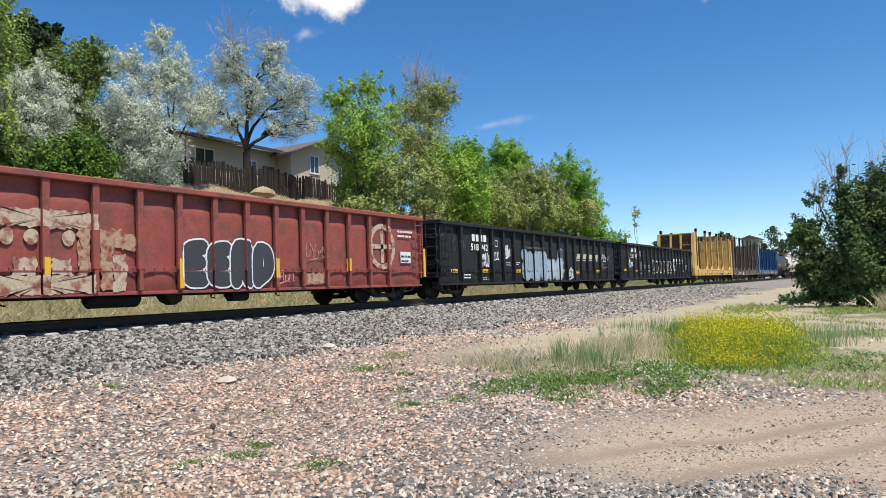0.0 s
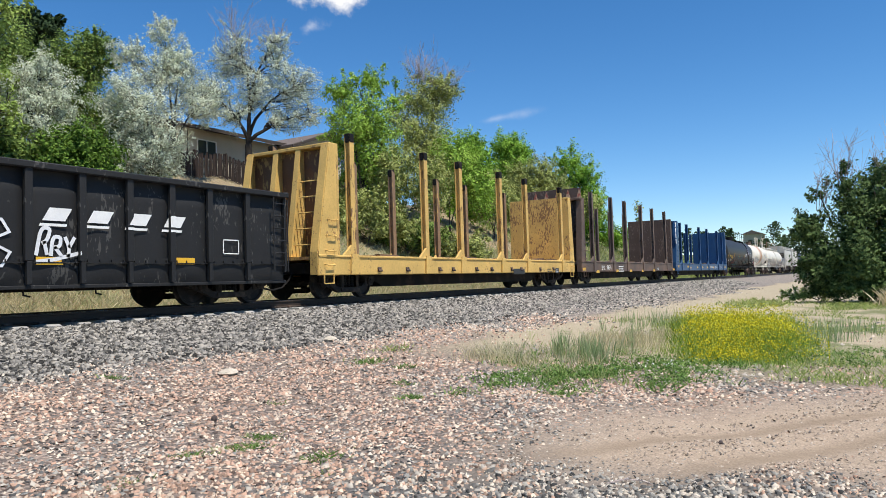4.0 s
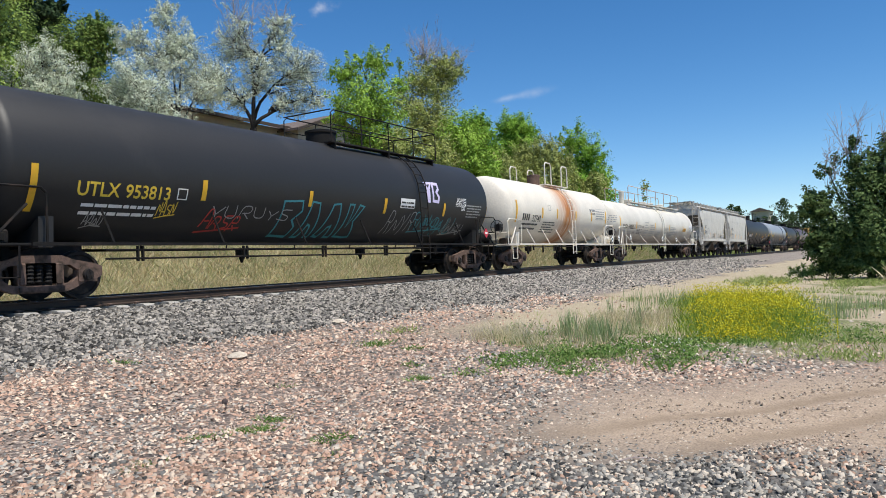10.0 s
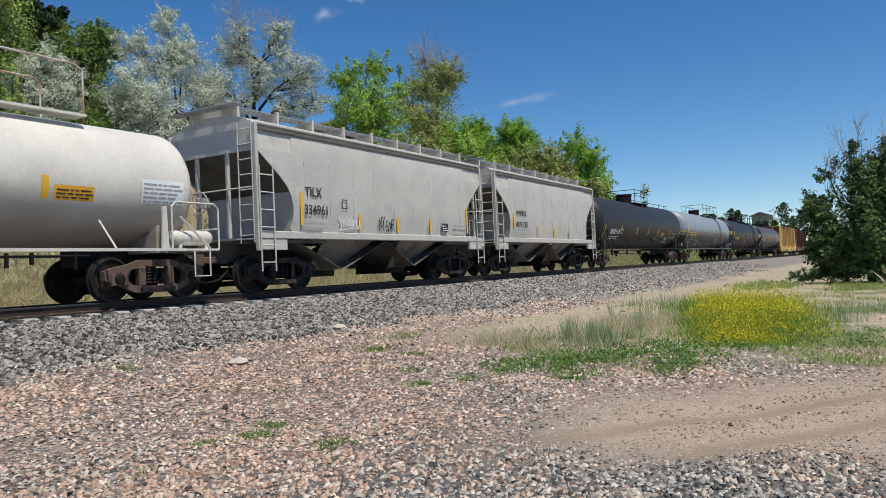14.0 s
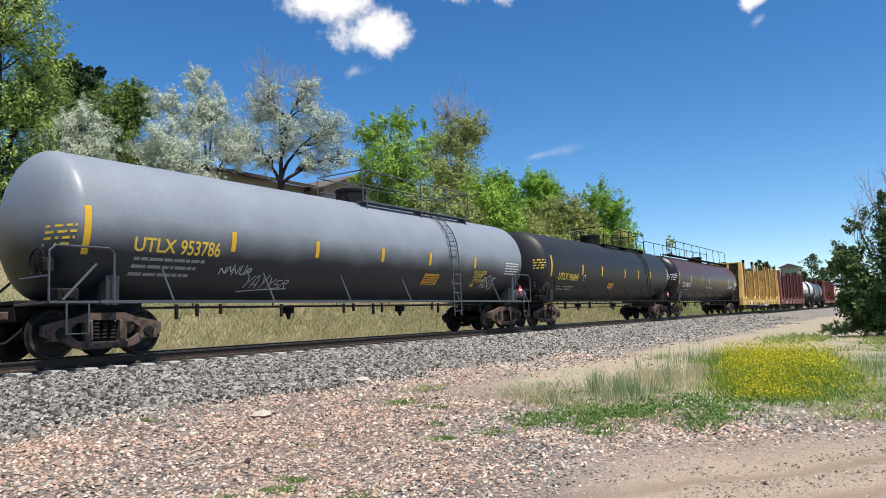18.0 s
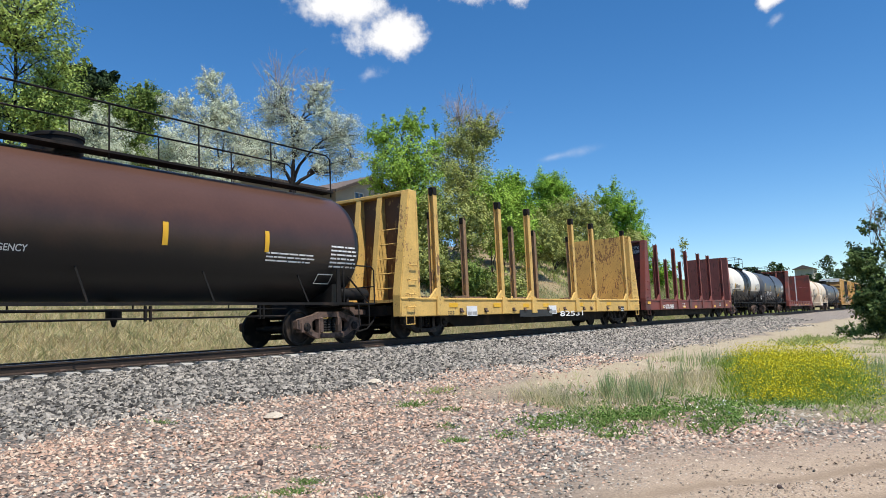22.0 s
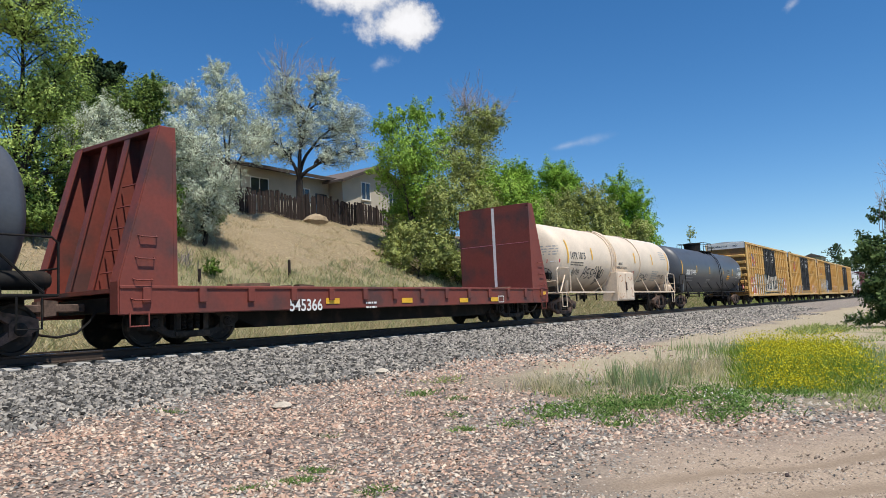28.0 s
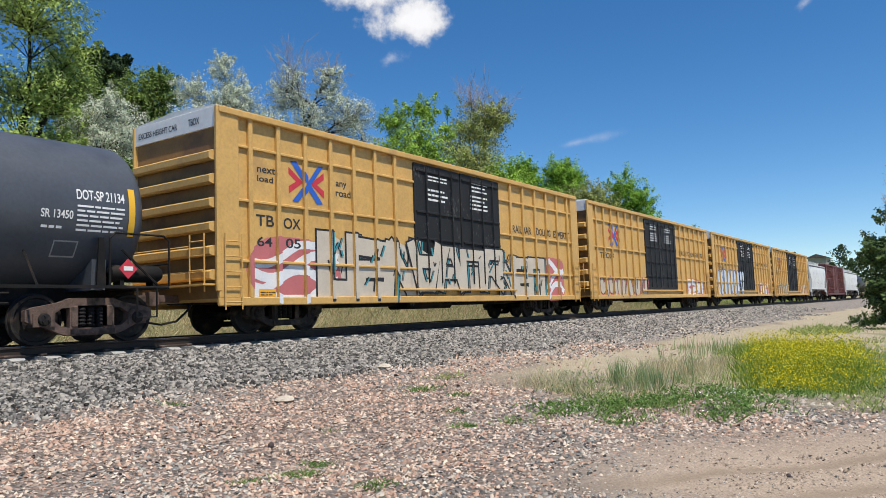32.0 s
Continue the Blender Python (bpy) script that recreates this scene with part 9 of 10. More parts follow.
lay_stone("stone", "pale flat stone lying on the gravel", 11.35, 9.38, 0.19, 0.13, 0.08, "rock", 1, 20)
lay_stone("stone", "pale flat slab lying on the gravel", 7.75, 8.37, 0.24, 0.15, 0.075, "rock", 2, 40)
lay_stone("stone", "small dark stone on the dirt", 6.85, 1.24, 0.026, 0.02, 0.026, "rock_dark", 3)
lay_stone("stone", "small dark red stone on the gravel", 5.35, 6.0, 0.035, 0.03, 0.05, "rock_dark", 4)
lay_stone("stone", "long pale slab beside the ballast", 3.62, 8.78, 0.34, 0.12, 0.07, "rock", 5, 5)
lay_stone("boulder", "pale boulder on the bank below the fence", 33.6, 32.7, 1.25, 0.7, 0.62, "rock_tan", 6, 25)


# ---- clouds, far beyond the place ----
def cloud_material(name, thin, scale):
    m = bpy.data.materials.new(name)
    m.use_nodes = True
    n, l = m.node_tree.nodes, m.node_tree.links
    n.remove(n["Principled BSDF"])
    tc, info = n.new("ShaderNodeTexCoord"), n.new("ShaderNodeObjectInfo")
    ten = n.new("ShaderNodeMath")
    ten.operation = "MULTIPLY"
    ten.inputs[1].default_value = 50.0
    l.new(info.outputs["Random"], ten.inputs[0])
    noise = n.new("ShaderNodeTexNoise")
    noise.noise_dimensions = "4D"
    noise.inputs["Scale"].default_value, noise.inputs["Detail"].default_value, noise.inputs["Roughness"].default_value = scale, 10.0, 0.6
    l.new(tc.outputs["Object"], noise.inputs["Vector"])
    l.new(ten.outputs[0], noise.inputs["W"])
    grad = n.new("ShaderNodeVectorMath")
    grad.operation = "MULTIPLY_ADD"
    grad.inputs[1].default_value, grad.inputs[2].default_value = (2, 0, 2), (-1, 0, -1)
    l.new(tc.outputs["Generated"], grad.inputs[0])
    length = n.new("ShaderNodeVectorMath")
    length.operation = "LENGTH"
    l.new(grad.outputs[0], length.inputs[0])
    fall = n.new("ShaderNodeMapRange")
    fall.inputs[1].default_value, fall.inputs[2].default_value, fall.inputs[3].default_value, fall.inputs[4].default_value = 0.05, 1.0, 0.36 - thin * 0.7, -0.42
    l.new(length.outputs["Value"], fall.inputs[0])
    total = n.new("ShaderNodeMath")
    l.new(fall.outputs[0], total.inputs[0])
    l.new(noise.outputs[0], total.inputs[1])
    cut = n.new("ShaderNodeMapRange")
    cut.interpolation_type = "SMOOTHSTEP"
    cut.inputs[1].default_value, cut.inputs[2].default_value, cut.inputs[4].default_value = 0.40, 0.68 + thin, 1.0 - 1.2 * thin
    l.new(total.outputs[0], cut.inputs[0])
    # sunlight on the cloud is given as emission, stronger where it is denser
    glow, clear, mix = n.new("ShaderNodeEmission"), n.new("ShaderNodeBsdfTransparent"), n.new("ShaderNodeMixShader")
    shade = n.new("ShaderNodeMapRange")
    shade.inputs[1].default_value, shade.inputs[2].default_value, shade.inputs[3].default_value, shade.inputs[4].default_value = 0.35, 0.8, 0.62, 0.92
    l.new(total.outputs[0], shade.inputs[0])
    glow.inputs["Color"].default_value = (1.0, 1.0, 1.03, 1)
    l.new(shade.outputs[0], glow.inputs["Strength"])
    l.new(cut.outputs[0], mix.inputs[0])
    l.new(clear.outputs[0], mix.inputs[1])
    l.new(glow.outputs[0], mix.inputs[2])
    l.new(mix.outputs[0], n["Material Output"].inputs[0])
    return m


MAT["cloud"] = cloud_material("cloud_white", 0.0, 0.016)
MAT["wisp"] = cloud_material("cloud_wisp", 0.28, 0.02)
MAT["haze"] = cloud_material("cloud_haze", 0.3, 0.007)
CLOUDS = []


def cloud(label, az, el, wide, high, mat="cloud", tilt=0.0):
    """A cloud 1500 m off, at its bearing and elevation when the clip starts; it drifts with the wind."""
    w, h = 1500 * math.tan(radians(wide / 2)), 1500 * math.tan(radians(high / 2))
    me = bpy.data.meshes.new("cloud")
    me.from_pydata([(-w, 0, -h), (w, 0, -h), (w, 0, h), (-w, 0, h)], [], [(0, 1, 2, 3)])
    me.materials.append(MAT[mat])
    ob = tagged(new("cloud", me), label, "cloud", kind="structure")
    ob.visible_shadow = False
    CLOUDS.append((ob, az, el, tilt))


cloud("small white fair-weather cloud", 39.4, 22.4, 12.5, 6.6)
cloud("broad white fair-weather cloud", 43.3, 25.0, 14.0, 7.6)
cloud("white fair-weather cloud", 29.3, 25.6, 15.0, 5.6)
cloud("small ragged white cloud", 9.6, 21.9, 5.0, 3.6, "cloud", 35)
cloud("thin wisp under the cloud", 40.6, 19.7, 5.4, 2.8, "wisp", 20)
cloud("thin wisp under the cloud", 9.2, 20.4, 3.4, 1.8, "wisp", 30)
cloud("thin high streak of cloud", 26.2, 12.6, 13.0, 1.9, "haze", 9)
# ---- loose ground cover ----
MAT["ballast"] = island_material("ballast_stones", [(0.03, 0.029, 0.028), (0.09, 0.086, 0.08), (0.22, 0.207, 0.19), (0.32, 0.296, 0.263), (0.45, 0.41, 0.36)], 0.9)
MAT["chips"] = island_material("pink_gravel", [(0.08, 0.062, 0.055), (0.33, 0.222, 0.165), (0.50, 0.315, 0.228), (0.42, 0.34, 0.268), (0.72, 0.57, 0.44)], 0.9)
MAT["chips_grey"] = island_material("grey_gravel", [(0.04, 0.04, 0.039), (0.13, 0.128, 0.122), (0.27, 0.262, 0.24), (0.41, 0.367, 0.312), (0.64, 0.55, 0.45)], 0.9)
MAT["grit"] = island_material("lane_grit", [(0.17, 0.14, 0.115), (0.29, 0.23, 0.18), (0.38, 0.30, 0.235), (0.50, 0.42, 0.34)], 0.9)
MAT["dry_grass"] = island_material("dry_grass", [(0.42, 0.34, 0.20), (0.60, 0.50, 0.31), (0.74, 0.65, 0.44)], 0.85, translucent=0.45)
MAT["straw_grass"] = island_material("seeding_straw", [(0.52, 0.46, 0.26), (0.66, 0.58, 0.36), (0.78, 0.71, 0.50)], 0.85, translucent=0.45)
MAT["green_grass"] = island_material("green_grass", [(0.20, 0.28, 0.07), (0.33, 0.40, 0.13), (0.50, 0.50, 0.23)], 0.8, translucent=0.45)
MAT["weed"] = island_material("weed_leaves", [(0.075, 0.148, 0.035), (0.14, 0.245, 0.058), (0.26, 0.365, 0.11)], 0.7, translucent=0.3)
MAT["blue_grass"] = island_material("blue_green_grass", [(0.22, 0.31, 0.13), (0.33, 0.42, 0.19), (0.45, 0.53, 0.28)], 0.75, translucent=0.45)
MAT["pale_grass"] = island_material("pale_grass", [(0.27, 0.30, 0.14), (0.41, 0.42, 0.22), (0.57, 0.53, 0.32)], 0.8, translucent=0.45)
MAT["flower_green"] = island_material("flower_stems_green", [(0.13, 0.23, 0.035), (0.22, 0.34, 0.055), (0.36, 0.45, 0.10)], 0.8, translucent=0.3)
MAT["petals"] = island_material("yellow_petals", [(0.50, 0.45, 0.03), (0.72, 0.61, 0.02), (0.58, 0.54, 0.05)], 0.6, translucent=0.3)
MAT["white_petals"] = island_material("white_petals", [(0.7, 0.7, 0.66), (0.8, 0.8, 0.76)], 0.6)


def stones(name, label, x, y, size, mat, seed, flat=0.55, sink=0.25, chip=False, broken=False, tilt=0.3):
    """Angular stones, each of its own proportions: peaked lumps, flat-topped chips, or broken blocks."""
    r = np.random.default_rng(seed)
    n = len(x)
    z = height(x, y)
    ang = r.uniform(0, 6.28, n)
    s = size * r.uniform(0.5, 1.5, n)
    if broken:
        base = np.array([(0.8, 0, -1), (0, 0.8, -1), (-0.8, 0, -1), (0, -0.8, -1), (1, 0.2, 0.5), (-0.2, 1, 1), (-1, -0.2, 0.6), (0.2, -1, 0.9)], float)
    else:
        base = np.array([(1, 0, -0.6), (0, 1, -0.6), (-1, 0, -0.6), (0, -1, -0.6), (0.7, 0.1, 1), (-0.1, 0.7, 1), (-0.7, -0.1, 1), (0.1, -0.7, 1)], float)
    faces = np.array([(4, 5, 6, 7), (0, 1, 5, 4), (1, 2, 6, 5), (2, 3, 7, 6), (3, 0, 4, 7)])
    if not chip:
        base = np.array([(1, 0, -0.2), (0.1, 1, -0.4), (-1, 0, -0.3), (-0.1, -1, -0.4), (0.1, 0, 1)], float)
        faces = np.array([(0, 1, 4), (1, 2, 4), (2, 3, 4), (3, 0, 4)])
    v = base[None] * (s[:, None] * np.stack([np.ones(n), r.uniform(0.5, 0.95, n), r.uniform(flat * 0.6, flat * 1.4, n)], 1))[:, None, :]
    v += r.normal(size=v.shape) * s[:, None, None] * 0.23
    tx, ty = r.normal(size=n) * tilt, r.normal(size=n) * tilt
    v[:, :, 2] += v[:, :, 0] * tx[:, None] + v[:, :, 1] * ty[:, None]
    c, q = np.cos(ang)[:, None], np.sin(ang)[:, None]
    vx, vy = v[:, :, 0] * c - v[:, :, 1] * q, v[:, :, 0] * q + v[:, :, 1] * c
    out = np.stack([vx + x[:, None], vy + y[:, None], v[:, :, 2] + (z + s * flat * (0.3 - sink))[:, None]], -1).reshape(-1, 3)
    f = (faces[None] + len(base) * np.arange(n)[:, None, None]).reshape(-1, faces.shape[1])
    return tagged(new(name, mesh_of(name, out, f, MAT[mat])), label, "gravel", kind="stuff")


def near_x(r, n, a, b, p=2.0):
    """More places near a than near b, as ground thins out with distance."""
    return a + (b - a) * r.uniform(0, 1, n) ** p


def blades(name, label, x, y, h, w, mat, seed, lean=0.5, category="grass"):
    """Single grass blades, each a thin bent triangle pair."""
    r = np.random.default_rng(seed)
    n = len(x)
    z = height(x, y) - 0.02
    a = r.uniform(0, 6.28, n)
    hh = h * r.uniform(0.5, 1.3, n)
    dx, dy = np.cos(a) * w, np.sin(a) * w
    l = r.normal(size=(n, 2)) * lean * hh[:, None]
    p = np.stack([np.stack([x - dx, y - dy, z], -1), np.stack([x + dx, y + dy, z], -1), np.stack([x + dx * 0.7 + l[:, 0] * 0.5, y + dy * 0.7 + l[:, 1] * 0.5, z + hh * 0.58], -1), np.stack([x + l[:, 0], y + l[:, 1], z + hh], -1)], 1)
    f = (np.array([(0, 1, 2), (0, 2, 3)])[None] + 4 * np.arange(n)[:, None, None]).reshape(-1, 3)
    ob = new(name, mesh_of(name, p.reshape(-1, 3), f, MAT[mat]))
    return tagged(ob, label, category, kind="stuff")


def tufts(r, xs, ys, per, spread):
    """Places of blades gathered in tufts."""
    cx, cy = np.repeat(xs, per), np.repeat(ys, per)
    return cx + r.normal(size=len(cx)) * spread, cy + r.normal(size=len(cy)) * spread


def lane_at(x, y):
    """Where the bare dirt lane runs."""
    return smooth(5.2, 6.5, x + 0.18 * y) * (1 - smooth(9.2, 11.0, x + 0.8 * y)) * (1 - smooth(2.0, 3.4, y))


def patchy(x, y, s=1.0, k=0.0):
    """A slow uneven pattern between about -1 and 1."""
    return (np.sin(x * 1.3 * s + 1.9 * np.sin(y * 1.1 * s + k) + k) + np.sin(y * 1.7 * s - 1.4 * np.sin(x * 0.9 * s - k)) + 0.6 * np.sin(x * 3.1 * s - y * 2.3 * s + k)) / 2.2


def cover():
    r = np.random.default_rng(21)
    for n, x0, x1, chip in ((42000, 3.5, 20.0, True), (28000, 20.0, 75.0, False)):
        x, y = near_x(r, n, x0, x1, 1.15 if chip else 1.5), r.uniform(9.3, 12.9, n)
        keep = y + 0.35 * np.sin(x * 0.7) + r.normal(size=n) * 0.35 > 9.9
        stones("ballast", "crushed grey ballast stones along the track", x[keep], y[keep], 0.029 + 0.0006 * x[keep], "ballast", 1 + chip, 0.62 if chip else 0.5, -0.15, chip, chip, 0.22)
    n = 9000
    x, y = near_x(r, n, 4.0, 60, 1.6), r.uniform(13.0, 15.6, n)
    stones("ballast", "dark oily ballast between the rails", x, y, 0.04 + 0.0005 * x, "ballast", 2, 0.45, 0.2)
    n = 116000
    d, a = 2.5 + 21.5 * r.uniform(0, 1, n) ** 1.75, np.radians(r.uniform(-6, 70, n))
    x, y = d * np.cos(a), d * np.sin(a)
    lane = lane_at(x, y)
    far = smooth(9.5, 13, x + 1.2 * patchy(x, y, 0.6)) * (1 - smooth(7.0, 8.0, y))
    keep = (y < 10.4) & (r.uniform(0, 1, n) > 0.72 * lane) & (r.uniform(0, 1, n) > 0.93 * far)
    grey = r.uniform(0, 1, n) < 0.15 + 0.55 * (1 - smooth(2.2, 4.4, y)) * (1 - smooth(7, 9, x)) + 0.4 * np.clip(patchy(x, y, 0.9, 2.0), -0.3, 1) + 0.5 * smooth(8.8, 10, y) + 0.22 * smooth(5.5, 8.5, x) * (1 - smooth(4.5, 6.5, y))
    size = (0.0115 + 0.0014 * d) * (1 - 0.62 * lane)
    near = d < 6.0
    for mat, pick in (("chips", ~grey), ("chips_grey", grey)):
        text = "loose pinkish gravel of the yard" if mat == "chips" else "loose grey gravel of the yard"
        for chip, part_ in ((True, near), (False, ~near)):
            m = keep & pick & part_
            stones("gravel", text, x[m], y[m], size[m] * (1.12 if mat == "chips_grey" and chip else 1.0), mat, 3 + chip + 2 * (mat == "chips"), 0.4 if chip else 0.48, 0.0, chip, False, 0.17)
    n = 36000
    x, y = r.uniform(-4.5, 6.0, n), r.uniform(-4.5, 9.6, n)
    d, a = np.hypot(x, y), np.degrees(np.arctan2(y, x))
    m = ((d < 2.6) | (a < -5.5) | (a > 69.5)) & (r.uniform(0, 1, n) > 0.7 * lane_at(x, y))
    pink = patchy(x, y, 0.9, 2.0) + r.normal(size=n) * 0.7 < 0.1
    for mat, text, pick in (("chips", "loose pinkish gravel of the yard", pink), ("chips_grey", "loose grey gravel of the yard", ~pink)):
        stones("gravel", text, x[m & pick], y[m & pick], np.full((m & pick).sum(), 0.021), mat, 12, 0.45, 0.0, False, False, 0.17)
    n = 16000
    x, y = near_x(r, n, 17.0, 60, 1.3), r.uniform(6.4, 10.4, n)
    keep = y > 7.9 + 0.5 * patchy(x, y, 0.5) + r.normal(size=n) * 0.3
    stones("gravel", "grey gravel beside the far ballast", x[keep], y[keep], 0.03 + 0.0006 * x[keep], "chips_grey", 9, 0.35, 0.2)
    # fine grit trodden into the lane
    n = 22000
    d, a = 3.3 + 7.5 * r.uniform(0, 1, n) ** 1.3, np.radians(r.uniform(-4, 40, n))
    x, y = d * np.cos(a), d * np.sin(a)
    keep = r.uniform(0, 1, n) < lane_at(x, y) * (0.55 + 0.4 * patchy(x, y, 1.4, 1.0))
    stones("grit", "fine brown and grey grit on the dirt lane", x[keep], y[keep], 0.004 + 0.0013 * d[keep], "grit", 10, 0.5, 0.1)
    # grass behind the track: pale and mixed low down, straw on the bank
    n = 15000
    tx, ty = near_x(r, n, 3.5, 75, 1.5), r.uniform(17.0, 22.5, n)
    bx, by = tufts(r, tx, ty, 4, 0.10)
    blades("grass", "dry yellow grass behind the track", bx, by, 0.25 + 0.002 * bx, 0.006 + 0.0004 * bx, "dry_grass", 4, 0.5)
    n = 16000
    tx, ty = near_x(r, n, 3.5, 80, 1.3), 17.4 + 9.0 * r.uniform(0, 1, n) ** 0.85
    keep = patchy(tx, ty, 0.5, 1.0) + r.normal(size=n) * 0.4 + (24.5 - ty) * 0.3 > 0
    bx, by = tufts(r, tx[keep], ty[keep], 5, 0.12)
    blades("grass", "pale green grass behind the track", bx, by, 0.26 + 0.002 * bx, 0.006 + 0.0004 * bx, "pale_grass", 5, 0.5)
    n = 21000
    tx, ty = r.uniform(8, 60, n), r.uniform(22, 33.3, n)
    keep = patchy(tx, ty, 0.6, 2.5) + r.normal(size=n) * 0.35 > -0.25
    bx, by = tufts(r, tx[keep], ty[keep], 4, 0.12)
    blades("grass", "straw on the bank", bx, by, 0.15, 0.0085, "dry_grass", 6, 0.8)
    n = 5000
    tx, ty = r.uniform(55, 150, n), r.uniform(18, 34, n)
    bx, by = tufts(r, tx, ty, 5, 0.3)
    blades("grass", "green grass beside the far line", bx, by, 0.5, 0.05, "green_grass", 8, 0.5)
    # the grown-over corner of the yard: low weeds at its edge, dry and blue-green grass behind
    mats = [(9.45, 4.56, 0.26, 9), (9.0, 4.52, 0.2, 5), (11.4, 5.46, 0.3, 6), (10.15, 4.65, 0.2, 4), (11.5, 4.94, 0.35, 9), (10.5, 4.2, 0.34, 14), (10.3, 3.88, 0.3, 12), (10.6, 3.6, 0.3, 12), (9.55, 4.0, 0.25, 7), (8.85, 3.35, 0.25, 6), (11.3, 3.5, 0.4, 14), (12.3, 3.45, 0.4, 12), (11.8, 3.0, 0.45, 16), (11.1, 2.6, 0.4, 14), (10.2, 2.55, 0.3, 9), (10.4, 2.25, 0.25, 6), (12.9, 2.45, 0.45, 12), (13.9, 1.1, 0.4, 9), (13.6, 0.3, 0.4, 7), (15.4, 0.5, 0.7, 10), (13.0, 1.8, 0.4, 4), (12.4, 6.3, 0.4, 5), (8.14, 4.67, 0.12, 2)]
    x, y, k = [], [], []
    for cx, cy, w, n in mats:
        px, py = cx + r.normal(size=n) * w, cy + r.normal(size=n) * w * 0.8
        m = r.integers(26, 84, n)
        x.append(np.repeat(px, m)), y.append(np.repeat(py, m)), k.append(np.repeat(r.uniform(0.07, 0.17, n), m))
    x, y, k = np.concatenate(x), np.concatenate(y), np.concatenate(k)
    bx, by = x + r.normal(size=len(x)) * k, y + r.normal(size=len(x)) * k
    sprig = r.uniform(0, 1, len(x)) < 0.35
    blades("weeds", "low green weeds at the edge of the gravel", bx[sprig], by[sprig], 0.04 + 0.45 * k[sprig], 0.0095, "weed", 60, 0.7, "weeds")
    low = ~sprig
    dome = np.clip(1.3 - ((bx - x) ** 2 + (by - y) ** 2) / (k * k) * 0.4, 0.1, 1)
    z = height(bx, by) + 0.01 + 0.75 * k * dome * r.uniform(0.1, 1, len(x))
    v, f = quads(np.stack([bx, by, z], -1)[low], 0.022, r, 0.4, 0.55, np.tile((0.0, 0.0, 0.7), (low.sum(), 1)))
    tagged(new("weed_leaves", mesh_of("weed_leaves", v, f, MAT["weed"])), "small green leaves of the low weeds", "weeds", kind="stuff")
    n = 1100
    x = r.uniform(10.8, 17, n)
    y = np.interp(x, [10.8, 12.5, 14.5, 17], [5.2, 5.3, 4.5, 4.6]) + r.normal(size=n) * 0.55
    keep = patchy(x, y, 1.2, 1.0) + r.normal(size=n) * 0.3 > 0.05
    bx, by = tufts(r, x[keep], y[keep], 8, 0.07)
    blades("dry_grass_clump", "dry seeding grass in the yard", bx, by, 0.24, 0.0036, "straw_grass", 61, 0.3, "grass")
    n = 240
    x = r.uniform(9.6, 22, n)
    y = np.interp(x, [9.6, 13.5, 22], [4.3, 4.6, 6.3]) + r.normal(size=n) * 0.7
    keep = patchy(x, y, 1.1, 4.0) > 0.05
    bx, by = tufts(r, x[keep], y[keep], 8, 0.06)
    blades("grass_clump", "mixed green grass in the yard", bx, by, 0.17, 0.005, "green_grass", 62, 0.4, "grass")
    clumps = [(12.08, 4.8, 0.075, 150, 0.42), (12.0, 4.15, 0.15, 260, 0.4), (12.5, 4.45, 0.13, 150, 0.36), (11.6, 4.45, 0.12, 70, 0.26), (15.6, 4.55, 0.08, 40, 0.42), (16.9, 5.6, 0.06, 26, 0.5), (13.1, 3.98, 0.09, 60, 0.3), (14.6, 4.3, 0.12, 50, 0.34), (14.2, 2.0, 0.2, 60, 0.2),
              (17.4, 1.05, 0.35, 260, 0.36), (19.5, 0.9, 0.6, 300, 0.4), (21.2, 4.7, 0.7, 420, 0.42), (20.6, 5.4, 0.5, 160, 0.36)]
    for i, (cx, cy, w, n, h) in enumerate(clumps):
        blades("tall_grass_clump", "tall blue-green grass clump", cx + r.normal(size=n) * w, cy + r.normal(size=n) * w, h, 0.0022 + 0.00018 * cx, "blue_grass", 63 + i, 0.12, "grass")
    n = 3600
    x, y = 11 + 26 * r.uniform(0, 1, n) ** 1.4, r.uniform(-3.5, 3.0, n)
    keep = (patchy(x, y, 0.7, 3.0) + r.normal(size=n) * 0.15 > 0.1) & (x + 0.8 * y > 11)
    bx, by = tufts(r, x[keep], y[keep], 5, 0.1)
    blades("grass_clump", "patchy low grass beside the lane", bx, by, 0.10, 0.012, "green_grass", 75, 0.7, "grass")
    patches = [(4.18, 4.97, 0.11, 0.08, 34, "weed", 0.045), (4.68, 4.89, 0.17, 0.12, 90, "weed", 0.05), (5.2, 5.15, 0.10, 0.10, 46, "weed", 0.055), (4.76, 4.05, 0.13, 0.10, 50, "weed", 0.05), (4.42, 3.75, 0.08, 0.06, 22, "weed", 0.035), (3.4, 4.7, 0.11, 0.08, 34, "weed", 0.04), (9.8, 7.3, 0.3, 0.16, 50, "weed", 0.08), (9.5, 6.35, 0.14, 0.12, 20, "weed", 0.07), (7.46, 4.9, 0.14, 0.1, 28, "weed", 0.07), (8.2, 5.5, 0.12, 0.1, 18, "weed", 0.06), (6.5, 6.2, 0.1, 0.08, 10, "weed", 0.05),
               (6.3, 9.0, 0.12, 0.08, 16, "weed", 0.07), (11.6, 8.0, 0.4, 0.2, 24, "green_grass", 0.1), (34, 4.4, 2.4, 0.8, 300, "green_grass", 0.2), (33.5, -1.0, 1.0, 0.5, 130, "dry_grass", 0.62), (34, 0.9, 2.2, 0.7, 260, "green_grass", 0.16)]
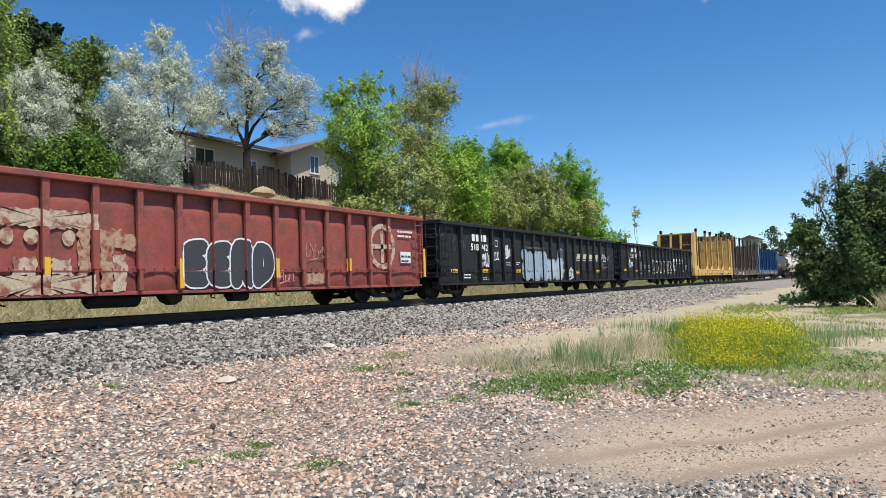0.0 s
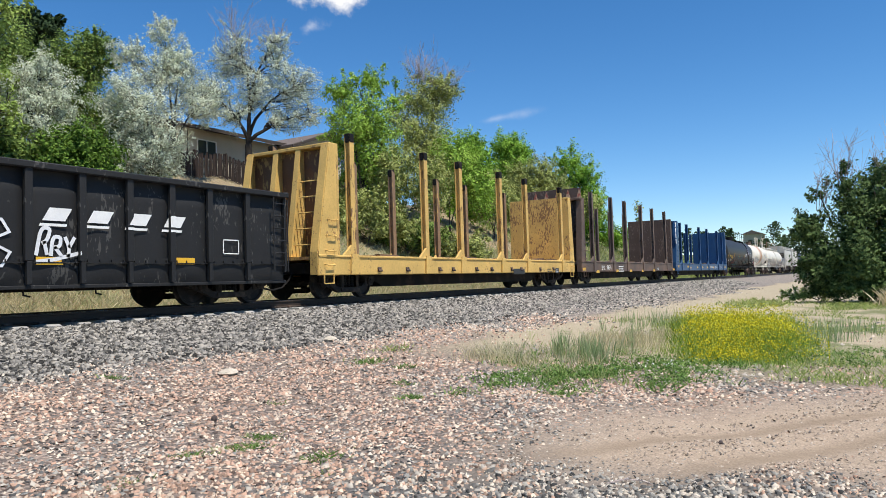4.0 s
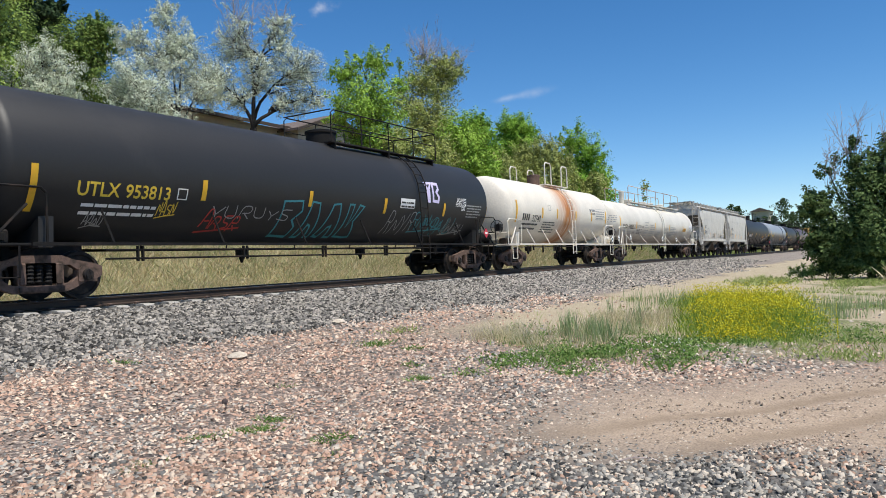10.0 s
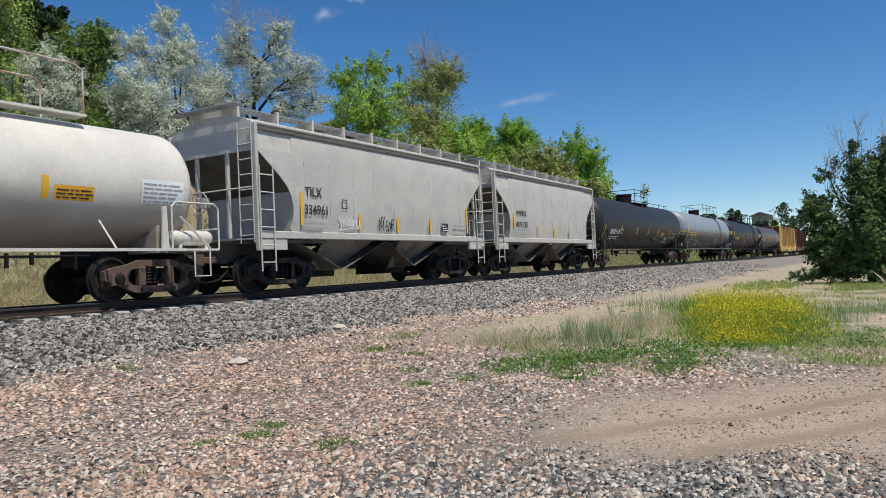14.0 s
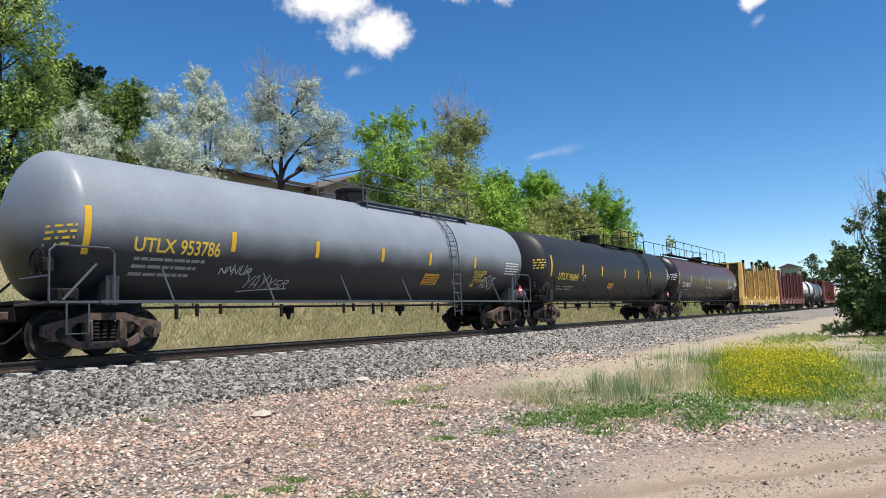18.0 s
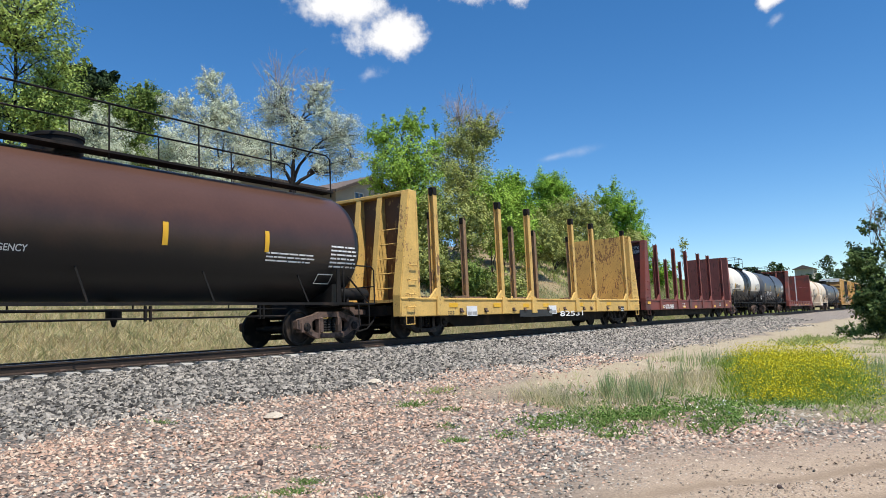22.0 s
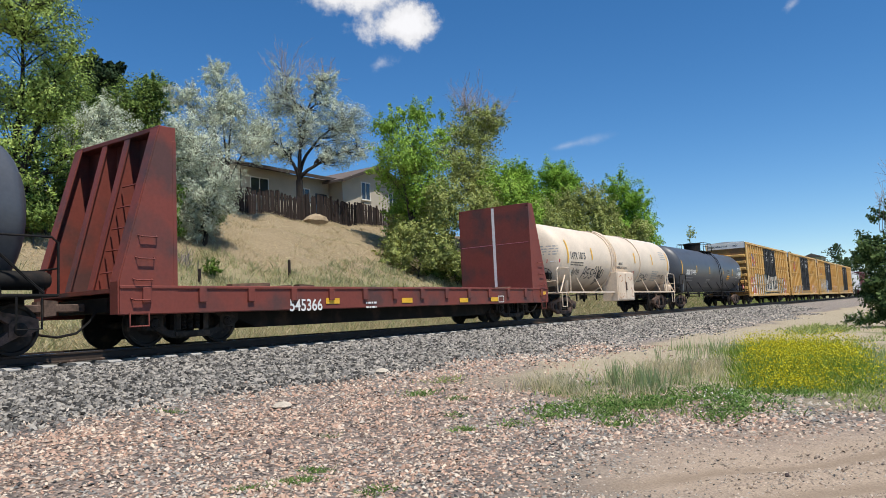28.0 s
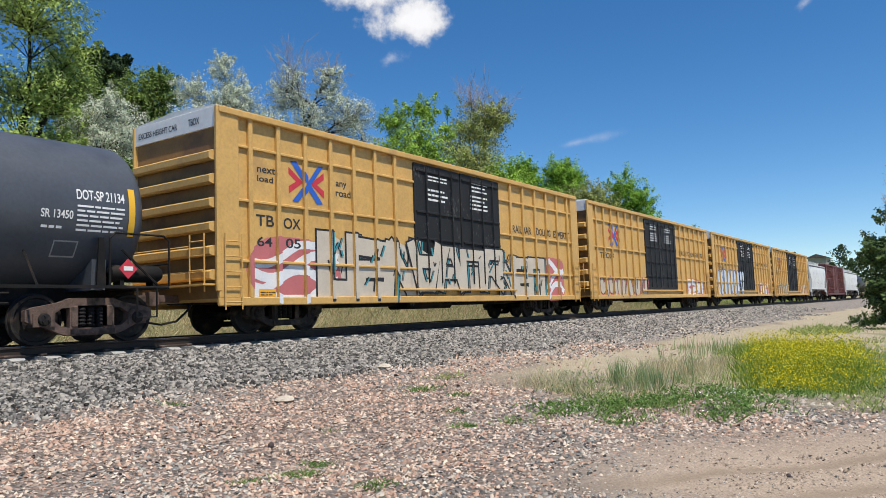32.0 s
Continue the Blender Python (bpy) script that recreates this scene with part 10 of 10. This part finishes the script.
    for i, (cx, cy, sx, sy, n, mat, h) in enumerate(patches):
        x, y = cx + r.normal(size=n * 5) * sx * 0.7, cy + r.normal(size=n * 5) * sy * 0.7
        name = {"weed": "weeds", "dry_grass": "dry_grass_clump", "green_grass": "grass_clump"}[mat]
        text = {"weed": "low green weeds in the gravel", "dry_grass": "tall dry seeding grass in the yard", "green_grass": "patch of mixed green grass in the yard"}[mat]
        blades(name, text, x, y, h, 0.0035 + 0.0006 * cx, mat, 40 + i, 0.45 if h > 0.2 else 0.9, "weeds")
    # the yellow flowering patch
    def bed(n):
        a, d = np.radians(9.2 + np.clip(3.1 * r.normal(size=n), -6.3, 6.6)), 12.9 + 9.5 * r.uniform(0, 1, n) ** 1.2
        x, y = d * np.cos(a), d * np.sin(a)
        thick = patchy(x, y, 1.1, 0.8) + r.normal(size=n) * 0.5 > -0.9 + 0.9 * np.clip(np.abs(np.degrees(a) - 9.2) / 6.4 - 0.45, 0, 2)
        x, y, a, d = x[thick], y[thick], a[thick], d[thick]
        rise = np.clip(1.25 - ((np.degrees(a) - 9.0) / 6.0) ** 2, 0.15, 1) * np.clip((d - 12.2) / 2.6, 0.16, 1)
        return x, y, rise
    x, y, rise = bed(15000)
    blades("flower_stems", "green stems of the flowering patch", x, y, 0.36 * rise, 0.005, "flower_green", 90, 0.3, "flowers")
    x, y, rise = bed(27000)
    z = height(x, y) + rise * (0.12 + 0.44 * r.uniform(0, 1, len(x)) ** 0.7) * (1 + 0.15 * patchy(x, y, 2.0))
    keep = patchy(x, y, 1.6, 0.5) + r.normal(size=len(x)) * 0.6 + 2.2 * (rise - 0.62) - 1.7 * smooth(10.5, 13.5, np.degrees(np.arctan2(y, x))) > -0.5
    v, f = quads(np.stack([x, y, z], -1)[keep], 0.0125, r, 0.3, 0.9)
    tagged(new("yellow_flowers", mesh_of("yellow_flowers", v, f, MAT["petals"])), "dense patch of small yellow flowers", "flowers", kind="stuff")
    n = 60
    x, y = 11.4 + r.normal(size=n) * 0.8, 2.75 + r.normal(size=n) * 0.4
    z = height(x, y) + 0.09
    v, f = quads(np.stack([x, y, z], -1), 0.014, r, 0.8, 0.9)
    tagged(new("white_flowers", mesh_of("white_flowers", v, f, MAT["white_petals"])), "few small white flowers among the weeds", "flowers", kind="stuff")
    # a dry twig on the lane
    s = Shape()
    z = float(height(5.45, 1.6)) + 0.012
    s.tube([(5.32, 1.78, z), (5.42, 1.68, z + 0.015), (5.46, 1.56, z + 0.01), (5.40, 1.45, z)], 0.007, 5, 0.003)
    s.tube([(5.42, 1.68, z + 0.015), (5.52, 1.66, z + 0.02)], 0.004, 4, 0.002)
    tagged(s.make("twig", "dead_twigs"), "dry bent twig lying on the dirt lane", "twig")


cover()


def motions():
    """The train rolls by; the wheels turn with it."""
    for car, mid in CARS:
        walk(car, [(t, pose(mid - travel(t), TRACK_Y, 0)) for t in range(0, 33)])
    for ob, az_, el_, tilt in CLOUDS:
        rows = []
        for t in (0.0, 32.0):
            a, e = radians(az_ - 2.4 * t / 32.0), radians(el_)
            rows.append((t, pose(1500 * math.cos(a) * math.cos(e), 1500 * math.sin(a) * math.cos(e), 1500 * math.sin(e), math.degrees(e), 0, math.degrees(a) - 90) @ pose(0, 0, 0, 0, -tilt, 0)))
        walk(ob, rows)
    turning = {}
    for w in WHEELS:
        x = round(w.location.x, 2)
        if x not in turning:
            base = w.location.copy()
            walk(w, [(k / 30, Matrix.Translation(base) @ pose(0, 0, 0, 0, -math.degrees(travel(k / 30) / 0.457), 0)) for k in range(0, 961)])
            turning[x] = w.animation_data
        else:
            keys = w.animation_data_create()
            w.rotation_mode = "QUATERNION"
            keys.action, keys.action_slot = turning[x].action, turning[x].action_slot


motions()
